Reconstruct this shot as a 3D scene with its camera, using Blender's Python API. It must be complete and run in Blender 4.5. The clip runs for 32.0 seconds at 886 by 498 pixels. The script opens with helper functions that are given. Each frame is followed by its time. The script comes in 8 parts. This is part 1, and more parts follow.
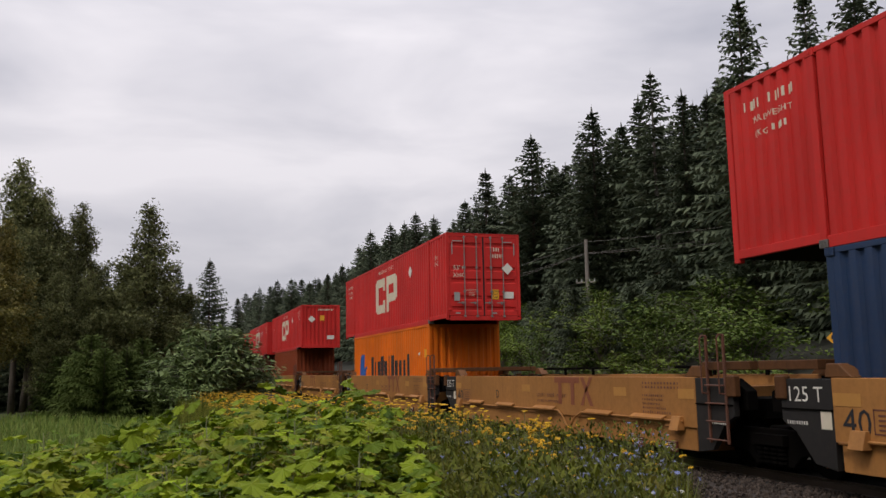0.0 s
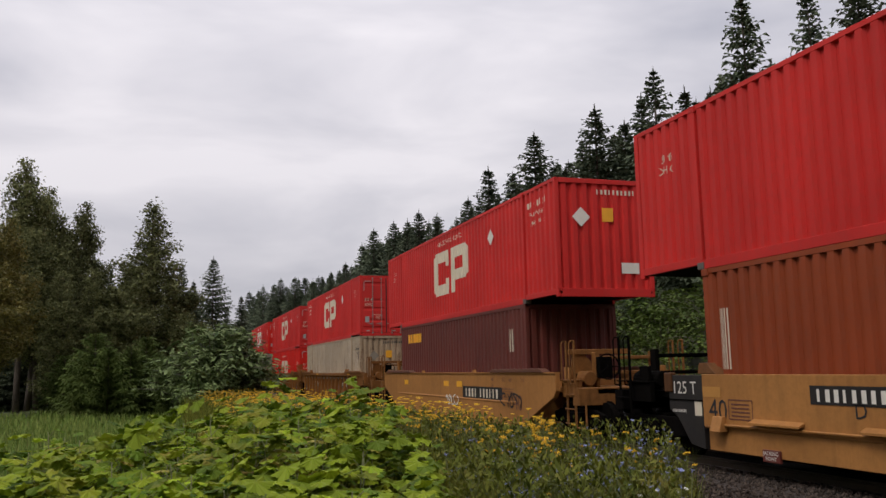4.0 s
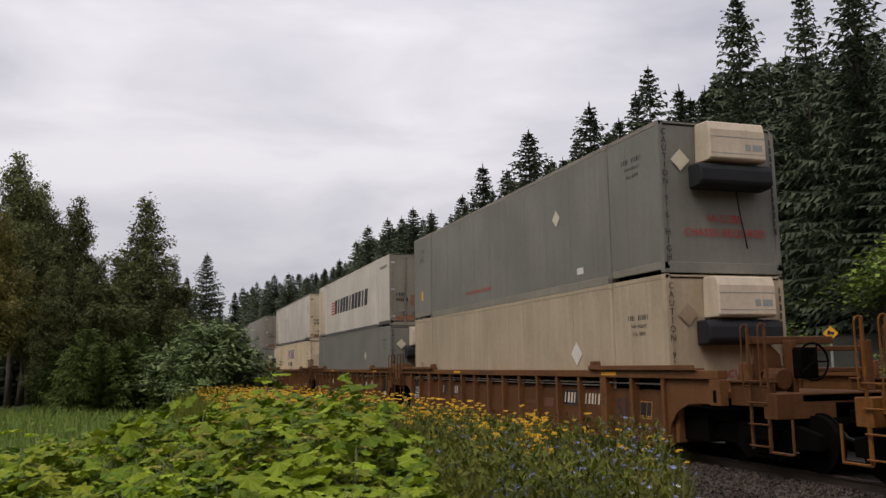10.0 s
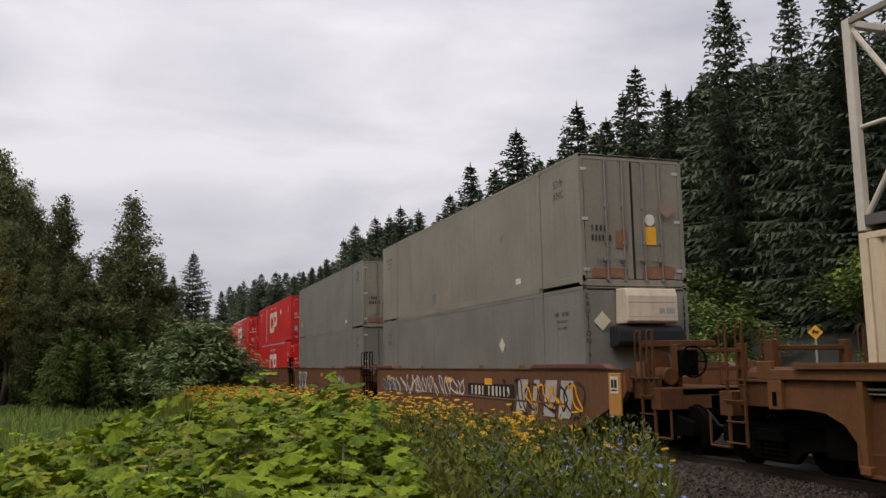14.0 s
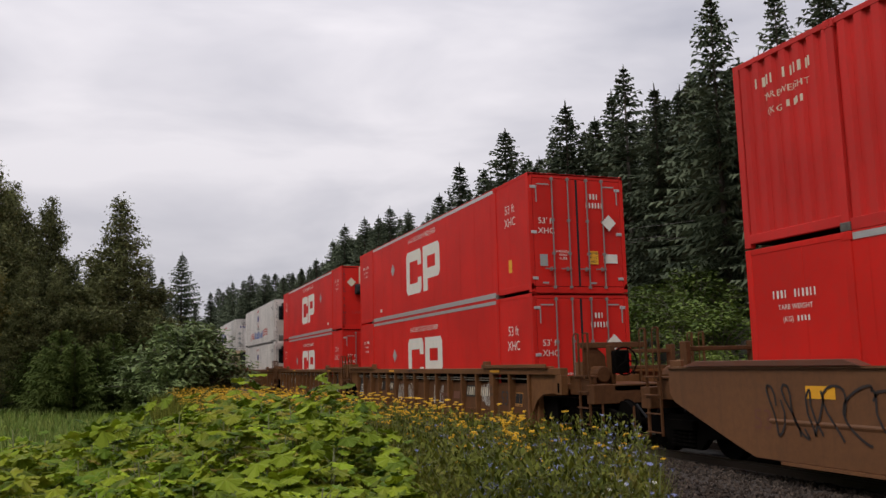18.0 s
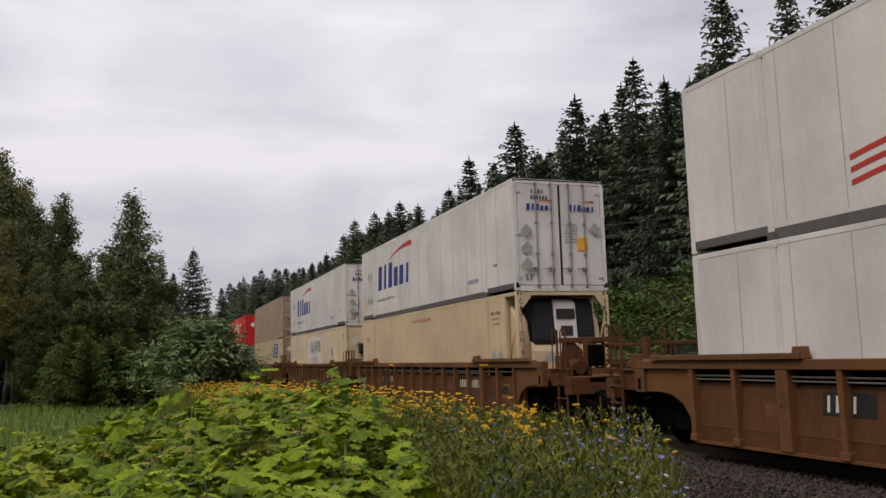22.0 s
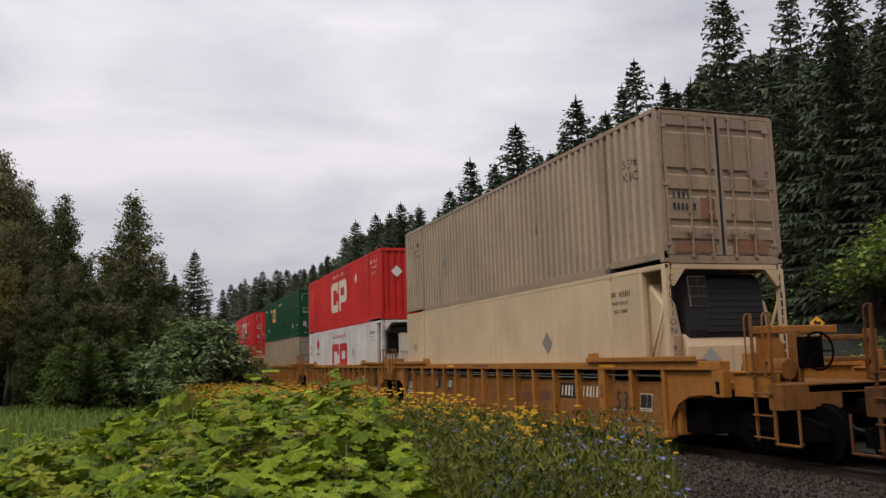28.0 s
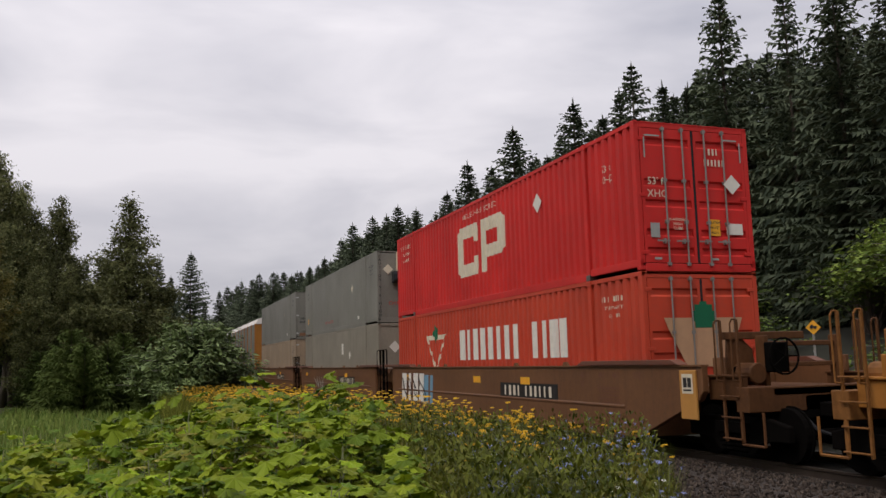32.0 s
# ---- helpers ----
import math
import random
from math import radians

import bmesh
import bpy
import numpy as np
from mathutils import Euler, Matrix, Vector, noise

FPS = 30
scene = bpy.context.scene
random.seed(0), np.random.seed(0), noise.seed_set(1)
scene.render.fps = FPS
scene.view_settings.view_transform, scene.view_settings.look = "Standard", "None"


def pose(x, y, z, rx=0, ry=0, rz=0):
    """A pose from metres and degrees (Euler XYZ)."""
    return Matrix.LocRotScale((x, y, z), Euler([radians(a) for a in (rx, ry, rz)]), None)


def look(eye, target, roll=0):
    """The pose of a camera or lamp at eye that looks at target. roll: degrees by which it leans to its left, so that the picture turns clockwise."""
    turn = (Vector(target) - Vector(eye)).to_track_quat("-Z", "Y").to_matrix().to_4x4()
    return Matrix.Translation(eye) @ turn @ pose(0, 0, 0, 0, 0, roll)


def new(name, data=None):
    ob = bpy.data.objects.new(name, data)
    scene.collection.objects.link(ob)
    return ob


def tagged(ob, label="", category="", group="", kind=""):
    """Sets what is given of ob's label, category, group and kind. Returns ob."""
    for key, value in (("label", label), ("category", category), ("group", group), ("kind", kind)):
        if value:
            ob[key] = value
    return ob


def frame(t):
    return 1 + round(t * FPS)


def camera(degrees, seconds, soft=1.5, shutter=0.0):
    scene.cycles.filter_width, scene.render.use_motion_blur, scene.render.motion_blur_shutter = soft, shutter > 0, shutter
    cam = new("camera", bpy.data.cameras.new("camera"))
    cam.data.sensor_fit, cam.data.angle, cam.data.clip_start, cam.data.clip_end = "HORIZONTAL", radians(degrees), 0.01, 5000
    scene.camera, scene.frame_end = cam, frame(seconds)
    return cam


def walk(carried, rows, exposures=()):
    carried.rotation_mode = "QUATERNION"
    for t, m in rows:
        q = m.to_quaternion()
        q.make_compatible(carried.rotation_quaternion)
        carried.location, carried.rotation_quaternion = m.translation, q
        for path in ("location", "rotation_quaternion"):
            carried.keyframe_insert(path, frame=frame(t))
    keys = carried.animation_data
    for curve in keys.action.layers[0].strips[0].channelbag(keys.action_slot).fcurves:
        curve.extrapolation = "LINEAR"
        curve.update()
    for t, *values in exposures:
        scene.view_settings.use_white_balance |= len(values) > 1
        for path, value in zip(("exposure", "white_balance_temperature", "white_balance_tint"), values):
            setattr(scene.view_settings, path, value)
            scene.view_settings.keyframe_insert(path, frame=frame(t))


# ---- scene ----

# The camera stands beside the line, held by hand; x runs across the track, y along it, z = 0 is the rail head.
cam = camera(55.2, 32.0, 1.5)
EYE = (0.0, 0.0, 1.67)


def aim(yaw, pitch, roll):
    return pose(*EYE, 90 + pitch, 0, -yaw) @ pose(0, 0, 0, 0, 0, roll)


walk(cam, [(t, aim(a, b, c)) for t, a, b, c in [
    (0, 18.23, 8.10, -1.02), (0.5, 18.25, 7.93, -1.01), (1, 18.26, 7.91, -1.05), (1.5, 18.28, 7.93, -1.03),
    (2, 18.26, 7.91, -0.94), (2.5, 18.20, 7.95, -0.95), (3, 18.14, 7.88, -1.01), (3.5, 18.07, 7.96, -1.11),
    (5.5, 17.87, 7.98, -1.15), (6, 17.83, 8.02, -1.06), (6.5, 17.85, 8.00, -0.96), (7, 17.90, 7.84, -0.99),
    (7.5, 17.99, 7.68, -1.04), (8, 18.07, 7.64, -1.00), (8.5, 18.16, 7.70, -1.00), (9, 18.24, 7.76, -0.98),
    (9.5, 18.34, 7.76, -1.01), (10, 18.41, 7.74, -0.92), (10.5, 18.57, 7.76, -0.93), (11, 18.63, 7.78, -1.05),
    (11.5, 18.72, 7.76, -1.18), (12, 18.82, 7.76, -1.21), (12.5, 18.93, 7.74, -1.19), (13, 19.05, 7.69, -1.10),
    (13.5, 19.16, 7.64, -1.07), (14, 19.26, 7.65, -0.93), (14.5, 19.35, 7.72, -0.86), (16.5, 19.80, 7.49, -1.17),
    (17, 19.86, 7.47, -1.21), (17.5, 19.92, 7.55, -1.33), (18, 19.97, 7.65, -1.36), (18.5, 20.03, 7.66, -1.35),
    (19, 20.04, 7.59, -1.39), (19.5, 20.04, 7.54, -1.36), (20, 19.92, 7.47, -1.48), (20.5, 19.74, 7.36, -1.62),
    (21, 19.60, 7.35, -1.65), (21.5, 19.36, 7.31, -1.66), (22, 19.27, 7.25, -1.61), (22.5, 19.25, 7.33, -1.55),
    (23, 19.22, 7.25, -1.40), (23.5, 19.15, 7.09, -1.34), (24, 19.18, 7.03, -1.38), (24.5, 19.21, 7.04, -1.48),
    (25, 19.28, 7.09, -1.44), (25.5, 19.30, 7.13, -1.40), (27.5, 19.23, 7.23, -1.60), (28, 19.20, 7.34, -1.63),
    (28.5, 19.15, 7.39, -1.58), (29, 19.12, 7.41, -1.58), (29.5, 19.11, 7.56, -1.50), (30, 19.06, 7.68, -1.41),
    (30.5, 19.15, 7.77, -1.33), (31, 19.22, 7.72, -1.28), (31.5, 19.31, 7.60, -1.39), (32, 19.42, 7.55, -1.46),
]], [(0.0, 0.0), (32.0, 0.0)])

# ---- light: an overcast sky and a weak, very soft sun behind the cloud ----
SUN_EL, SUN_AZ = 52.4, 240.0
world = bpy.data.worlds.new("overcast_sky")
scene.world = world
world.use_nodes = True
wt = world.node_tree
wt.nodes.clear()
w_out = wt.nodes.new("ShaderNodeOutputWorld")
w_bg = wt.nodes.new("ShaderNodeBackground")
w_sky = wt.nodes.new("ShaderNodeTexSky")
w_sky.sky_type, w_sky.sun_disc = "NISHITA", False
w_sky.sun_elevation, w_sky.sun_rotation = radians(SUN_EL), radians(SUN_AZ)
w_co = wt.nodes.new("ShaderNodeTexCoord")
w_map = wt.nodes.new("ShaderNodeMapping")
w_map.inputs["Scale"].default_value = (1.0, 1.0, 3.2)
w_n1 = wt.nodes.new("ShaderNodeTexNoise")
w_n1.inputs["Scale"].default_value, w_n1.inputs["Detail"].default_value, w_n1.inputs["Roughness"].default_value = 2.3, 5.0, 0.5
w_n1.inputs["Distortion"].default_value = 0.35
w_ramp = wt.nodes.new("ShaderNodeValToRGB")
w_ramp.color_ramp.elements[0].position, w_ramp.color_ramp.elements[0].color = 0.30, (4.85, 4.80, 5.45, 1)
w_ramp.color_ramp.elements[1].position, w_ramp.color_ramp.elements[1].color = 0.62, (8.7, 8.3, 8.7, 1)
w_mix = wt.nodes.new("ShaderNodeMix")
w_mix.data_type = "RGBA"
w_mix.inputs[0].default_value = 0.93
wt.links.new(w_co.outputs["Generated"], w_map.inputs["Vector"])
wt.links.new(w_map.outputs["Vector"], w_n1.inputs["Vector"])
wt.links.new(w_n1.outputs["Fac"], w_ramp.inputs["Fac"])
wt.links.new(w_sky.outputs["Color"], w_mix.inputs[6])
wt.links.new(w_ramp.outputs["Color"], w_mix.inputs[7])
w_sep = wt.nodes.new("ShaderNodeSeparateXYZ")  # overcast skies grow brighter towards the zenith
w_rng = wt.nodes.new("ShaderNodeMapRange")
w_rng.inputs["From Min"].default_value, w_rng.inputs["From Max"].default_value = 0.05, 1.0
w_rng.inputs["To Min"].default_value, w_rng.inputs["To Max"].default_value = 0.86, 1.6
w_up = wt.nodes.new("ShaderNodeVectorMath")
w_up.operation = "SCALE"
wt.links.new(w_co.outputs["Generated"], w_sep.inputs[0])
wt.links.new(w_sep.outputs["Z"], w_rng.inputs["Value"])
wt.links.new(w_mix.outputs[2], w_up.inputs[0])
wt.links.new(w_rng.outputs[0], w_up.inputs["Scale"])
wt.links.new(w_up.outputs[0], w_bg.inputs["Color"])
w_bg.inputs["Strength"].default_value = 0.1
wt.links.new(w_bg.outputs["Background"], w_out.inputs["Surface"])

sun = new("sun", bpy.data.lights.new("sun", "SUN"))
sun.data.energy, sun.data.angle, sun.data.color = 1.3, radians(16), (1.0, 0.95, 0.89)
sun.matrix_world = look((-52, -30, 78), (0, 0, 0))


# ---- materials ----
def nodes_of(name):
    m = bpy.data.materials.new(name)
    m.use_nodes = True
    return m, m.node_tree.nodes, m.node_tree.links, m.node_tree.nodes["Principled BSDF"]


def noise_node(nt, links, scale, detail=4.0, rough=0.6, stretch=(1, 1, 1), vec="Object"):
    co = nt.new("ShaderNodeTexCoord")
    mp = nt.new("ShaderNodeMapping")
    mp.inputs["Scale"].default_value = stretch
    n = nt.new("ShaderNodeTexNoise")
    n.inputs["Scale"].default_value, n.inputs["Detail"].default_value, n.inputs["Roughness"].default_value = scale, detail, rough
    inf = nt.new("ShaderNodeObjectInfo")
    mul = nt.new("ShaderNodeMath")
    mul.operation = "MULTIPLY"
    mul.inputs[1].default_value = 53.0
    links.new(inf.outputs["Random"], mul.inputs[0])
    links.new(mul.outputs[0], mp.inputs["Location"])
    links.new(co.outputs[vec], mp.inputs["Vector"])
    links.new(mp.outputs["Vector"], n.inputs["Vector"])
    return n


def ramp(nt, links, src, p0, p1, c0=(0, 0, 0, 1), c1=(1, 1, 1, 1)):
    r = nt.new("ShaderNodeValToRGB")
    r.color_ramp.elements[0].position, r.color_ramp.elements[0].color = p0, c0
    r.color_ramp.elements[1].position, r.color_ramp.elements[1].color = p1, c1
    links.new(src, r.inputs["Fac"])
    return r


def mixed(nt, links, fac, a, b, mode="MIX"):
    m = nt.new("ShaderNodeMix")
    m.data_type, m.blend_type = "RGBA", mode
    for sock, v in ((m.inputs[0], fac), (m.inputs[6], a), (m.inputs[7], b)):
        if isinstance(v, (int, float)):
            sock.default_value = v
        elif isinstance(v, tuple):
            sock.default_value = v if len(v) == 4 else (*v, 1)
        else:
            links.new(v, sock)
    return m.outputs[2]


def paint(name, col, rough=0.55, dirt=0.25, dirt_col=(0.10, 0.075, 0.055), streak=0.35, rust=0.0, metal=0.0, bump=0.06, spec=0.35):
    """Weathered paint: faded patches, vertical dirt streaks, rust spots, fine relief."""
    m, nt, ln, b = nodes_of(name)
    big = noise_node(nt, ln, 0.55, 3, 0.5)
    tone = mixed(nt, ln, ramp(nt, ln, big.outputs["Fac"], 0.35, 0.7).outputs[0], tuple(c * 0.86 for c in col), tuple(min(1, c * 1.1) for c in col))
    st = noise_node(nt, ln, 2.4, 5, 0.65, (2.2, 2.2, 0.16))
    sr = ramp(nt, ln, st.outputs["Fac"], 0.48, 0.78)
    f1 = nt.new("ShaderNodeMath")
    f1.operation = "MULTIPLY"
    f1.inputs[1].default_value = streak
    ln.new(sr.outputs[0], f1.inputs[0])
    tone = mixed(nt, ln, f1.outputs[0], tone, dirt_col)
    gr = noise_node(nt, ln, 9.0, 6, 0.7)
    f2 = nt.new("ShaderNodeMath")
    f2.operation = "MULTIPLY"
    f2.inputs[1].default_value = dirt
    ln.new(ramp(nt, ln, gr.outputs["Fac"], 0.42, 0.75).outputs[0], f2.inputs[0])
    tone = mixed(nt, ln, f2.outputs[0], tone, dirt_col)
    if rust:
        rn = noise_node(nt, ln, 3.2, 8, 0.75, (1.6, 1.6, 0.45))
        rr = ramp(nt, ln, rn.outputs["Fac"], 0.66 - 0.12 * rust, 0.70 - 0.08 * rust)
        tone = mixed(nt, ln, rr.outputs[0], tone, (0.10, 0.045, 0.022))
    ln.new(tone, b.inputs["Base Color"])
    b.inputs["Roughness"].default_value, b.inputs["Metallic"].default_value = rough, metal
    b.inputs["Specular IOR Level"].default_value = spec
    if bump:
        fine = noise_node(nt, ln, 28.0, 3, 0.6)
        bp = nt.new("ShaderNodeBump")
        bp.inputs["Strength"].default_value, bp.inputs["Distance"].default_value = bump, 0.02
        ln.new(fine.outputs["Fac"], bp.inputs["Height"])
        ln.new(bp.outputs["Normal"], b.inputs["Normal"])
    return m


def plain(name, col, rough=0.6, metal=0.0, vary=0.15, scale=6.0):
    m, nt, ln, b = nodes_of(name)
    n = noise_node(nt, ln, scale, 4, 0.6)
    ln.new(mixed(nt, ln, n.outputs["Fac"], tuple(c * (1 - vary) for c in col), tuple(min(1, c * (1 + vary)) for c in col)), b.inputs["Base Color"])
    b.inputs["Roughness"].default_value, b.inputs["Metallic"].default_value = rough, metal
    return m


def leafy(name, c0, c1, c2, rough=0.55, trans=0.25, island=True, spec=0.22):
    """Foliage: tint varies by leaf and by plant, some light passes through."""
    m, nt, ln, b = nodes_of(name)
    geo = nt.new("ShaderNodeNewGeometry")
    inf = nt.new("ShaderNodeObjectInfo")
    src = geo.outputs["Random Per Island"] if island else inf.outputs["Random"]
    tone = mixed(nt, ln, src, c0, c1)
    n = noise_node(nt, ln, 2.5 if island else 14.0, 4, 0.6)
    tone = mixed(nt, ln, ramp(nt, ln, n.outputs["Fac"], 0.5, 0.78).outputs[0], tone, c2)
    hv = nt.new("ShaderNodeHueSaturation")
    mr = nt.new("ShaderNodeMapRange")
    mr.inputs["To Min"].default_value, mr.inputs["To Max"].default_value = 0.75, 1.25
    ln.new(inf.outputs["Random"], mr.inputs["Value"])
    ln.new(mr.outputs[0], hv.inputs["Value"])
    ln.new(tone, hv.inputs["Color"])
    ln.new(hv.outputs["Color"], b.inputs["Base Color"])
    b.inputs["Roughness"].default_value = rough
    b.inputs["Specular IOR Level"].default_value = spec
    if trans:
        tr = nt.new("ShaderNodeBsdfTranslucent")
        ln.new(hv.outputs["Color"], tr.inputs["Color"])
        mx = nt.new("ShaderNodeMixShader")
        mx.inputs[0].default_value = trans
        out = nt["Material Output"]
        ln.new(b.outputs[0], mx.inputs[1])
        ln.new(tr.outputs[0], mx.inputs[2])
        ln.new(mx.outputs[0], out.inputs["Surface"])
    return m


RED = paint("faded_red_paint", (0.60, 0.028, 0.024), rough=0.6, dirt=0.14, streak=0.12, spec=0.2)
RED2 = paint("bright_red_paint", (0.64, 0.016, 0.010), rough=0.6, dirt=0.12, streak=0.10, spec=0.2)
ORANGE = paint("orange_paint", (0.80, 0.165, 0.006), dirt=0.15, streak=0.15, spec=0.2)
CTRED = paint("orange_red_paint", (0.54, 0.055, 0.022), dirt=0.15, streak=0.15)
BROWN = paint("red_brown_paint", (0.27, 0.052, 0.016), dirt=0.15, streak=0.15, spec=0.2)
MAROON = paint("maroon_paint", (0.13, 0.026, 0.018), dirt=0.2, streak=0.2)
BLUE = paint("blue_paint", (0.014, 0.036, 0.092), dirt=0.15, streak=0.15)
GREEN = paint("dark_green_paint", (0.004, 0.062, 0.020), dirt=0.10, streak=0.08, spec=0.2)
BEIGE = paint("beige_corrugated_paint", (0.42, 0.312, 0.198), dirt=0.3, streak=0.30, rust=0.85)
RUSTY = paint("rust_stained_beige_paint", (0.42, 0.32, 0.21), dirt=0.35, streak=0.6, rust=1.0, dirt_col=(0.20, 0.095, 0.04))
# Lighter copies of the pale paints, for ridges that read as lit.
RIDGELIT = paint("lit_ridge_paint", (0.43, 0.335, 0.235), dirt=0.2, streak=0.25)
RIDGELITB = paint("lit_beige_ridge_paint", (0.56, 0.48, 0.375), dirt=0.3, streak=0.35)
PALE = paint("pale_grey_beige_paint", (0.36, 0.262, 0.172), dirt=0.3, streak=0.35, rust=0.25)
CREAM = paint("cream_smooth_paint", (0.63, 0.475, 0.295), dirt=0.10, streak=0.18, dirt_col=(0.25, 0.15, 0.07))
DUSTCREAM = paint("dust_covered_cream_paint", (0.42, 0.325, 0.215), dirt=0.25, streak=0.4, dirt_col=(0.60, 0.52, 0.40))
HEATC = paint("pale_cream_casing", (0.68, 0.56, 0.42), dirt=0.2, streak=0.25, dirt_col=(0.25, 0.15, 0.08))
BUFF = paint("buff_corrugated_paint", (0.70, 0.555, 0.375), dirt=0.14, streak=0.15)
GREY = paint("grey_smooth_paint", (0.212, 0.203, 0.172), dirt=0.2, streak=0.22, spec=0.25)
GREYB = paint("warm_grey_smooth_paint", (0.262, 0.232, 0.180), dirt=0.2, streak=0.25)
WHITE = paint("off_white_paint", (0.65, 0.585, 0.495), dirt=0.16, streak=0.24, dirt_col=(0.28, 0.18, 0.09))
WHITE2 = paint("clean_white_paint", (0.70, 0.645, 0.595), dirt=0.1, streak=0.1)
STAINED = paint("yellow_stained_white_paint", (0.62, 0.51, 0.35), dirt=0.2, streak=0.5, dirt_col=(0.3, 0.16, 0.06))
TAN = paint("tan_car_paint", (0.40, 0.180, 0.052), dirt=0.3, streak=0.3, dirt_col=(0.12, 0.055, 0.02), spec=0.2)
CARBROWN = paint("weathered_brown_car_paint", (0.170, 0.075, 0.028), dirt=0.45, streak=0.45, dirt_col=(0.07, 0.03, 0.014), spec=0.2)
CARYEL = paint("yellow_brown_car_paint", (0.40, 0.165, 0.034), dirt=0.3, streak=0.35, dirt_col=(0.10, 0.04, 0.012), spec=0.2)
CAROCH = paint("dirty_ochre_car_paint", (0.255, 0.102, 0.025), dirt=0.4, streak=0.45, dirt_col=(0.08, 0.034, 0.012), spec=0.2)
# Darker copies of the car paints: dirt, plus shade put into the colour.
OCHGRIME_SHADE = paint("grimy_shaded_ochre_plate", (0.215, 0.088, 0.024), dirt=0.5, streak=0.5, dirt_col=(0.05, 0.023, 0.010), spec=0.12)
YELGRIME_SHADE = paint("grimy_shaded_yellow_brown_plate", (0.26, 0.112, 0.033), dirt=0.5, streak=0.5, dirt_col=(0.05, 0.023, 0.010), spec=0.12)
BRNGRIME_SHADE = paint("grimy_shaded_brown_plate", (0.120, 0.052, 0.022), dirt=0.5, streak=0.5, dirt_col=(0.045, 0.022, 0.011), spec=0.12)
CARDARK = paint("dark_oxide_car_paint", (0.15, 0.055, 0.032), dirt=0.4, streak=0.4)
CARGRAF = paint("brown_painted_over_car", (0.165, 0.072, 0.029), dirt=0.45, streak=0.5, dirt_col=(0.08, 0.038, 0.02))
BLACKP = paint("black_panel_paint", (0.018, 0.016, 0.015), dirt=0.2, streak=0.2, dirt_col=(0.06, 0.045, 0.035))
STEEL = paint("bare_steel", (0.17, 0.155, 0.14), rough=0.5, metal=0.5, dirt=0.4, streak=0.3)
ROD = plain("galvanised_rod", (0.26, 0.235, 0.215), 0.5, 0.4)
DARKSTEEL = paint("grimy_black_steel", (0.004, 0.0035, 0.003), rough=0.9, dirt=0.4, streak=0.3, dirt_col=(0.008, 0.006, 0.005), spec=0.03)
RAILM = plain("worn_rail_steel", (0.10, 0.075, 0.06), 0.45, 0.7)
ALU = plain("aluminium_trim", (0.55, 0.54, 0.52), 0.4, 0.5)
INKW = plain("white_marking", (0.72, 0.68, 0.60), 0.6)
INKC = plain("cream_marking", (0.66, 0.58, 0.44), 0.6)
INKK = plain("black_marking", (0.018, 0.018, 0.020), 0.6)
INKR = plain("red_marking", (0.48, 0.03, 0.02), 0.6)
INKB = plain("navy_marking", (0.012, 0.03, 0.20), 0.55)
INKBL = plain("blue_marking", (0.02, 0.10, 0.36), 0.55)
SIGNB = plain("deep_blue_sign", (0.012, 0.065, 0.24), 0.5)
INKY = plain("yellow_sticker", (0.80, 0.38, 0.02), 0.55)
INKG = plain("grey_placard", (0.33, 0.33, 0.31), 0.6)
INKGR = plain("green_marking", (0.0, 0.12, 0.05), 0.6)
INKBR = plain("brown_marking", (0.14, 0.05, 0.03), 0.6)
FADED = plain("faded_ochre_patch", (0.46, 0.215, 0.045), 0.65)
EMBR = plain("oxide_red_emblem", (0.235, 0.070, 0.028), 0.65)
FADEDIA = plain("faded_placard", (0.30, 0.20, 0.15), 0.7)
DUSTY = plain("rust_brown_scuff", (0.24, 0.115, 0.06), 0.8, vary=0.5, scale=12)
TANMARK = plain("tan_marking", (0.46, 0.27, 0.15), 0.65)
GRAFW = plain("silver_spray_paint", (0.42, 0.39, 0.34), 0.6, vary=0.4)
GRAFK = plain("black_spray_paint", (0.03, 0.022, 0.02), 0.6)
GRAFB = plain("pale_blue_spray_paint", (0.16, 0.30, 0.40), 0.6)
RUBBER = plain("black_plastic", (0.010, 0.010, 0.012), 0.85)

BARK = plain("conifer_bark", (0.075, 0.058, 0.045), 0.9, vary=0.5)
BARKG = plain("grey_bark", (0.16, 0.14, 0.12), 0.9, vary=0.4)
NEEDLE = leafy("conifer_needles", (0.026, 0.037, 0.024), (0.128, 0.152, 0.094), (0.135, 0.158, 0.092), rough=0.75, trans=0.1, spec=0.12)
YOUNG = leafy("young_conifer_needles", (0.045, 0.070, 0.016), (0.095, 0.125, 0.032), (0.140, 0.170, 0.050), rough=0.75, trans=0.12, spec=0.08)
BROAD = leafy("broadleaf_tree_leaves", (0.038, 0.046, 0.019), (0.215, 0.225, 0.090), (0.27, 0.265, 0.11), rough=0.7, trans=0.2, spec=0.15)
AUTUMN = leafy("yellowing_tree_leaves", (0.085, 0.090, 0.024), (0.300, 0.250, 0.070), (0.34, 0.27, 0.07), trans=0.25)
SHRUB = leafy("shrub_leaves", (0.050, 0.085, 0.020), (0.150, 0.205, 0.045), (0.19, 0.23, 0.058), rough=0.7, trans=0.2, spec=0.12)
LEAF = leafy("large_lobed_leaf", (0.145, 0.245, 0.013), (0.320, 0.430, 0.024), (0.400, 0.425, 0.038), rough=0.6, trans=0.3, island=False, spec=0.16)
LEAFD = leafy("shaded_green_lobed_leaf", (0.075, 0.150, 0.014), (0.150, 0.235, 0.018), (0.210, 0.260, 0.030), rough=0.6, trans=0.25, island=False, spec=0.18)
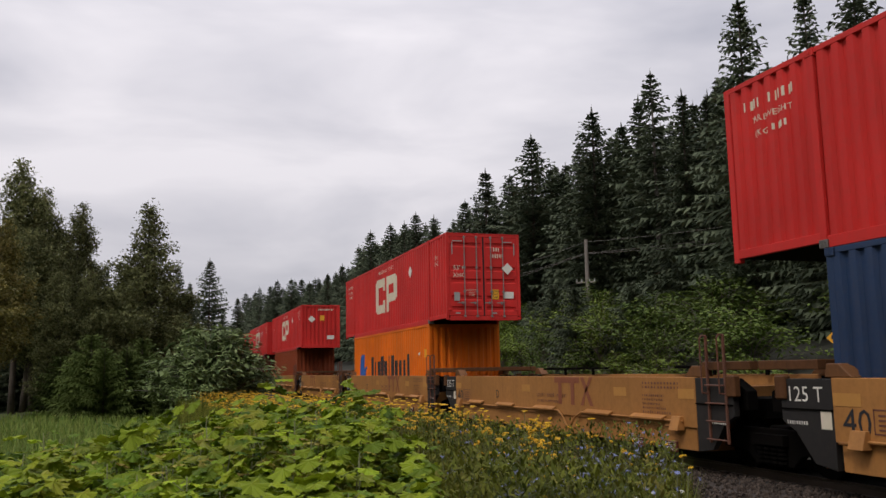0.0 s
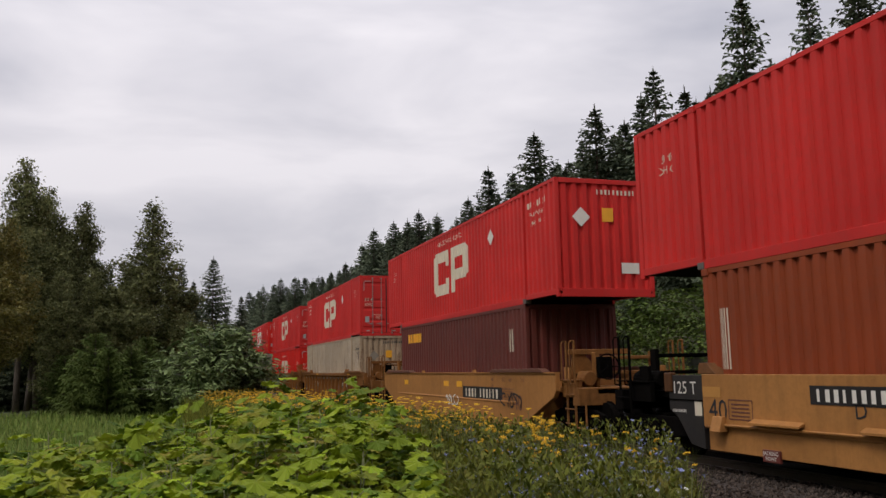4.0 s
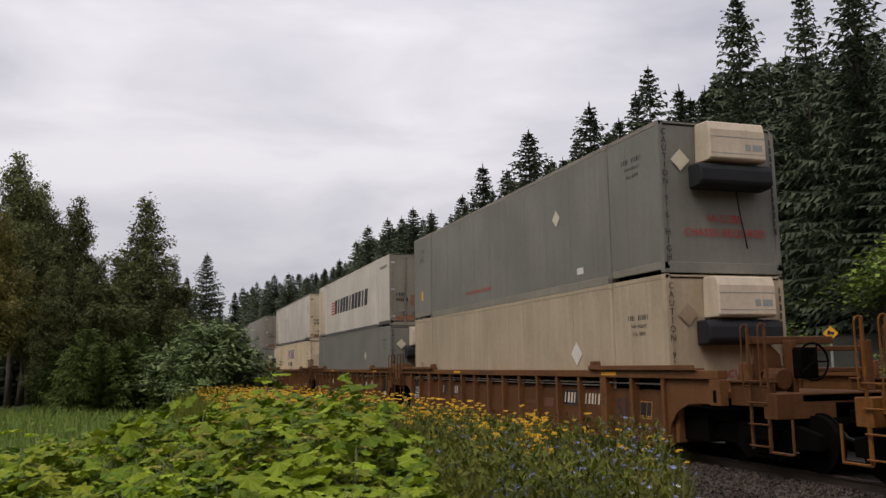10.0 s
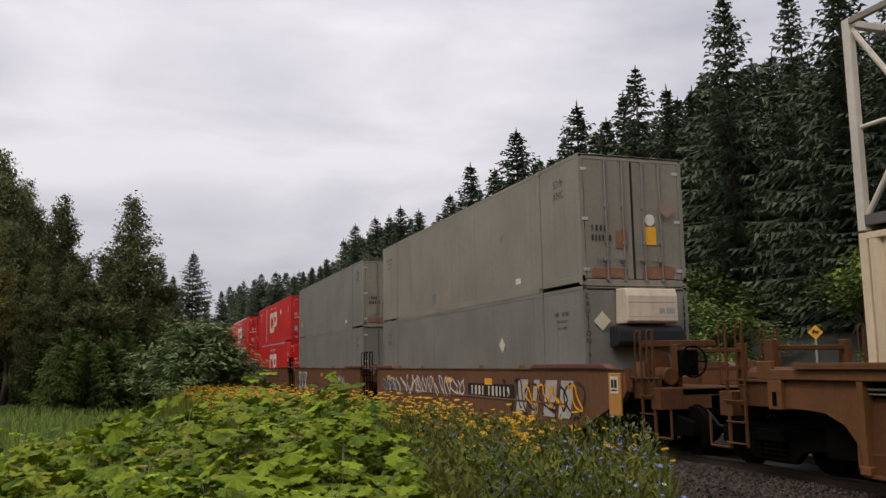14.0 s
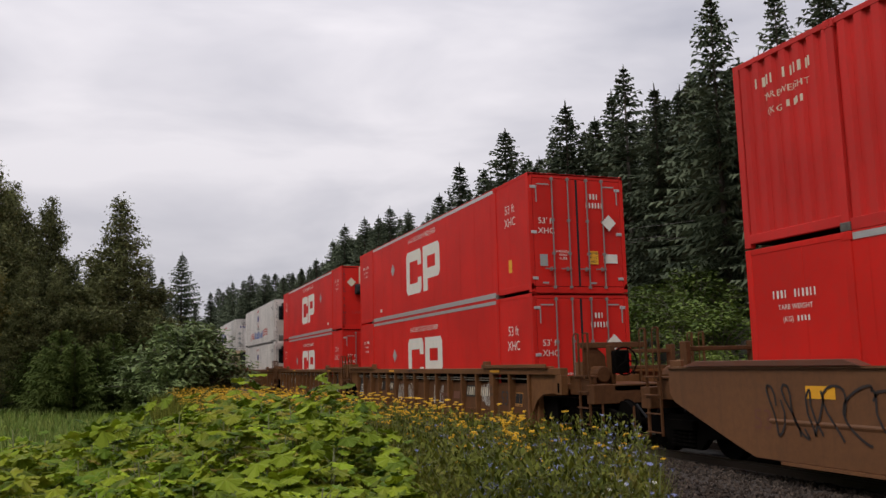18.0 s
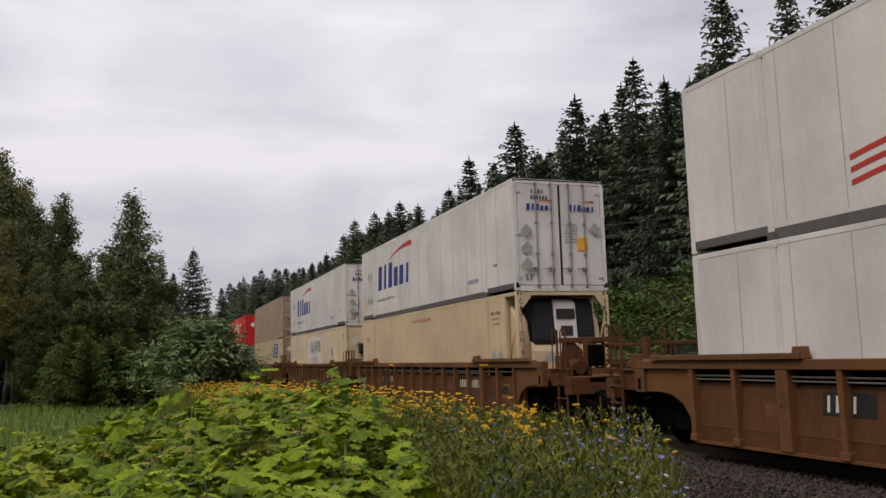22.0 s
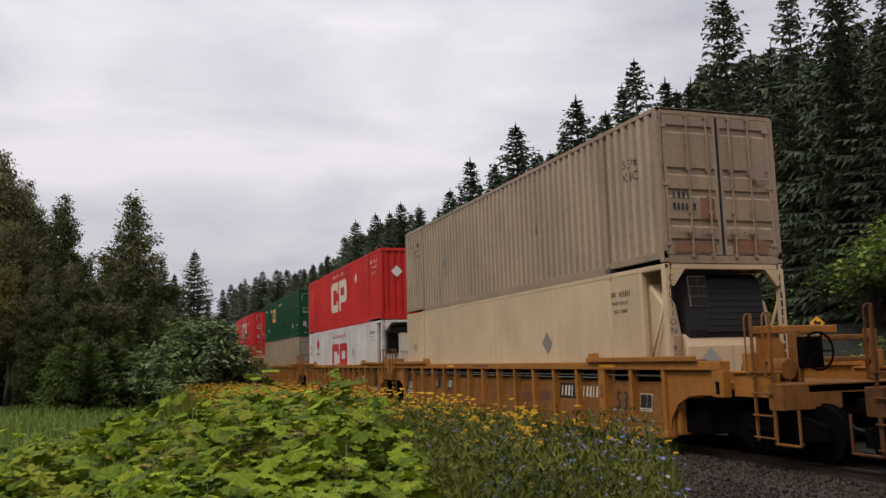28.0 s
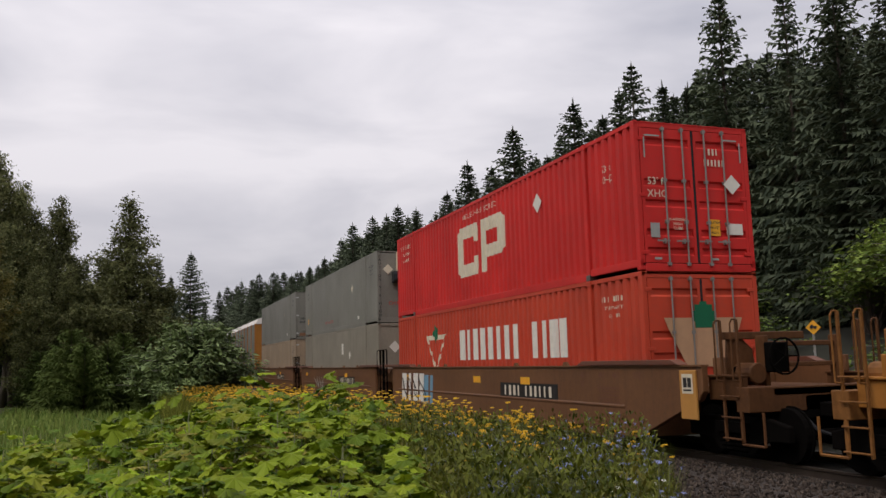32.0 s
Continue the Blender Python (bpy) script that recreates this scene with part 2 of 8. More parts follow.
LEAFO = leafy("olive_brown_lobed_leaf", (0.22, 0.205, 0.035), (0.32, 0.285, 0.06), (0.16, 0.095, 0.035), rough=0.6, trans=0.25, island=False, spec=0.15)
LEAFI = leafy("large_lobed_leaf_mass", (0.055, 0.115, 0.010), (0.345, 0.440, 0.022), (0.330, 0.310, 0.036), rough=0.6, trans=0.25, spec=0.16)
WILLOW = leafy("willow_leaves", (0.034, 0.060, 0.020), (0.290, 0.370, 0.150), (0.22, 0.28, 0.09), rough=0.65, trans=0.2, spec=0.12)
LUSH = leafy("lush_bank_leaves", (0.075, 0.120, 0.020), (0.230, 0.300, 0.055), (0.28, 0.32, 0.08), rough=0.65, trans=0.25, spec=0.15)
LEAFY = leafy("turning_lobed_leaf", (0.28, 0.27, 0.02), (0.22, 0.15, 0.035), (0.15, 0.085, 0.03), rough=0.6, trans=0.3, island=False)
STALK = plain("green_brown_stalk", (0.13, 0.14, 0.05), 0.7, vary=0.3)
HERB = leafy("herb_foliage", (0.032, 0.048, 0.007), (0.185, 0.205, 0.028), (0.235, 0.195, 0.044), rough=0.7, trans=0.2, spec=0.12)
DRY = leafy("dry_weed_stalks", (0.13, 0.105, 0.032), (0.26, 0.19, 0.068), (0.17, 0.15, 0.04), rough=0.8, trans=0.15, spec=0.1)
GRASSM = leafy("meadow_grass", (0.090, 0.155, 0.030), (0.215, 0.275, 0.060), (0.270, 0.265, 0.095), rough=0.75, trans=0.2, spec=0.1)
TANSY = plain("yellow_flower_heads", (0.66, 0.385, 0.015), 0.8, vary=0.25, scale=30)
CHICORY = plain("pale_blue_petals", (0.20, 0.23, 0.44), 0.7, vary=0.2)
DAISY = plain("white_petals", (0.66, 0.66, 0.62), 0.7)
WOODPOLE = plain("weathered_pole_wood", (0.20, 0.175, 0.15), 0.85, vary=0.3)
TIEWOOD = plain("creosoted_tie_wood", (0.055, 0.042, 0.032), 0.9, vary=0.4)
STONE = leafy("ballast_stone", (0.018, 0.014, 0.012), (0.100, 0.077, 0.062), (0.045, 0.030, 0.022), rough=0.9, trans=0, spec=0.1)


def ground_mat():
    m, nt, ln, b = nodes_of("soil_and_short_grass")
    n1, n2, n3 = noise_node(nt, ln, 0.35, 5, 0.6), noise_node(nt, ln, 3.0, 6, 0.7), noise_node(nt, ln, 40.0, 4, 0.7)
    soil = mixed(nt, ln, n3.outputs["Fac"], (0.040, 0.038, 0.018), (0.11, 0.105, 0.05))
    grass = mixed(nt, ln, n2.outputs["Fac"], (0.050, 0.090, 0.020), (0.16, 0.20, 0.05))
    ln.new(mixed(nt, ln, ramp(nt, ln, n1.outputs["Fac"], 0.35, 0.55).outputs[0], soil, grass), b.inputs["Base Color"])
    b.inputs["Roughness"].default_value = 0.95
    bp = nt.new("ShaderNodeBump")
    bp.inputs["Strength"].default_value, bp.inputs["Distance"].default_value = 0.8, 0.08
    ln.new(n3.outputs["Fac"], bp.inputs["Height"])
    ln.new(bp.outputs["Normal"], b.inputs["Normal"])
    return m


def gravel_mat():
    m, nt, ln, b = nodes_of("crushed_stone_bed")
    v = nt.new("ShaderNodeTexVoronoi")
    v.inputs["Scale"].default_value = 17.0
    co = nt.new("ShaderNodeTexCoord")
    ln.new(co.outputs["Object"], v.inputs["Vector"])
    big = noise_node(nt, ln, 0.8, 4, 0.6)
    tone = mixed(nt, ln, v.outputs["Color"], (0.022, 0.017, 0.014), (0.070, 0.054, 0.045))
    tone = mixed(nt, ln, ramp(nt, ln, big.outputs["Fac"], 0.4, 0.75).outputs[0], tone, (0.045, 0.033, 0.025))
    ln.new(tone, b.inputs["Base Color"])
    b.inputs["Roughness"].default_value = 0.95
    bp = nt.new("ShaderNodeBump")
    bp.inputs["Strength"].default_value, bp.inputs["Distance"].default_value = 1.0, 0.05
    ln.new(v.outputs["Distance"], bp.inputs["Height"])
    ln.new(bp.outputs["Normal"], b.inputs["Normal"])
    return m


GROUND, GRAVEL = ground_mat(), gravel_mat()
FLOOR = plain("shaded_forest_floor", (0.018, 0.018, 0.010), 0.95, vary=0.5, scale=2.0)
SKYBLOCK = plain("sky_blocker_green", (0.018, 0.028, 0.013), 0.95, vary=0.5, scale=0.3)
OILY_SHADE = plain("oily_shaded_ballast", (0.012, 0.010, 0.008), 0.95, vary=0.6, scale=14)


# ---- geometry helpers ----
class Geo:
    """Collects vertices and faces for one mesh."""

    def __init__(self):
        self.v, self.f = [], []

    def box(self, x0, x1, y0, y1, z0, z1):
        n = len(self.v)
        self.v += [(x, y, z) for z in (z0, z1) for x, y in ((x0, y0), (x1, y0), (x1, y1), (x0, y1))]
        self.f += [tuple(n + i for i in q) for q in ((3, 2, 1, 0), (4, 5, 6, 7), (0, 1, 5, 4), (1, 2, 6, 5), (2, 3, 7, 6), (3, 0, 4, 7))]
        return self

    def quad(self, *p):
        n = len(self.v)
        self.v += list(p)
        self.f.append(tuple(range(n, n + len(p))))
        return self

    def prism(self, profile, a, b, axis):
        """A closed profile of 2D points pushed from a to b along an axis (0, 1, 2); profile is in the two other axes in order."""
        n, k = len(self.v), len(profile)
        for c in (a, b):
            for p in profile:
                q = list(p)
                q.insert(axis, c)
                self.v.append(tuple(q))
        self.f += [tuple(n + i for i in range(k)), tuple(n + k + i for i in reversed(range(k)))]
        self.f += [(n + i, n + (i + 1) % k, n + k + (i + 1) % k, n + k + i) for i in range(k)]
        return self

    def tube(self, p, q, r0, r1=None, sides=8, caps=True):
        r1 = r0 if r1 is None else r1
        p, q = Vector(p), Vector(q)
        d = (q - p).normalized()
        a = d.orthogonal().normalized()
        b = d.cross(a)
        n = len(self.v)
        for c, r in ((p, r0), (q, r1)):
            for i in range(sides):
                w = 2 * math.pi * i / sides
                self.v.append(tuple(c + r * (math.cos(w) * a + math.sin(w) * b)))
        self.f += [(n + i, n + (i + 1) % sides, n + sides + (i + 1) % sides, n + sides + i) for i in range(sides)]
        if caps:
            self.f += [tuple(n + i for i in reversed(range(sides))), tuple(n + sides + i for i in range(sides))]
        return self

    def pole(self, rings, sides=8):
        """One closed tapered stem through (x, y, z, radius)."""
        n = len(self.v)
        for x, y, z, r in rings:
            self.v += [(x + r * math.cos(6.2832 * i / sides), y + r * math.sin(6.2832 * i / sides), z) for i in range(sides)]
        for j in range(len(rings) - 1):
            self.f += [(n + j * sides + i, n + j * sides + (i + 1) % sides, n + (j + 1) * sides + (i + 1) % sides, n + (j + 1) * sides + i) for i in range(sides)]
        self.f += [tuple(n + i for i in reversed(range(sides))), tuple(n + (len(rings) - 1) * sides + i for i in range(sides))]
        return self

    def path(self, pts, r, sides=6):
        for p, q in zip(pts, pts[1:]):
            self.tube(p, q, r, r, sides)
        return self

    def add(self, other, m):
        n = len(self.v)
        self.v += [tuple(m @ Vector(p)) for p in other.v]
        self.f += [tuple(n + i for i in q) for q in other.f]
        return self

    def mesh(self, name, material=None, smooth=False, bevel=0.0):
        me = bpy.data.meshes.new(name)
        me.from_pydata(self.v, [], self.f)
        if bevel or not smooth:
            bm = bmesh.new()
            bm.from_mesh(me)
            bmesh.ops.recalc_face_normals(bm, faces=bm.faces)
            if bevel:
                bmesh.ops.bevel(bm, geom=[e for e in bm.edges if e.is_manifold and e.calc_face_angle(0) > 0.5], offset=bevel, segments=1, affect="EDGES")
            bm.to_mesh(me)
            bm.free()
        if smooth:
            me.polygons.foreach_set("use_smooth", [True] * len(me.polygons))
        if material:
            me.materials.append(material)
        me.update()
        return me


def put(name, mesh, parent=None, m=None, material=None, label="", kind=""):
    """One mesh object under a thing or a part; a material given here belongs to the object alone."""
    ob = new(name, mesh)
    if parent is not None:
        ob.parent = parent
    if m is not None:
        ob.matrix_basis = m
    if material is not None:
        if not mesh.materials:
            mesh.materials.append(material)
        if mesh.materials[0] is not material:
            ob.material_slots[0].link = "OBJECT"
            ob.material_slots[0].material = material
    return tagged(ob, label, kind=kind)


def empty(name, m, label, category, group=""):
    ob = new(name)
    ob.empty_display_size = 0.2
    ob.matrix_basis = m
    return tagged(ob, label, category, group)


MESHES = {}


def shared(key, make):
    if key not in MESHES:
        MESHES[key] = make()
    return MESHES[key]


# ---- flat marks: letters, bars and emblems in (u, v), u to the reader's right ----
def letters(s, size):
    """The faces of a line of built-in lettering, as 2D polygons, centred on u = 0, base line at v = 0."""
    def make():
        cu = bpy.data.curves.new("lettering", "FONT")
        cu.body, cu.size, cu.align_x, cu.resolution_u = s, size * 1.38, "CENTER", 2
        ob = bpy.data.objects.new("lettering", cu)
        scene.collection.objects.link(ob)
        me = bpy.data.meshes.new_from_object(ob.evaluated_get(bpy.context.evaluated_depsgraph_get()))
        polys = [[(me.vertices[i].co.x, me.vertices[i].co.y) for i in p.vertices] for p in me.polygons]
        bpy.data.objects.remove(ob)
        bpy.data.curves.remove(cu)
        bpy.data.meshes.remove(me)
        return polys
    return shared(("letters", s, size), make)


def rect(u0, v0, u1, v1):
    return [(u0, v0), (u1, v0), (u1, v1), (u0, v1)]


def bars(n, w, h, lean=0.0, gap=0.42, seed=3):
    """n upright bars that stand in for a line of writing w wide and h high, centred."""
    rnd, out, step = random.Random(seed), [], w / n
    for i in range(n):
        u0 = -w / 2 + i * step + step * gap / 2
        f = rnd.choice((0.55, 0.8, 0.9))
        out.append(rect(u0, 0, u0 + step * (1 - gap) * f, h))
    return [[(u + lean * v, v) for u, v in p] for p in out]


def blocks(n, w, h, lean=0.0, gap=0.18, low=""):
    """Solid bars for a heavy trade name; low: which of them stand only three quarters high."""
    step, out = w / n, []
    for i in range(n):
        k = h * (0.74 if str(i % 10) in low else 1.0)
        thin = 0.55 if i % 4 == 1 else 1.0
        c = -w / 2 + (i + 0.5) * step
        d = step * (1 - gap) / 2 * thin
        out.append([(u + lean * v, v) for u, v in rect(c - d, 0, c + d, k)])
    return out


def emblem(w, h):
    """Two heavy angular block shapes side by side: an open bracket and a flag on a post."""
    a, t, c = w * 0.475, h * 0.245, h * 0.10
    q = a * 0.235
    b = -w / 2
    out = [[(b, c), (b + q, t * 0.9), (b + q, h - t * 0.9), (b, h - c)], [(b, c), (b + c, 0), (b + a - c, 0), (b + a, c), (b + a, t), (b + q, t)],
           [(b, h - c), (b + q, h - t), (b + a, h - t), (b + a, h - c), (b + a - c, h), (b + c, h)],
           rect(b + a - q, t, b + a, h * 0.36), rect(b + a - q, h * 0.64, b + a, h - t)]
    b = w / 2 - a
    out += [rect(b, 0, b + q * 1.15, h), [(b + q * 1.15, h - t), (b + a, h - t), (b + a, h - c), (b + a - c, h), (b + q * 1.15, h)],
            [(b + q * 1.15, h * 0.26), (b + a - c, h * 0.26), (b + a, h * 0.26 + c), (b + a, h * 0.26 + t * 0.95), (b + q * 1.15, h * 0.26 + t * 0.95)],
            rect(b + a - q * 1.1, h * 0.26 + t * 0.95, b + a, h - t)]
    return out


def disc(r, n=20, r_in=0.0, a0=0.0, a1=2 * math.pi):
    out = []
    for i in range(n):
        p, q = a0 + (a1 - a0) * i / n, a0 + (a1 - a0) * (i + 1) / n
        out.append([(r_in * math.cos(p), r_in * math.sin(p)), (r * math.cos(p), r * math.sin(p)), (r * math.cos(q), r * math.sin(q)), (r_in * math.cos(q), r_in * math.sin(q))] if r_in
                   else [(0, 0), (r * math.cos(p), r * math.sin(p)), (r * math.cos(q), r * math.sin(q))])
    return out


def swoosh(w, h, t):
    n, out = 12, []
    f = lambda a: h * (1 - (1 - a) ** 2.2)
    for i in range(n):
        a, b = i / n, (i + 1) / n
        out.append([(w * a, f(a) - t * a), (w * b, f(b) - t * b), (w * b, f(b)), (w * a, f(a))])
    return moved(out, -w / 2, 0)


def moved(polys, du, dv):
    return [[(u + du, v + dv) for u, v in p] for p in polys]


def upright(text, size=0.12, step=0.158):
    """Letters one below the other."""
    return [q for i, c in enumerate(text) if c != " " for q in moved(letters(c, size), 0, -i * step)]


def diamond(s):
    return [[(0, -s), (s, 0), (0, s), (-s, 0)]]


PITCH, DEPTH = 0.2784, 0.054
CORR = ((0.0, 0.0), (0.120, 0.0), (0.160, 1.0), (0.238, 1.0))  # along one wave: place, how far in


def corr_breaks(a, b):
    out, k = [a], math.floor(a / PITCH)
    while k * PITCH < b:
        out += [k * PITCH + c for c, _ in CORR if a + 1e-4 < k * PITCH + c < b - 1e-4]
        k += 1
    return out + [b]


def corr_depth(y):
    f = y % PITCH
    pts = CORR + ((PITCH, 0.0),)
    for (p, d), (q, e) in zip(pts, pts[1:]):
        if p <= f <= q + 1e-9:
            return DEPTH * (d + (e - d) * (f - p) / (q - p))
    return 0.0


def mark_mesh(polys, wavy=None):
    """A thin sheet of marks in the plane x = 0, read from the side of -x (u runs along -y); wavy: the y of its u = 0, follows the wave."""
    bm = bmesh.new()
    for p in polys:
        try:
            bm.faces.new([bm.verts.new((0, -u, v)) for u, v in p])
        except ValueError:
            pass
    if wavy is not None:
        ys = [v.co.y for v in bm.verts]
        for c in corr_breaks(min(ys) + wavy, max(ys) + wavy)[1:-1]:
            bmesh.ops.bisect_plane(bm, geom=bm.verts[:] + bm.edges[:] + bm.faces[:], plane_co=(0, c - wavy, 0), plane_no=(0, 1, 0))
        for v in bm.verts:
            v.co.x = corr_depth(v.co.y + wavy)
    bmesh.ops.recalc_face_normals(bm, faces=bm.faces)
    me = bpy.data.meshes.new("marking")
    bm.to_mesh(me)
    bm.free()
    return me


# ---- containers ----
W, H, FT53, FT40 = 2.59, 2.896, 16.154, 12.192
CT = 6.096  # half the distance between the lifting posts of a long box
SIDE = W / 2
TRACK = 8.715 + SIDE  # the middle of the line
MOVERS = []  # (thing, place at the start, x, z): all that runs on the rails


def turned(z):
    return Matrix.Rotation(radians(z), 4, "Z")


def at(x, y, z):
    return Matrix.Translation((x, y, z))


def side_sheet(L, wavy, y_end, worn=None, y_far=0.0):
    def make():
        g = Geo()
        ys = corr_breaks(-L / 2 + 0.06 + y_end, L / 2 - 0.06) if wavy else [-L / 2 + 0.06 + y_end, L / 2 - 0.06 - y_far]
        z0, z1 = 0.12, H - 0.06
        for p, q in zip(ys, ys[1:]):
            a, b = (corr_depth(p), corr_depth(q)) if wavy else (0, 0)
            g.quad((a, p, z0), (a, p, z1), (b, q, z1), (b, q, z0))
        me = g.mesh("side_panel")
        # worn: the lighter paint that puts lit ridges into the colour
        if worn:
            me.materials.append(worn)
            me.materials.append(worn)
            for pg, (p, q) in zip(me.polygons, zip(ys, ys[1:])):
                pg.material_index = 1 if corr_depth(q) + corr_depth(p) < 0.001 else 0  # proud ridge faces take the lighter colour, to read as lit
        return me
    return shared(("side", L, wavy, y_end, worn, y_far), make)


def rail_mesh(L, top):
    def make():
        g = Geo()
        if top:
            g.box(-0.006, 0.06, -L / 2, L / 2, H - 0.085, H)
        elif L > 13:
            g.box(-0.006, 0.07, -CT, CT, 0.0, 0.165).box(-0.006, 0.07, -L / 2, -CT - 0.07, 0.085, 0.225).box(-0.006, 0.07, CT + 0.07, L / 2, 0.085, 0.225)
        else:
            g.box(-0.006, 0.07, -L / 2, L / 2, 0.0, 0.165)
        return g.mesh("rail", bevel=0.006)
    return shared(("rail", L, top), make)


def post_mesh(kind):
    def make():
        if kind == "corner":
            return Geo().box(-0.009, 0.10, -0.0, 0.13, 0.02, H).mesh("corner_post", bevel=0.01)
        return Geo().box(-0.024, 0.05, -0.065, 0.065, 0.0, H).mesh("side_post", bevel=0.01)
    return shared(("post", kind), make)


def casting_mesh():
    def make():
        g = Geo().box(-0.030, 0.15, -0.085, 0.085, 0, 0.118)
        g.box(-0.033, -0.029, -0.035, 0.035, 0.03, 0.09)
        return g.mesh("corner_casting", bevel=0.006)
    return shared("casting", make)


def seam_mesh(L, n):
    def make():
        g = Geo()
        for i in range(1, n):
            y = -L / 2 + L * i / n
            g.box(-0.0035, 0.0, y - 0.006, y + 0.006, 0.24, H - 0.09)
        return g.mesh("panel_seam")
    return shared(("seam", L, n), make)


def door_mesh(wavy):
    """One leaf, hinged at x = 0, out to -y."""
    def make():
        w, z0, z1 = 1.155, 0.16, H - 0.13
        if not wavy:
            return Geo().box(0, w, -0.045, 0.0, z0, z1).mesh("door_leaf", bevel=0.008)
        prof, zs = [(0.0, z0), (-0.045, z0)], (0.30, 0.66, 1.22, 1.62, 2.42)
        for z in zs:
            prof += [(-0.045, z), (-0.012, z + 0.035), (-0.012, z + 0.125), (-0.045, z + 0.16)]
        prof += [(-0.045, z1), (0.0, z1)]
        g = Geo().prism(prof, 0.06, w - 0.06, 0)
        g.box(0, 0.0605, -0.047, 0, z0, z1).box(w - 0.0605, w, -0.047, 0, z0, z1)
        return g.mesh("door_leaf")
    return shared(("door", wavy), make)


def bar_mesh():
    def make():
        g = Geo().tube((0, -0.085, 0.12), (0, -0.085, H - 0.09), 0.017, sides=7)
        for z in (0.14, 0.95, 1.75, H - 0.14):
            g.box(-0.035, 0.035, -0.10, -0.045, z - 0.03, z + 0.03)
        g.box(-0.26, 0.02, -0.115, -0.098, 0.56, 0.59).box(-0.10, -0.06, -0.11, -0.045, 0.53, 0.62)
        return g.mesh("locking_bar")
    return shared("bar", make)


def hinge_mesh():
    return shared("hinge", lambda: Geo().box(-0.10, 0.05, -0.06, -0.03, -0.035, 0.035).mesh("hinge", bevel=0.006))


def end_sheet(wavy):
    def make():
        g = Geo()
        if wavy:
            xs = corr_breaks(-SIDE + 0.09, SIDE - 0.09)
            for p, q in zip(xs, xs[1:]):
                g.quad((p, corr_depth(p), 0.15), (q, corr_depth(q), 0.15), (q, corr_depth(q), H - 0.08), (p, corr_depth(p), H - 0.08))
        else:
            g.box(-SIDE + 0.09, SIDE - 0.09, 0, 0.03, 0.12, H - 0.08)
        return g.mesh("end_wall")
    return shared(("end", wavy), make)


def mark(parent, name, polys, mat, y, z, wavy=False, label="", lift=0.005, key=None):
    """A mark on the side that faces the camera; y is its middle in the box's own length."""
    make = lambda: mark_mesh(polys, y if wavy else None)
    me = shared(("mark", key, round(y, 3), wavy), make) if key else make()
    return put(name, me, parent, at(-SIDE - lift, y, z), mat, label)


def end_mark(parent, name, polys, mat, x, z, y, label="", key=None):
    me = shared(("mark", key, 0, False), lambda: mark_mesh(polys)) if key else mark_mesh(polys)
    return put(name, me, parent, at(x, y, z) @ turned(90), mat, label)


def stripes_polys(n, w, h, lean=0.0):
    return [[(u + lean * v, v) for u, v in rect(-w / 2, i * 2 * h, w / 2, i * 2 * h + h)] for i in range(n)]


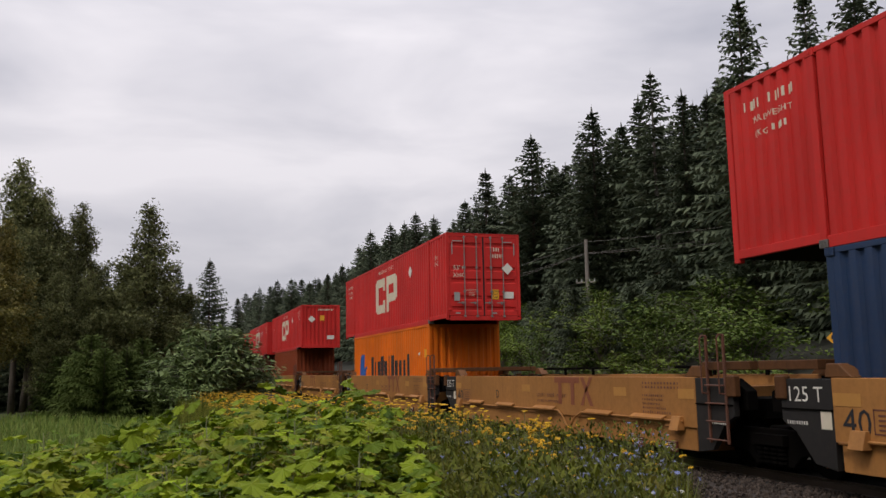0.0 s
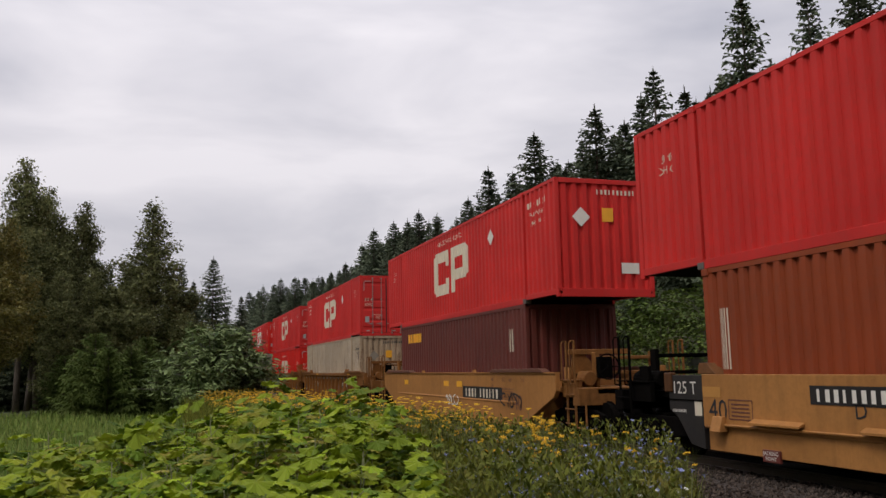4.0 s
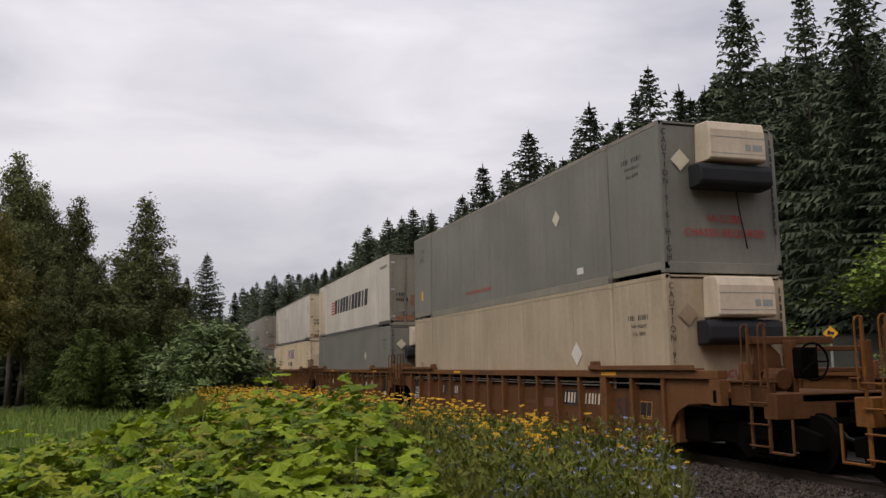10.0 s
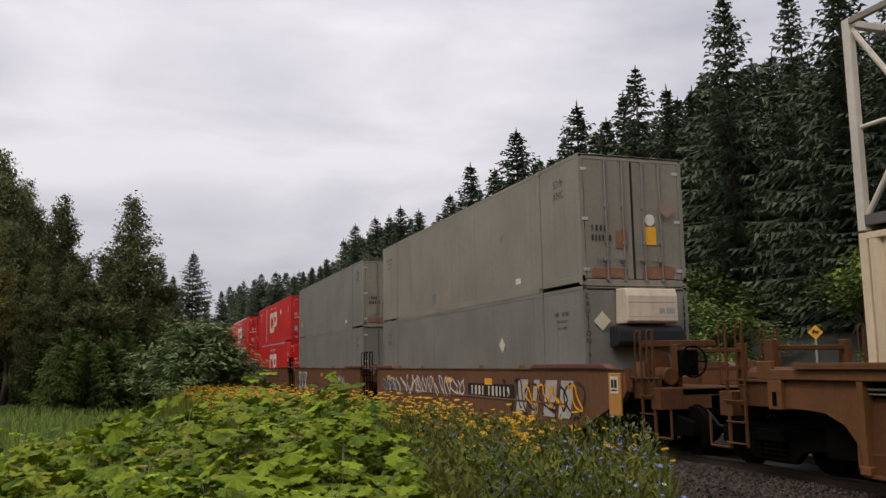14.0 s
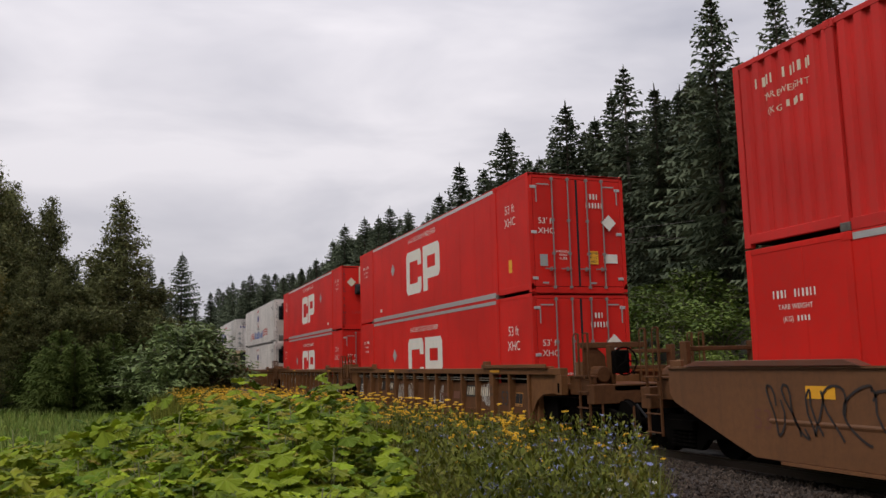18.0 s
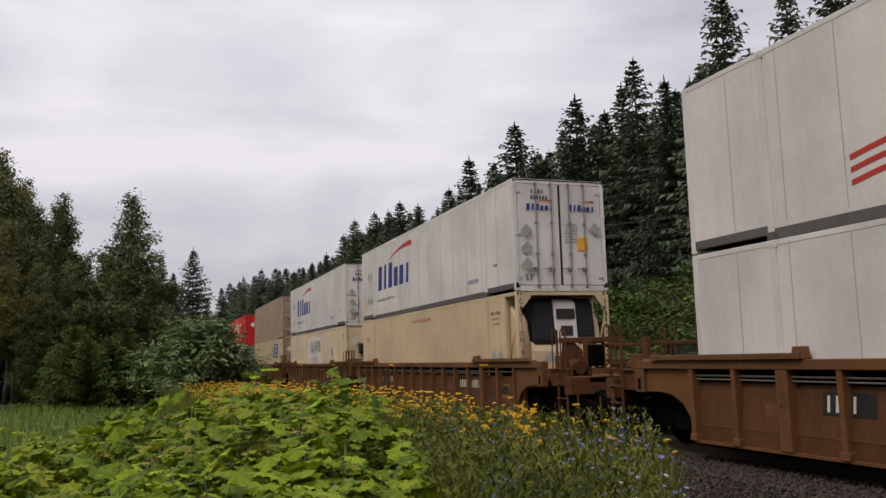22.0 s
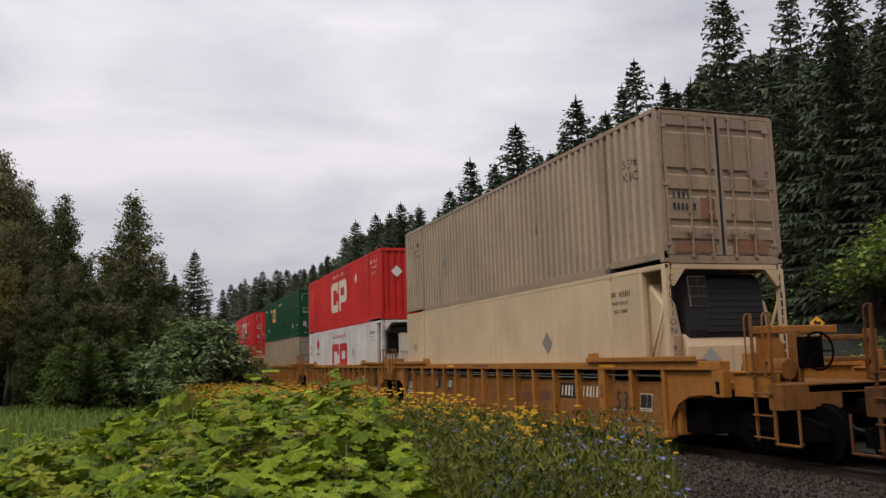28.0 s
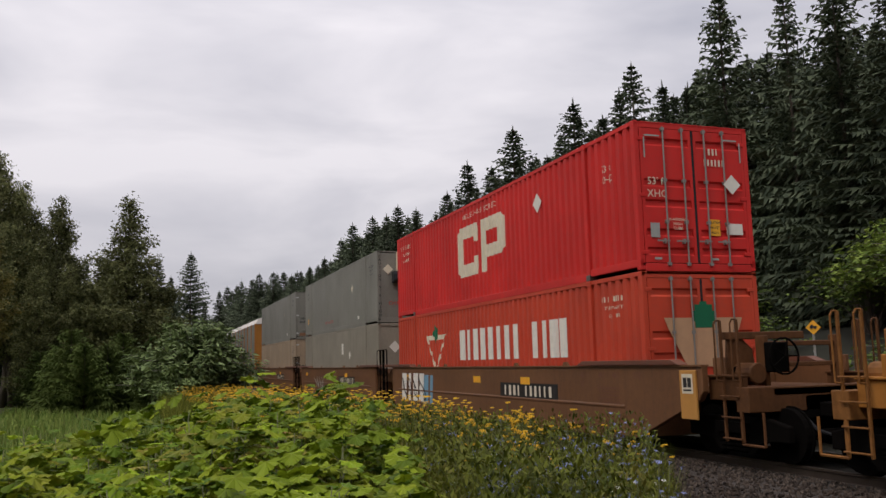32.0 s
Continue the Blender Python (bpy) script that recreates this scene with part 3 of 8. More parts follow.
def doors(box, L, mat, wavy, rod, ink, words):
    y = -L / 2
    put("door_header", shared("doorhead", lambda: Geo().box(-SIDE + 0.10, SIDE - 0.10, 0.0, 0.09, H - 0.125, H - 0.004).mesh("door_header", bevel=0.006)), box, at(0, y, 0), mat)
    put("door_sill", shared("doorsill", lambda: Geo().box(-SIDE + 0.10, SIDE - 0.10, -0.01, 0.09, 0.0, 0.145).mesh("door_sill", bevel=0.006)), box, at(0, y, 0), mat)
    put("door_seal", shared("seal", lambda: Geo().box(-0.022, 0.022, 0.005, 0.03, 0.15, H - 0.13).mesh("door_seal")), box, at(0, y, 0), RUBBER, "black rubber door seal")
    for s in (-1, 1):
        leaf = put("door", door_mesh(wavy), box, at(-1.185 if s < 0 else 0.03, y + 0.05, 0), mat)
        for x in ((0.50, 0.93) if s < 0 else (0.225, 0.655)):
            put("locking_bar", bar_mesh(), leaf, at(x, 0, 0), rod, "galvanised locking bar")
        for z in (0.35, 1.45, 2.55):
            put("hinge", hinge_mesh(), leaf, at(0.03 if s < 0 else 1.125, 0, z), mat if wavy else CARDARK if mat is STAINED else ALU)
    yf = y - 0.012
    if words and ink is INKK:  # dusty doors that carry little more than a serial
        end_mark(box, "lettering", moved(bars(4, 0.40, 0.13), -0.06, 0.21) + bars(6, 0.52, 0.13, seed=5), ink, -0.80, 0.98, yf, "owner's mark and serial as bars", "serial_end_k")
        end_mark(box, "placard", diamond(0.20) + [[(0, -0.25), (0.25, 0), (0.23, 0), (0, -0.23)], [(0, -0.25), (-0.25, 0), (-0.23, 0), (0, -0.23)], [(0, 0.25), (0.25, 0), (0.23, 0), (0, 0.23)], [(0, 0.25), (-0.25, 0), (-0.23, 0), (0, 0.23)]], FADEDIA, 0.83, 1.72, yf - 0.045, "faded diamond placard", "pl_end_k")
        if mat in (GREY, GREYB):
            end_mark(box, "caution_sticker", [rect(-0.15, -0.20, 0.15, 0.20)], INKY, 0.42, 1.12, yf, "yellow caution height sticker", "caut_k")
            end_mark(box, "weight_sticker", disc(0.13, 14), INKW, 0.42, 1.48, yf, "round white notice", "round_k")
        for x, z, w, h in ((-0.62, 0.30, 0.46, 0.10), (0.60, 0.34, 0.42, 0.14), (-0.30, 1.05, 0.16, 0.22)):
            end_mark(box, "stain", [[(-w, -h), (w * 0.9, -h * 1.1), (w, h * 0.6), (w * 0.3, h), (-w * 0.4, h * 0.7), (-w * 0.9, h * 0.9)]], DUSTY, x, z, yf + 0.004, "rusty brown scuff", ("stain", x))
    elif words and ink is INKB:  # white doors with dark placards and a name across both leaves
        for x in (-0.58, 0.62):
            end_mark(box, "lettering", blocks(6, 0.78, 0.17, 0.1, 0.3, "345"), INKB, x, 2.08, yf - 0.003, "navy name as bars", "vname")
            end_mark(box, "emblem", swoosh(0.55, 0.08, 0.04), INKR, x + 0.1, 2.28, yf - 0.003, "small red swoosh", "vsw")
        for x, z in ((-0.98, 1.55), (-0.98, 1.10), (-0.98, 0.68), (0.98, 1.62)):
            end_mark(box, "placard", diamond(0.17), INKG, x, z, yf - 0.045, "grey diamond placard", "pl_end_v")
        end_mark(box, "lettering", bars(4, 0.40, 0.10) + moved(bars(6, 0.5, 0.10, seed=5), 0.04, -0.16), INKK, -0.62, 2.52, yf, "owner's mark and serial as bars", "serial_end_v")
        end_mark(box, "caution_sticker", [rect(-0.15, -0.17, 0.15, 0.17)], INKY, 0.62, 1.22, yf, "yellow caution height sticker", "caut_v")
        end_mark(box, "lettering", letters("53'", 0.16), INKK, -0.92, 0.28, yf, "painted 53 feet", "v53")
        end_mark(box, "lettering", [q for i in range(7) for q in moved(bars(9, 0.36, 0.035, seed=i), 0, -0.075 * i)], INKK, 0.30, 1.70, yf, "small print as bars", "vsmall")
    elif words:
        end_mark(box, "lettering", bars(4, 0.36, 0.13) + moved(bars(6, 0.5, 0.13, seed=5), 0.05, -0.22), ink, 0.42, 2.30, yf, "owner's mark and serial as bars", "serial_end")
        end_mark(box, "lettering", moved(letters("53' ft", 0.15), 0, 0.24) + letters("XHC", 0.15), ink, -0.86, 1.42, yf, "painted 53 ft XHC", "xhc_end")
        end_mark(box, "lettering", moved(letters("WARNING", 0.06), 0, 0.17) + moved(letters("HIGH", 0.06), 0, 0.085) + letters("CUBE", 0.06), ink, -0.44, 0.80, yf, "painted warning high cube", "warn_end")
        end_mark(box, "placard", diamond(0.20), INKW, 0.83, 1.72, yf - 0.045, "white diamond placard", "pl_end")
        end_mark(box, "caution_sticker", [rect(-0.13, -0.16, 0.13, 0.16)], INKY, 0.39, 0.86, yf, "yellow caution height sticker", "caut")
        end_mark(box, "lettering", moved(letters("CAUTION", 0.05), 0, 0.08) + moved(letters("9'6 1/2\"", 0.05), 0, -0.02) + moved(letters("HIGH", 0.05), 0, -0.12), INKK, 0.39, 0.86, yf - 0.004, "black caution lettering", "cauttext")
        end_mark(box, "weight_sticker", [rect(-0.19, -0.11, 0.19, 0.11)], INKW, 0.86, 0.84, yf, "white weight sticker", "wst")
        end_mark(box, "vent_plate", [rect(-0.10, -0.14, 0.10, 0.14)], INKG, -0.95, 0.78, yf, "grey plate", "vent_end")
        for x in (-0.92, 0.86):
            end_mark(box, "reflector", [rect(-0.17, -0.015, 0.17, 0.015)], INKG, x, 2.62, yf - 0.003, "", "refl")
        for x in (-0.92, 0.36):
            end_mark(box, "reflector", [rect(-0.08, -0.02, 0.08, 0.02)], INKG, x, 0.24, yf - 0.003, "", "refl_s")
        for x in (-1.10, 1.10):
            end_mark(box, "reflector", [rect(-0.015, -0.2, 0.015, 0.2)], INKG, x, 2.38, yf - 0.003, "", "refl_v")


def heater_end(box, L, mat, dark_tank=True):
    y = -L / 2
    put("end_wall", end_sheet(False), box, at(0, y + 0.02, 0), mat)
    put("sill", shared("endsill", lambda: Geo().box(-SIDE + 0.1, SIDE - 0.1, -0.004, 0.06, 0.02, 0.22).mesh("sill", bevel=0.006)), box, at(0, y, 0), mat)
    unit = put("heater_unit", shared("heater", lambda: Geo().prism([(-0.45, 0.02), (-0.47, 0.06), (-0.47, 0.58), (-0.42, 0.74), (-0.02, 0.76), (0.02, 0.0), (-0.40, 0.0)], -0.62, 0.62, 0).mesh("heater_unit", bevel=0.02)),
               box, at(0.10, y, 2.08), HEATC, "cream heating unit casing")
    put("seam", shared("heatseam", lambda: Geo().box(-0.6, 0.6, -0.474, -0.465, 0.44, 0.452).box(-0.6, 0.6, -0.474, -0.465, 0.13, 0.142).mesh("seam")), unit, at(0, 0, 0), INKG)
    put("lettering", shared("heattext", lambda: mark_mesh(blocks(10, 0.72, 0.07))), unit, at(0.08, -0.452, 0.615) @ turned(90) @ Matrix.Rotation(radians(17), 4, "Y"), INKK, "maker's name as black bars")
    put("plate", shared("heatplate", lambda: mark_mesh([rect(-0.12, 0, 0.0, 0.12), rect(0.04, 0, 0.26, 0.12)])), unit, at(0.28, -0.475, 0.20) @ turned(90), INKG, "small maker's plates")
    tank = Geo().prism([(-0.02, 0.0), (-0.36, 0.02), (-0.44, 0.10), (-0.44, 0.36), (-0.36, 0.46), (-0.02, 0.46)], -0.80, 0.80, 0)
    put("fuel_tank", shared("tank", lambda: tank.mesh("fuel_tank", bevel=0.03)), box, at(0.08, y, 1.58), RUBBER, "black fuel tank")
    put("hose", shared("hose", lambda: Geo().path([(0.32, -0.05, 1.6), (0.36, -0.06, 1.2), (0.50, -0.05, 0.5)], 0.014).mesh("hose", smooth=True)), box, at(0, y, 0), RUBBER, "black drain hose")
    end_mark(box, "placard", diamond(0.21), PALE if mat in (CREAM, DUSTCREAM, GREYB) else INKC, -0.86, 2.15, y - 0.008, "faded diamond placard", "pl_end2")
    end_mark(box, "lettering", moved(letters("HI-CUBE", 0.15), 0, 0.27) + letters("CHASSIS REQUIRED", 0.15), INKR, 0.05, 0.72, y - 0.008, "red hi-cube chassis required", "hicube_end")
    end_mark(box, "lettering", upright("CAUTION 9'6 HIGH"), INKK, -1.20, 2.62, y - 0.014, "black caution 9'6 high down the post", "vcaution")
    for x, s in ((1.20, 8),):
        end_mark(box, "lettering", [q for i in range(12) for q in moved(bars(1, 0.09, 0.12, seed=s + i), 0, -i * 0.16)], INKK, x, 2.55, y - 0.014, "vertical serial as bars", ("vert", s))


def reefer_end(box, L, mat, depth, body, split=False):
    """A cold unit that fills an open end frame; the louvred kind has a cream apron and cheeks round a black front."""
    y = -L / 2
    put("end_wall", end_sheet(False), box, at(0, y + depth, 0), mat)
    for z in (0.0, H - 0.10):
        put("frame_beam", shared("fbeam", lambda: Geo().box(-SIDE + 0.14, SIDE - 0.14, 0, 0.10, 0, 0.10).mesh("frame_beam", bevel=0.008)), box, at(0, y, z), mat)
    for s in (-1, 1):
        for z in (0.0, H - 0.10):
            put("frame_rail", shared(("frail", depth), lambda: Geo().box(-0.05, 0.05, 0.12, depth, 0, 0.10).mesh("frame_rail", bevel=0.008)), box, at(s * (SIDE - 0.05), y, z), mat)
        put("brace", shared(("fbrace", depth), lambda: Geo().tube((0, 0.10, 2.30), (0, depth - 0.05, 1.02), 0.025).mesh("brace", smooth=True)), box, at(s * (SIDE - 0.05), y, 0), mat)
        put("brace_foot", shared(("fbrf", depth), lambda: Geo().box(-0.05, 0.05, 0.12, depth, 0.90, 1.02).mesh("brace_foot", bevel=0.008)), box, at(s * (SIDE - 0.06), y, 0), mat)
        put("wall_edge", shared(("wedge", depth), lambda: Geo().box(-0.06, 0.05, depth - 0.02, depth + 0.08, 0.10, H - 0.05).mesh("wall_edge", bevel=0.01)), box, at(s * (SIDE - 0.055), y, 0), mat)
        put("gusset", shared(("gus", s), lambda: Geo().prism([(0, H - 0.1), (-s * 0.30, H - 0.1), (-s * 0.06, H - 0.40), (0, H - 0.40)], 0.0, 0.08, 1).mesh("gusset")), box, at(s * (SIDE - 0.11), y, 0), mat)
        if mat is CREAM:
            put("cheek", shared(("cheek", depth, s), lambda: Geo().prism([(depth, 0.12), (0.30, 0.12), (0.20, 1.6), (0.34, 2.2), (depth, 2.62)], *sorted((s * 0.86, s * 1.16)), 0).mesh("cheek", bevel=0.05)), box, at(0, y, 0), body, "rounded unit cheek")
    end_mark(box, "lettering", upright("CAUTION 9'6 HIGH"), INKK, -1.20, 2.58, y - 0.014, "black caution 9'6 high down the post", "vcaution")
    end_mark(box, "lettering", [q for i in range(10) for q in moved(bars(1, 0.09, 0.12, seed=3 + i), 0, -i * 0.16)], INKK, 1.20, 2.58, y - 0.014, "vertical serial as bars", "vserial")
    if mat is CREAM:
        unit = put("cold_unit", shared(("coldb", depth), lambda: Geo().prism([(depth, 0.10), (0.16, 0.10), (0.10, 0.25), (0.09, 1.40), (0.16, 1.62), (depth, 1.70)], -0.92, 0.92, 0).mesh("cold_unit", bevel=0.04)), box, at(0.04, y, 0), body, "cream cold unit apron")
        louvre = put("louvre", shared(("louvre", depth), lambda: Geo().prism([(depth, 1.50), (0.13, 1.52), (0.10, 1.70), (0.20, 2.60), (0.34, 2.74), (depth, 2.76)], -0.86, 0.90, 0).mesh("louvre", bevel=0.05)), unit, None, RUBBER, "black louvred front")
        for i in range(8):
            put("slat", shared("lslat", lambda: Geo().prism([(-0.03, 0.0), (0.05, 0.035), (0.05, 0.055), (-0.03, 0.012)], -0.50, 0.74, 0).mesh("slat")), louvre, at(0.04, 0.115 + 0.0135 * i, 1.66 + 0.115 * i), RUBBER)
        if split:  # a pale middle panel with a badge between two dark grilles
            mid = put("middle_panel", shared("midp", lambda: Geo().prism([(0.4, 1.30), (0.06, 1.32), (0.05, 1.70), (0.13, 2.60), (0.30, 2.72), (0.4, 2.72)], -0.26, 0.36, 0).mesh("middle_panel", bevel=0.03)), unit, None, WHITE2, "pale middle panel")
            put("grille", shared("midg", lambda: Geo().box(-0.22, 0.30, -0.012, 0.012, 0, 0.26).mesh("grille", bevel=0.005)), mid, at(0, 0.075, 2.20) @ Matrix.Rotation(radians(-5), 4, "X"), BLACKP, "dark upper grille")
            put("badge", shared("midb", lambda: mark_mesh([rect(-0.17, 0, 0.17, 0.26)])), mid, at(0.05, 0.048, 1.76) @ turned(90), INKK, "square maker's badge")
            put("placard", shared("apronpl", lambda: mark_mesh([[(-0.24, 0), (0.24, 0), (0.0, 0.25)]])), unit, at(-0.42, 0.080, 1.14) @ turned(90), INKG, "dark folded placard")
            return
        panel = put("solar_panel", shared("solar", lambda: Geo().box(-0.20, 0.20, -0.015, 0.015, 0, 0.58).mesh("solar_panel", bevel=0.006)), louvre, at(-0.56, 0.145, 2.12) @ Matrix.Rotation(radians(-6), 4, "X"), ROD, "small framed solar panel")
        for i in range(6):
            put("seam", shared("coldcell", lambda: Geo().box(-0.085, 0.085, -0.02, -0.012, 0, 0.165).mesh("cell")), unit, at(-0.655 + 0.19 * (i % 2), 0.140 + 0.02 * (i // 2), 2.14 + 0.182 * (i // 2)), BLACKP)
        put("seam", shared("apronseam", lambda: Geo().box(0.05, 0.06, 0.084, 0.10, 0.2, 1.42).mesh("seam")), unit, None, INKG)
        put("placard", shared("apronpl", lambda: mark_mesh([[(-0.24, 0), (0.24, 0), (0.0, 0.25)]])), unit, at(-0.42, 0.080, 1.14) @ turned(90), INKG, "dark folded placard")
        return
    prof = [(depth, 0.75), (0.22, 0.75), (0.12, 0.84), (0.10, 1.7), (0.16, 2.38), (0.26, 2.55), (depth, 2.58)]
    unit = put("cold_unit", shared(("cold", depth), lambda: Geo().prism(prof, -0.62, 0.80, 0).mesh("cold_unit", bevel=0.05)), box, at(0.05, y, 0), body, "cold unit casing")
    grille = put("upper_grille", shared(("grille", depth), lambda: Geo().prism([(0.5, 1.55), (0.16, 1.57), (0.15, 1.9), (0.20, 2.40), (0.5, 2.5)], -1.05, -0.60, 0).mesh("grille", bevel=0.04)), unit, None, RUBBER, "black side grille")
    for i in range(8):
        put("slat", shared("gslat", lambda: Geo().box(-1.02, -0.62, 0.135, 0.16, -0.012, 0.02).mesh("slat")), grille, at(0, 0.005 * max(0, i - 3), 1.64 + 0.095 * i), DARKSTEEL)
    put("hood", shared(("hood", depth), lambda: Geo().prism([(0.5, 2.36), (0.145, 2.36), (0.22, 2.60), (0.32, 2.68), (0.5, 2.68)], -0.86, 0.86, 0).mesh("hood", bevel=0.03)), unit, None, RUBBER, "black unit hood")
    put("seam", shared("coldseam", lambda: Geo().box(-0.60, 0.78, 0.092, 0.10, 1.62, 1.635).box(0.19, 0.20, 0.092, 0.13, 0.85, 1.62).mesh("seam")), unit, None, INKG)
    put("lettering", shared("coldtext", lambda: mark_mesh(blocks(8, 0.55, 0.07))), unit, at(0.05, 0.140, 2.46) @ turned(90) @ Matrix.Rotation(radians(-18), 4, "Y"), INKW, "maker's name as white bars")
    put("badge", shared("coldbadge", lambda: mark_mesh([rect(-0.10, 0, 0.10, 0.16)])), unit, at(0.22, 0.088, 2.12) @ turned(90), INKK, "square maker's badge")
    put("sticker", shared("coldst", lambda: mark_mesh([rect(-0.05, 0, 0.05, 0.16)])), unit, at(0.55, 0.092, 1.25) @ turned(90), INKGR, "green sticker")
    put("fuel_tank", shared("rtank", lambda: Geo().prism([(0.05, 0.12), (0.02, 0.2), (0.02, 0.48), (0.1, 0.56), (0.5, 0.56), (0.55, 0.45), (0.55, 0.2), (0.5, 0.12)], -0.98, 0.98, 0).mesh("fuel_tank", bevel=0.02)), box, at(0, y + 0.02, 0), STEEL, "dented grey fuel tank")
    for x in (-0.45, 0.6):
        put("tank_strap", shared("strap", lambda: Geo().box(-0.05, 0.05, 0.0, 0.02, 0.10, 0.58).mesh("tank_strap")), box, at(x, y + 0.01, 0), DARKSTEEL)


def container(label, Y0, level, L=FT53, mat=RED, wavy=True, end="doors", ink=INKC, marks=(), top=None, rails=None, seams=0, end_mat=None, rods=None, nose=0.0):
    """A box on the train: Y0 is its near end at the start; level 0 sits in the well, 1 on top."""
    base = 0.35 if level == 0 else 3.25
    box = empty("container", at(TRACK, Y0 + L / 2, base), label, "container", "containers on the train")
    MOVERS.append((box, Y0 + L / 2, TRACK, base))
    rails, em = rails or mat, end_mat or mat
    depth = 0.80 if end in ("reefer", "reefer_split") else 0.0
    for s in (-1, 1):
        flip = at(-SIDE, 0, 0) if s < 0 else at(SIDE, 0, 0) @ Matrix.Diagonal((-1, 1, 1, 1))
        put("side_panel", side_sheet(L, wavy, depth, (RIDGELITB if mat is BEIGE else RIDGELIT) if wavy and mat in (PALE, BEIGE, RUSTY) else None, nose), box, flip, mat)
        put("top_rail", rail_mesh(L, True), box, flip, rails)
        put("bottom_rail", rail_mesh(L, False), box, flip, STEEL if mat in (WHITE, WHITE2) and level else rails)
        for y in (-L / 2, L / 2 - 0.13):
            put("corner_post", post_mesh("corner"), box, at(0, y, 0) @ flip, em if y < 0 else mat)
        for y in ((-CT, CT) if L > 13 and s < 0 else ()):
            put("side_post", post_mesh("side"), box, at(0, y, 0) @ flip, mat)
        for y in ((-CT, CT) if L > 13 else (-L / 2 + 0.085, L / 2 - 0.085)):
            for z in ((0.0, H - 0.118) if s < 0 else ()):
                put("corner_casting", casting_mesh(), box, at(0, y, z) @ flip, rails if z else STEEL)
    if seams:
        put("panel_seams", seam_mesh(L, seams), box, at(-SIDE, 0, 0), mat if mat in (GREY, GREYB, DUSTCREAM, CREAM, RED2) else INKG)
    put("roof", shared(("roof", L, depth, nose), lambda: Geo().box(-SIDE + 0.02, SIDE - 0.02, -L / 2 + depth, L / 2 - nose, H - 0.05, H - 0.012).mesh("roof")), box, at(0, 0, 0), mat)
    put("floor", shared(("cfloor", L, depth), lambda: Geo().box(-SIDE + 0.05, SIDE - 0.05, -L / 2 + depth, L / 2, 0.10, 0.16).mesh("floor")), box, at(0, 0, 0), DARKSTEEL)
    put("end_wall", end_sheet(wavy), box, at(0, L / 2 - 0.03 - nose, 0) @ turned(180), mat)
    if nose:
        for s in (-1, 1):
            put("nose_brace", Geo().tube((0, 0.0, 1.40), (0, nose - 0.1, H - 0.15), 0.04).tube((0, 0.0, 1.40), (0, nose - 0.1, 0.2), 0.04).tube((0, 0.0, 1.40), (0, nose - 0.06, 1.40), 0.03).mesh("nose_brace"), box, at(s * (SIDE - 0.07), L / 2 - nose, 0), mat)
            put("nose_gusset", Geo().box(-0.03, 0.03, -0.05, 0.25, 1.28, 1.52).mesh("nose_gusset", bevel=0.01), box, at(s * (SIDE - 0.04), L / 2 - nose, 0), mat)
        for z in (0.0, H - 0.1):
            put("nose_beam", shared("fbeam", lambda: Geo().box(-SIDE + 0.14, SIDE - 0.14, 0, 0.10, 0, 0.10).mesh("frame_beam", bevel=0.008)), box, at(0, L / 2 - 0.1, z), mat)
    if end == "doors":
        doors(box, L, em, wavy, rods or ROD, ink, L > 13 and mat is not CTRED)
    elif end == "heater":
        heater_end(box, L, em)
    elif depth:
        reefer_end(box, L, em, depth, CREAM if mat is CREAM else HEATC if level else WHITE, end == "reefer_split")
    else:
        put("end_wall", end_sheet(wavy), box, at(0, -L / 2 + 0.02, 0), em)
        put("sill", shared("endsill", lambda: Geo().box(-SIDE + 0.1, SIDE - 0.1, -0.004, 0.06, 0.02, 0.22).mesh("sill", bevel=0.006)), box, at(0, -L / 2, 0), em)
        put("header", shared("endhead", lambda: Geo().box(-SIDE + 0.1, SIDE - 0.1, -0.004, 0.06, H - 0.12, H - 0.004).mesh("header", bevel=0.006)), box, at(0, -L / 2, 0), em)
        if L > 13:
            end_mark(box, "lettering", bars(10, 1.1, 0.12), ink, 0.35, 2.52, -L / 2 + 0.015, "owner's mark and serial as bars", "serial_plain")
            end_mark(box, "placard", diamond(0.24), INKW if ink is INKC else GREYB, -0.62, 1.95, -L / 2 + 0.010, "white diamond placard", "pl_plain")
            end_mark(box, "caution_sticker", [rect(-0.15, -0.17, 0.15, 0.17)], INKY, 0.10, 2.02, -L / 2 + 0.012, "yellow caution height sticker", "caut_p")
            end_mark(box, "weight_sticker", [rect(-0.24, -0.13, 0.24, 0.13)], INKW, 0.66, 0.72, -L / 2 + 0.012, "white weight sticker", "wst_p")
    for mk in marks:
        mk(box, L, wavy)
    return box


# sets of marks; d: distance from the near end
def big_emblem(mat, name="emblem", w=3.42, d=8.06, z=0.82, h=1.46):
    return lambda b, L, wv: mark(b, name, emblem(w, h), mat, d - L / 2, z, wv, "heavy angular two-part emblem", key=("emb", w, h))


def words(text, size, d, z, mat, label=""):
    return lambda b, L, wv: mark(b, "lettering", letters(text, size), mat, d - L / 2, z, wv, label or "painted " + text.lower(), key=("w", text, size))


def code(n, w, h, d, z, mat, seed=3, lean=0.0, name="lettering", label="writing as bars"):
    return lambda b, L, wv: mark(b, name, bars(n, w, h, lean, seed=seed), mat, d - L / 2, z, wv, label, key=("code", n, w, h, seed, lean))


def heavy(n, w, h, d, z, mat, lean=0.0, label="trade name as heavy bars", gap=0.18, low=""):
    return lambda b, L, wv: mark(b, "lettering", blocks(n, w, h, lean, gap, low), mat, d - L / 2, z, wv, label, key=("hv", n, w, h, lean, gap, low))


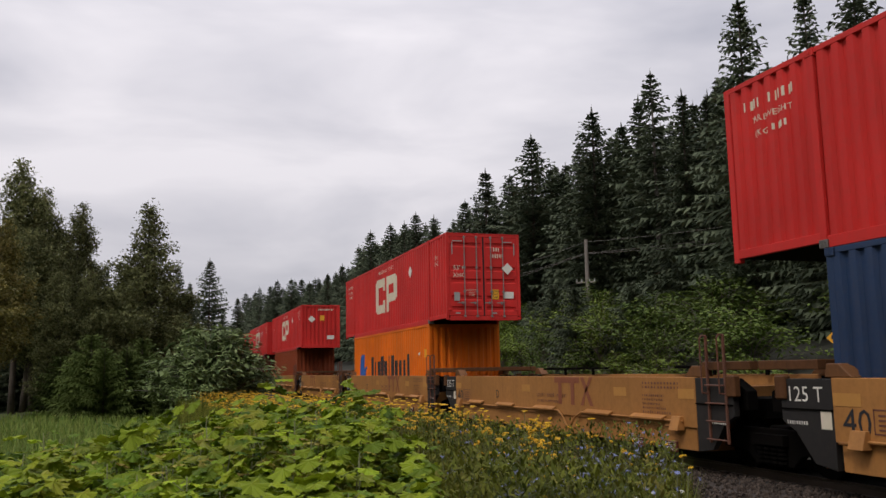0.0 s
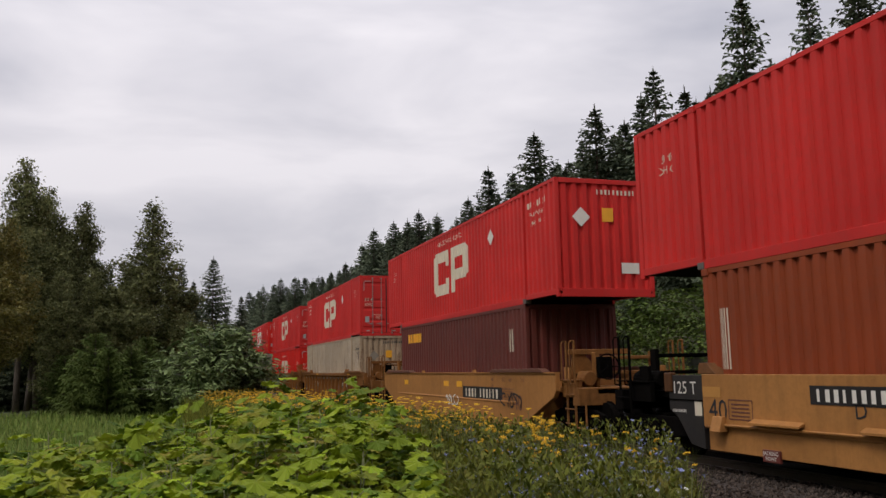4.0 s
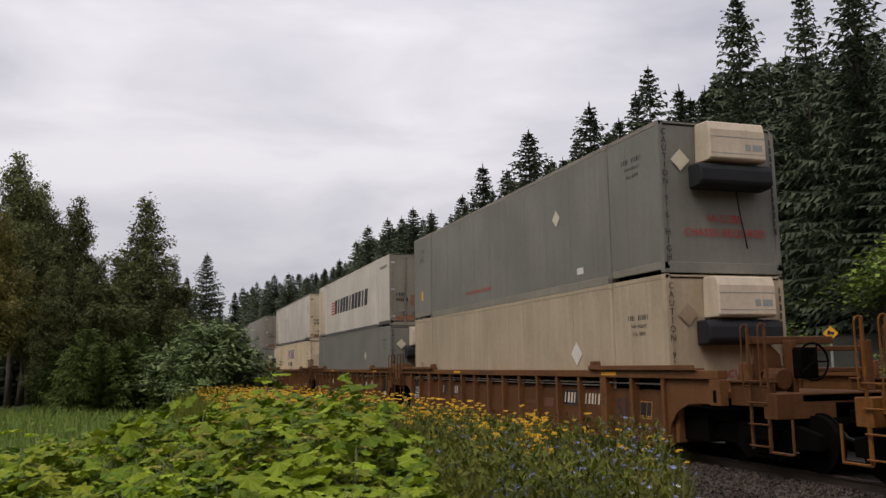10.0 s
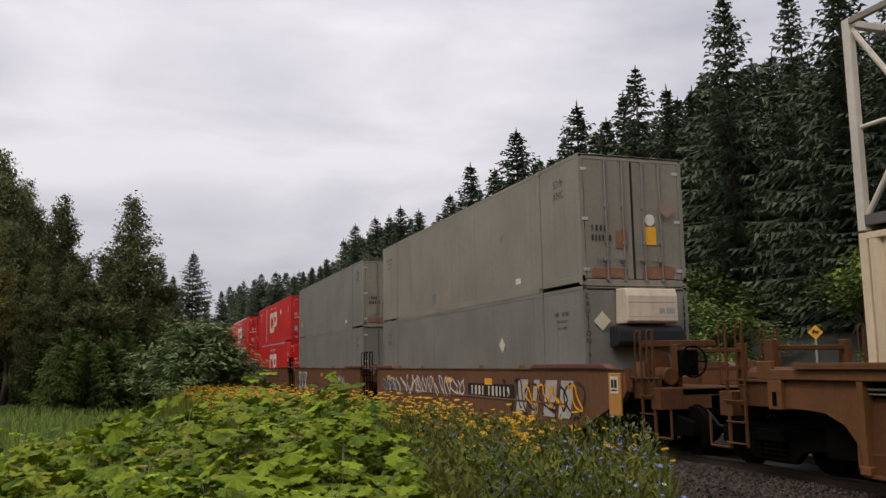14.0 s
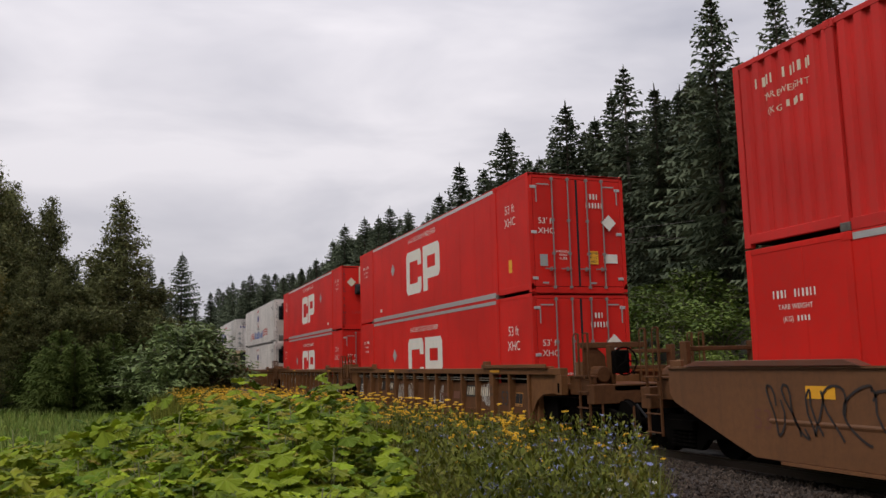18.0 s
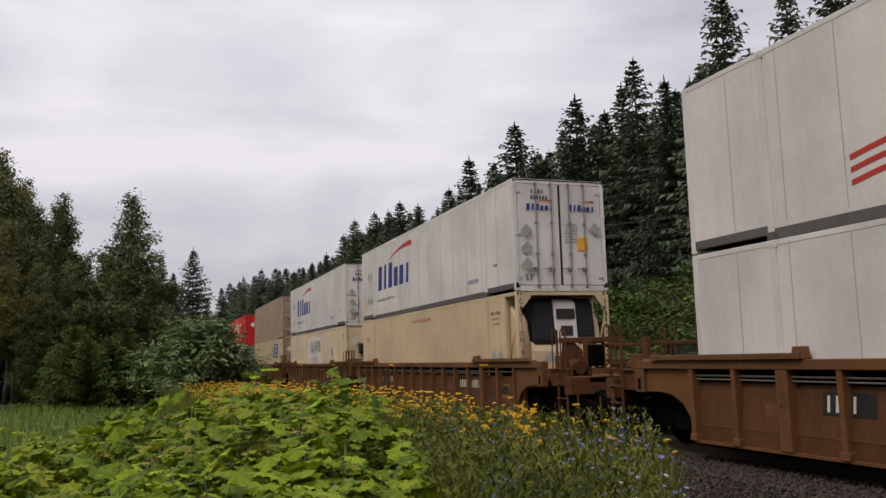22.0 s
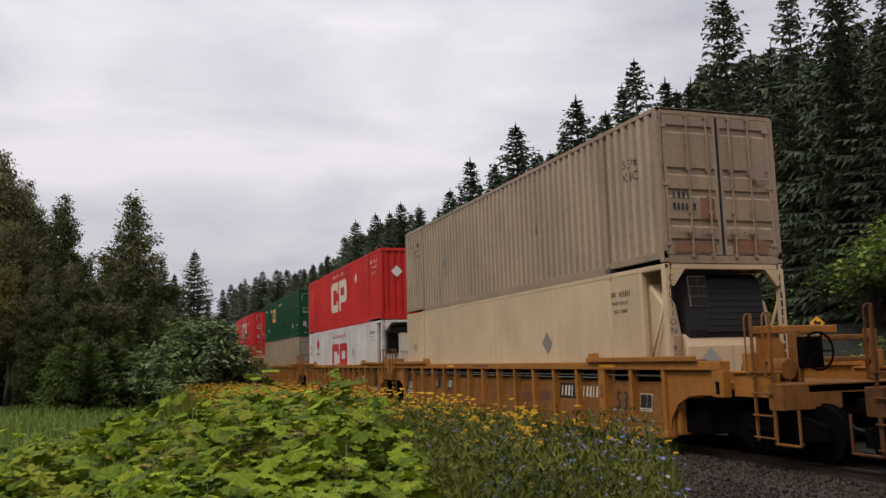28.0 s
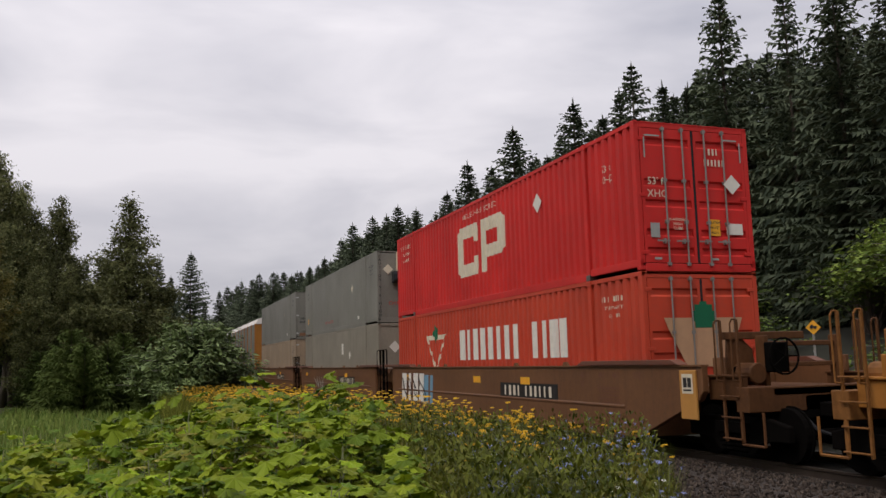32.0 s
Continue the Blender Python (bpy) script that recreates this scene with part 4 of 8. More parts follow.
def shape(name, polys, d, z, mat, label="", lift=0.005):
    return lambda b, L, wv: mark(b, name, polys, mat, d - L / 2, z, wv, label, lift)


def serial_side(d, z, mat, s=1.0):
    return lambda b, L, wv: mark(b, "lettering", moved(bars(4, 0.42 * s, 0.15 * s), -0.38 * s, 0.30 * s) + moved(bars(6, 0.6 * s, 0.15 * s, seed=7), 0.28 * s, 0.30 * s) + moved(letters("TARE WEIGHT", 0.10 * s), 0, 0.08 * s)
                                 + moved(letters("(KG)", 0.10 * s), -0.2 * s, -0.15 * s) + moved(bars(4, 0.36 * s, 0.1 * s, seed=9), 0.2 * s, -0.15 * s), mat, d - L / 2, z, wv, "serial as bars and tare weight", key=("ser", s))


def xhc(d, z, mat, s=0.2):
    return lambda b, L, wv: mark(b, "lettering", moved(letters("53 ft", s), 0, s * 1.5) + letters("XHC", s), mat, d - L / 2, z, wv, "painted 53 ft XHC", key=("xhcs", s))


def placard(d, z, mat=INKW, s=0.24):
    return lambda b, L, wv: mark(b, "placard", diamond(s), mat, d - L / 2, z, False, "diamond placard holder", 0.012, ("plc", s))


HICUBE = "HI-CUBE CHASSIS REQUIRED"
M_RED = (big_emblem(INKC), words(HICUBE, 0.14, 8.1, 2.50, INKC), placard(4.29, 2.08), xhc(1.1, 1.90, INKC, 0.15), serial_side(15.1, 2.1, INKC))
M_RED_B = (big_emblem(INKC), words(HICUBE, 0.14, 8.1, 2.50, INKC), placard(4.29, 2.08), serial_side(1.1, 2.1, INKC), xhc(15.1, 1.90, INKC, 0.15))
M_SMOOTH = (big_emblem(INKW, z=0.72, h=1.46), words(HICUBE, 0.16, 8.1, 2.48, INKW), placard(11.38, 1.78, INKG), xhc(1.1, 1.75, INKW, 0.22), serial_side(15.2, 2.0, INKW, 0.75),
            shape("sticker", [rect(-0.14, -0.06, 0.14, 0.06)], 13.0, 0.42, INKW, "small white sticker"), shape("sticker", [rect(-0.1, -0.16, 0.1, 0.16)], 1.15, 0.75, INKY, "yellow caution sticker"),
            shape("trim", [rect(-6.0, -0.065, 6.0, 0.065)], 8.08, 0.11, ALU, "aluminium rub rail", 0.010), shape("trim", [rect(-6.0, -0.045, 6.0, 0.045)], 8.08, 2.825, ALU, "aluminium rub rail", 0.010))
M_LOWSM = (big_emblem(INKW, d=8.0, z=0.68, h=1.46), words(HICUBE, 0.16, 8.05, 2.36, INKW), placard(11.3, 1.62, INKG), xhc(1.1, 1.58, INKW, 0.24), serial_side(15.2, 1.9, INKW, 0.75),
           shape("trim", [rect(-6.0, -0.045, 6.0, 0.045)], 8.08, 2.825, ALU, "aluminium rub rail", 0.010))
M_LOWRED = (big_emblem(INKC, d=8.0, z=0.62), words(HICUBE, 0.14, 8.05, 2.36, INKC), placard(12.2, 1.72, INKG), xhc(1.1, 1.35, INKC, 0.24), serial_side(14.2, 2.0, INKC, 0.8))
M_GREY = (xhc(1.0, 2.05, INKK, 0.18), placard(4.4, 1.75, GREYB, 0.2), serial_side(15.2, 2.1, INKK, 0.65), shape("sticker", [rect(-0.15, -0.07, 0.15, 0.07)], 3.3, 0.40, INKW, "small white sticker"))
M_GREY_B = (serial_side(1.0, 2.1, INKK, 0.65), placard(4.4, 1.75, INKC, 0.2), xhc(15.2, 2.0, INKK, 0.18), shape("sticker", [rect(-0.15, -0.07, 0.15, 0.07)], 3.3, 0.40, INKW, "small white sticker"),
            shape("sticker", [rect(-0.1, -0.16, 0.1, 0.16)], 15.2, 0.8, INKY, "yellow caution sticker"), words(HICUBE, 0.12, 9.6, 0.45, INKR))
M_BEIGE = (serial_side(0.65, 2.0, INKK, 0.8), placard(3.2, 1.5, PALE), words("53'", 0.22, 15.1, 1.35, INKK))


# ---- the train's loads, from the front backwards ----
def waves(w, n=3, gap=0.17, t=0.075, bow=0.14):
    out, k = [], 10
    f = lambda a: bow * math.sin(a * math.pi * 0.9)
    for j in range(n):
        for i in range(k):
            a, b = i / k, (i + 1) / k
            out.append([(w * a - w / 2, j * gap + f(a)), (w * b - w / 2, j * gap + f(b)), (w * b - w / 2, j * gap + f(b) + t), (w * a - w / 2, j * gap + f(a) + t)])
    return out


R53 = "faded red corrugated container with cream emblem"
container(R53 + ", on a blue box", -4.73, 1, marks=M_RED)
container("dark blue corrugated forty-foot container in a tan well car", -2.75, 0, FT40, BLUE, end="plain")
container(R53 + ", on an orange box", 26.13, 1, marks=M_RED)
container("orange corrugated forty-foot container with blue and black marks", 28.11, 0, FT40, ORANGE, end="plain",
          marks=(heavy(11, 6.3, 0.80, 5.65, 1.12, INKK, label="trade name as heavy black bars", gap=0.3, low="124789"), shape("emblem", [[(-0.7, 0), (0.1, 0), (0.3, 0.95), (-0.5, 0.95)], [(0.15, 0.3), (0.7, 0.45), (0.4, 0.0), (0.1, 0.0)]], 10.3, 1.10, INKBL, "slanted blue emblem"),
                 shape("sticker", [rect(-0.1, -0.14, 0.1, 0.14)], 0.55, 1.9, INKY, "yellow sticker"), shape("sticker", diamond(0.1), 1.3, 1.9, INKW)))
container(R53 + ", its plain end wall forward", 57.03, 1, end="plain", marks=M_RED_B)
container("red-brown smooth forty-foot container in a tan well car", 59.0, 0, FT40, BROWN, end="plain", marks=(code(8, 0.14, 1.2, 0.4, 1.2, INKC), code(6, 0.16, 1.0, 11.7, 1.2, INKC)))
container(R53 + ", its plain end wall forward", 76.86, 1, end="plain", marks=M_RED_B)
container("maroon corrugated forty-foot container with yellow writing", 78.84, 0, FT40, MAROON, end="plain", marks=(heavy(5, 1.9, 0.32, 10.4, 2.25, INKY), code(7, 0.3, 0.6, 1.0, 1.7, INKC)))
container(R53 + ", on a stained beige box", 98.62, 1, marks=M_RED + (shape("patch", [rect(-0.25, -0.1, 0.25, 0.1)], 8.3, 0.42, RED2, "touched-up red patch"), shape("patch", [rect(-0.25, -0.1, 0.25, 0.1)], 7.0, 0.42, RED2, "touched-up red patch")))
container("rust-spotted beige corrugated container, plain end forward", 98.62, 0, mat=BEIGE, end="plain", ink=INKK, marks=M_BEIGE)
container(R53 + ", on a bright red box", 118.28, 1, marks=M_RED)
container("bright red corrugated container with cream emblem in a well car", 118.28, 0, mat=RED2, marks=M_LOWRED)
container("bright red corrugated container with a white emblem, on a beige box", 137.81, 1, mat=RED2, ink=INKW,
          marks=(big_emblem(INKW), words(HICUBE, 0.14, 8.1, 2.50, INKW), placard(11.9, 1.85, INKG), xhc(1.1, 1.75, INKW, 0.22), serial_side(14.5, 2.2, INKW, 0.6), words("TOP OF UNIT", 0.13, 13.3, 0.42, INKW), shape("sticker", [rect(-0.1, -0.16, 0.1, 0.16)], 1.15, 0.75, INKY, "yellow caution sticker")))
container("pale beige corrugated container with grey doors", 137.81, 0, mat=PALE, end_mat=GREYB, ink=INKK, marks=(placard(4.2, 1.6, GREYB), xhc(1.1, 1.6, INKK, 0.2)))
container("grey smooth container with a cream heating unit and black tank", 161.25, 1, mat=GREY, wavy=False, end="heater", seams=13, rails=GREYB, marks=M_GREY_B)
container("dusty cream smooth container with a heating unit on its end", 161.25, 0, mat=DUSTCREAM, end_mat=DUSTCREAM, wavy=False, end="heater", seams=13, marks=(serial_side(1.0, 1.9, INKK, 0.65), placard(3.6, 1.5, INKW, 0.26), words("53'", 0.2, 15.3, 1.2, INKK)))
container("white smooth container with slanted black name and red flag mark", 180.9, 1, mat=WHITE, end_mat=GREYB, wavy=False, seams=14, ink=INKK,
          marks=(heavy(11, 7.6, 0.72, 7.8, 1.12, INKK, 0.22), shape("emblem", stripes_polys(5, 0.9, 0.072, 0.22), 12.0, 1.12, INKR, "red striped flag mark"), code(10, 1.2, 0.12, 1.1, 2.4, INKK), shape("patch", [rect(-0.9, -1.2, 0.9, 1.2)], 15.1, 1.45, STAINED, "yellow-stained end panel", 0.006)))
container("grey smooth container with a heating unit, in a ribbed well car", 180.9, 0, mat=GREY, wavy=False, end="heater", seams=13, marks=M_GREY_B[:3])
# its top rail is greyed for the shadow line at the roof edge
container("off-white smooth container with yellow-stained doors and an open nose frame", 200.34, 1, mat=WHITE, end_mat=STAINED, rods=CARDARK, nose=1.0, wavy=False, seams=14, rails=GREYB, ink=INKK, marks=(placard(10.2, 1.75, INKG, 0.2), words("53'", 0.24, 1.0, 1.9, INKK), code(6, 0.5, 0.12, 15.5, 2.4, INKK)))
container("buff corrugated container with blue writing and a heating unit", 200.34, 0, mat=BUFF, end="heater", ink=INKK, marks=(code(7, 2.7, 0.62, 8.1, 1.85, INKB), code(7, 2.4, 0.26, 8.1, 1.38, INKK, 6), placard(13.4, 1.6, PALE), xhc(1.1, 1.7, INKK, 0.2), code(3, 0.4, 0.5, 15.5, 1.5, INKK)))
container("grey smooth container with grey doors", 223.94, 1, mat=GREYB, wavy=False, seams=13, ink=INKK, marks=M_GREY + (shape("patch", [rect(-0.22, -0.16, 0.22, 0.16)], 9.9, 0.45, GREY, "pale repair patch"), shape("patch", [rect(-0.22, -0.16, 0.22, 0.16)], 8.7, 0.45, PALE, "pale repair patch")))
container("grey smooth container with a cream heating unit on its end", 223.94, 0, mat=GREY, wavy=False, end="heater", seams=13, marks=M_GREY_B[:3])
container("grey smooth container with sooty grey doors", 243.4, 1, mat=GREY, end_mat=GREYB, wavy=False, seams=13, ink=INKK, marks=M_GREY + M_GREY_B[4:])
container("grey smooth container in a brown smooth-sided well car", 243.4, 0, mat=GREY, wavy=False, seams=13, ink=INKK, marks=M_GREY)
container("faded red corrugated container with one pale panel stripe and an emblem", 262.86, 1, marks=M_RED + (shape("stripe", [rect(-0.14, 0, 0.14, 2.5)], 11.6, 0.22, ALU, "pale unpainted panel stripe"),))
container("bright red smooth container with a white emblem and rub rails", 262.86, 0, mat=RED2, wavy=False, seams=14, ink=INKW, marks=M_LOWSM)
container("bright red smooth container with a white emblem and red doors", 286.48, 1, mat=RED2, wavy=False, seams=14, ink=INKW, marks=M_SMOOTH)
container("bright red smooth container in a ribbed well car", 286.48, 0, mat=RED2, wavy=False, seams=14, ink=INKW, marks=M_LOWSM)
container("bright red smooth container with a cream heating unit on its end", 305.99, 1, mat=RED2, wavy=False, seams=14, end="heater", marks=(big_emblem(INKW, z=0.72, h=1.46), words(HICUBE, 0.16, 8.1, 2.48, INKW), placard(4.7, 1.78, INKG), xhc(15.0, 1.75, INKW, 0.22), serial_side(1.0, 2.0, INKW, 0.75), shape("sticker", [rect(-0.14, -0.06, 0.14, 0.06)], 3.0, 0.42, INKW, "small white sticker"), *M_SMOOTH[-2:]))
container("bright red smooth container with white emblem, red doors forward", 305.99, 0, mat=RED2, wavy=False, seams=14, ink=INKW, marks=M_LOWSM)
NFI = (shape("emblem", disc(0.62, 24, 0.55, -2.6, 0.5), 8.45, 2.03, INKR, "red ring arc"), shape("emblem", swoosh(1.5, 0.42, 0.16), 8.9, 2.28, INKR, "red swoosh"), heavy(3, 0.85, 0.4, 8.45, 1.85, INKB), code(10, 1.5, 0.14, 8.4, 1.22, INKK))
container("white smooth refrigerated container with red and navy marks", 325.57, 1, mat=WHITE2, wavy=False, end="reefer", seams=14,
          marks=NFI + (heavy(8, 4.3, 0.52, 8.2, 0.55, INKBL, 0.2, gap=0.3, low="1256"), shape("emblem", waves(2.1), 11.55, 0.50, INKR, "three red waving stripes"), shape("emblem", waves(2.3), 4.7, 0.60, INKR, "three red waving stripes"), code(10, 0.95, 0.2, 1.3, 2.3, INKK), placard(1.4, 1.6, WHITE, 0.25)))
container("white smooth refrigerated container in a ribbed well car", 325.57, 0, mat=WHITE2, wavy=False, end="reefer", seams=14, marks=NFI + (code(10, 0.95, 0.2, 1.3, 2.3, INKK), placard(1.4, 1.5, WHITE, 0.25)))
VIT = (heavy(6, 4.5, 0.95, 11.35, 1.10, INKB, 0.10, gap=0.3, low="345"), shape("emblem", swoosh(3.4, 0.52, 0.20), 10.55, 2.05, INKR, "long red swoosh"), code(20, 2.5, 0.1, 12.4, 0.66, INKK), placard(15.0, 1.78, INKG, 0.19), placard(14.55, 1.78, INKG, 0.19), placard(15.0, 0.80, INKG, 0.19), placard(14.55, 0.80, INKG, 0.19),
       shape("sticker", [rect(-0.12, -0.16, 0.12, 0.16)], 15.6, 0.65, INKY, "yellow caution sticker"), code(6, 0.9, 0.12, 3.0, 0.45, INKB), words("53'", 0.14, 15.6, 1.3, INKK), code(4, 0.3, 0.08, 1.3, 0.75, INKK))
container("clean white smooth container with navy name, red swoosh, white doors", 349.03, 1, mat=WHITE2, wavy=False, seams=14, ink=INKB, marks=VIT)
container("cream smooth refrigerated container in a ribbed well car", 349.03, 0, mat=CREAM, wavy=False, end="reefer_split", seams=14, marks=(words(HICUBE, 0.12, 7.9, 2.5, INKR), words("53 ft", 0.22, 15.25, 2.0, INKK), serial_side(1.4, 2.2, INKK, 0.6), placard(1.15, 1.3, INKG, 0.18), placard(1.6, 1.3, INKG, 0.18)))
container("clean white smooth container with a navy name and red swoosh", 368.57, 1, mat=WHITE2, wavy=False, seams=14, ink=INKB, marks=VIT)
container("buff corrugated container with a white writing panel and heating unit", 368.57, 0, mat=BUFF, end="heater", ink=INKK, marks=(shape("panel", [rect(-1.95, 0, 1.95, 1.5)], 8.0, 1.05, WHITE2, "white writing panel"), code(8, 3.6, 0.62, 8.0, 1.75, INKK, lean=0.05) , code(9, 3.5, 0.3, 8.0, 1.18, INKK, 4), placard(3.2, 1.7, INKG, 0.28), xhc(15.4, 1.5, INKK, 0.2), serial_side(0.8, 2.2, INKK, 0.6)))
container("heavily rust-streaked beige corrugated container with grey doors", 388.19, 1, mat=RUSTY, end_mat=PALE, rods=RUSTY, ink=INKK, marks=(xhc(1.1, 1.9, INKK, 0.18), placard(11.6, 1.6, PALE)))
container("cream smooth container with a blue slanted sign and heating unit", 388.19, 0, mat=CREAM, wavy=False, end="heater", end_mat=PALE, seams=13,
          marks=(shape("sign", [[(-1.0, 0), (0.80, 0), (1.0, 0.98), (-0.80, 0.98)]], 3.4, 1.6, SIGNB, "blue slanted sign board"), lambda b, L, wv: mark(b, "lettering", moved(blocks(7, 1.2, 0.18, 0.2), 0.06, 0.69) + moved(blocks(6, 1.0, 0.18, 0.2), 0.0, 0.40) + moved(blocks(7, 1.2, 0.18, 0.2), -0.06, 0.11), INKW, 3.4 - L / 2, 1.6, False, "white writing as bars", 0.010),
                 shape("stripe", [rect(-0.55, i * 0.21, 0.55, i * 0.21 + 0.025) for i in range(5)], 5.0, 1.62, INKB, "thin blue stripes"), placard(8.3, 1.7, GREYB, 0.19), placard(7.8, 1.7, GREYB, 0.19), serial_side(1.0, 2.3, INKK, 0.6), words("53 ft", 0.18, 15.3, 1.8, INKK)))
container(R53 + ", on a grey box", 411.7, 1, end="plain", marks=M_RED_B)
container("grey smooth container in a dark maroon well car", 411.7, 0, mat=GREY, wavy=False, seams=13, ink=INKK, marks=M_GREY)
container("pale corrugated container with dusty doors and scuffed paint", 435.14, 1, mat=PALE, rods=PALE, ink=INKK, marks=(xhc(1.0, 1.7, INKK, 0.18), placard(12.0, 1.55, GREYB, 0.26), serial_side(15.0, 2.0, INKK, 0.8)))
container("cream smooth refrigerated container, frame end open", 435.14, 0, mat=CREAM, wavy=False, end="reefer", seams=14, marks=(placard(4.9, 1.6, GREYB, 0.26), serial_side(1.6, 2.2, INKK, 0.7), words("53'", 0.22, 15.2, 1.6, INKK)))
container(R53 + ", on a white box", 454.86, 1, end="plain", marks=M_RED_B)
container("white smooth refrigerated container with a red emblem", 454.86, 0, mat=WHITE2, wavy=False, end="reefer", seams=14,
          marks=(big_emblem(INKR, d=8.0, z=0.70), words(HICUBE, 0.17, 8.05, 2.42, INKR), placard(13.4, 2.24, INKR, 0.36), code(7, 1.1, 0.1, 13.4, 1.68, INKK), xhc(15.45, 1.7, INKK, 0.18), placard(5.0, 1.7, INKG, 0.24), serial_side(1.5, 2.2, INKK, 0.7)))
container("dark green corrugated container with a yellow sign", 474.53, 1, mat=GREEN, ink=INKW,
          marks=(shape("sign", [rect(-0.75, 0, 0.75, 0.95)], 11.05, 1.38, INKY, "yellow square sign"), lambda b, L, wv: mark(b, "lettering", blocks(3, 1.1, 0.5), INKB, 11.05 - L / 2, 1.6, wv, "navy name as bars", 0.010), placard(12.55, 2.26, INKW, 0.22), code(14, 1.6, 0.13, 8.0, 2.4, INKW), words("53'", 0.15, 15.2, 1.9, INKW), words("53'", 0.15, 1.0, 1.9, INKW), code(8, 0.9, 0.12, 15.2, 2.3, INKW), code(6, 0.8, 0.1, 1.0, 0.7, INKW), code(6, 0.8, 0.1, 15.3, 0.5, INKW), code(3, 0.3, 0.3, 2.6, 0.6, INKW), code(3, 0.3, 0.25, 13.8, 0.7, INKW)))
container("pale beige corrugated container in a yellow-brown well car", 474.53, 0, mat=PALE, end_mat=GREYB, ink=INKK, marks=(placard(11.9, 1.2, GREYB), xhc(1.0, 1.6, INKK, 0.18)))
container(R53 + ", on an orange-red box", 498.14, 1, marks=M_RED)
CTT = [[(-0.95, 0.95), (0.95, 0.95), (0.75, 0.80), (-0.75, 0.80)], [(-0.95, 0.95), (-0.75, 0.80), (0.0, -0.1), (0.0, -0.3)], [(0.95, 0.95), (0.75, 0.80), (0.0, -0.1), (0.0, -0.3)]]
ct = container("orange-red corrugated container with white writing and a triangle mark", 498.14, 0, mat=CTRED,
               marks=(heavy(8, 4.3, 0.86, 7.75, 1.34, INKW, gap=0.3), heavy(4, 2.0, 0.86, 4.0, 1.34, INKW, gap=0.3), shape("emblem", CTT, 12.05, 1.2, INKC, "white triangle outline"), shape("emblem", diamond(0.28), 12.05, 2.2, INKGR, "green leaf mark", 0.009), serial_side(1.1, 2.2, INKC, 0.7)))
end_mark(ct, "emblem", [[(-0.88, 0.82), (0.88, 0.82), (0.80, 0.62), (0.42, -0.1), (-0.42, -0.1), (-0.80, 0.62)]], TANMARK, 0.0, 1.2, -FT53 / 2 - 0.018, "large cream triangle mark")
end_mark(ct, "emblem", [rect(-0.20, -0.22, 0.20, 0.22), rect(-0.27, -0.10, -0.20, 0.10), rect(0.20, -0.10, 0.27, 0.10), rect(-0.08, 0.22, 0.08, 0.28)], INKGR, 0.0, 2.05, -FT53 / 2 - 0.021, "green leaf mark")
container("grey smooth container with a heating unit on its end", 517.2, 1, mat=GREY, wavy=False, end="heater", seams=13, marks=M_GREY_B)
container("warm grey smooth container in a brown well car", 517.2, 0, mat=GREYB, wavy=False, end="plain", seams=13, marks=(placard(5, 1.7, INKW, 0.2), shape("sticker", [rect(-0.2, -0.25, 0.2, 0.25)], 6.5, 2.0, INKW, "white notice")))
container("grey smooth container with grey doors", 536.8, 1, mat=GREY, wavy=False, seams=13, ink=INKK, marks=M_GREY)
container("pale warm grey smooth container in a brown well car", 536.8, 0, mat=PALE, wavy=False, seams=13, ink=INKK, marks=M_GREY[:1])


# ---- well cars ----
WHEELS = []  # wheelsets that turn as the train runs
WR = 0.42


def wheelset_mesh():
    def make():
        g = Geo().tube((-1.0, 0, 0), (1.0, 0, 0), 0.08, sides=10)
        for s in (-1, 1):
            g.tube((s * 0.715, 0, 0), (s * 0.745, 0, 0), WR + 0.028, sides=24)
            g.tube((s * 0.745, 0, 0), (s * 0.84, 0, 0), WR, WR - 0.005, sides=24)
            g.tube((s * 0.84, 0, 0), (s * 0.90, 0, 0), 0.15, 0.13, sides=12)
            for i in range(3):
                g.tube((s * 0.90, 0.07 * math.cos(i * 2.094), 0.07 * math.sin(i * 2.094)), (s * 0.93, 0.07 * math.cos(i * 2.094), 0.07 * math.sin(i * 2.094)), 0.025, sides=6)
        return g.mesh("wheelset")
    return shared("wheelset", make)


def frame_mesh():
    def make():
        prof = [(-1.2, 0.34), (-1.2, 0.58), (-0.75, 0.68), (0.75, 0.68), (1.2, 0.58), (1.2, 0.34), (0.95, 0.34), (0.62, 0.30), (0.42, 0.12), (-0.42, 0.12), (-0.62, 0.30), (-0.95, 0.34)]
        g = Geo().prism(prof, -0.06, 0.06, 0)
        return g.mesh("side_frame", bevel=0.015)
    return shared("tframe", make)


def spring_mesh():
    def make():
        g = Geo()
        for y in (-0.24, -0.08, 0.08, 0.24):
            for k in range(4):
                g.tube((0, y, 0.17 + k * 0.065), (0, y, 0.205 + k * 0.065), 0.075, sides=10)
        g.box(-0.09, 0.09, -0.36, 0.36, 0.44, 0.60)
        return g.mesh("spring_nest")
    return shared("spring", make)


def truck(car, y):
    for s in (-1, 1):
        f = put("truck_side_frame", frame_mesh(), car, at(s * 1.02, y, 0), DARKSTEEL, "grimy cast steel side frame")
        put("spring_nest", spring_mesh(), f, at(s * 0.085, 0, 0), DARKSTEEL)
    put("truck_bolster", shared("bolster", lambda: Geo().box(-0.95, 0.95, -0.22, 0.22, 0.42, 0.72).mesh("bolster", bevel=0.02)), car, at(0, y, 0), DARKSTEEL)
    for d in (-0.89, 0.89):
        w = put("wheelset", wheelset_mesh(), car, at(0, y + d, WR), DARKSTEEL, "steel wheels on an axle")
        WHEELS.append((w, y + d))


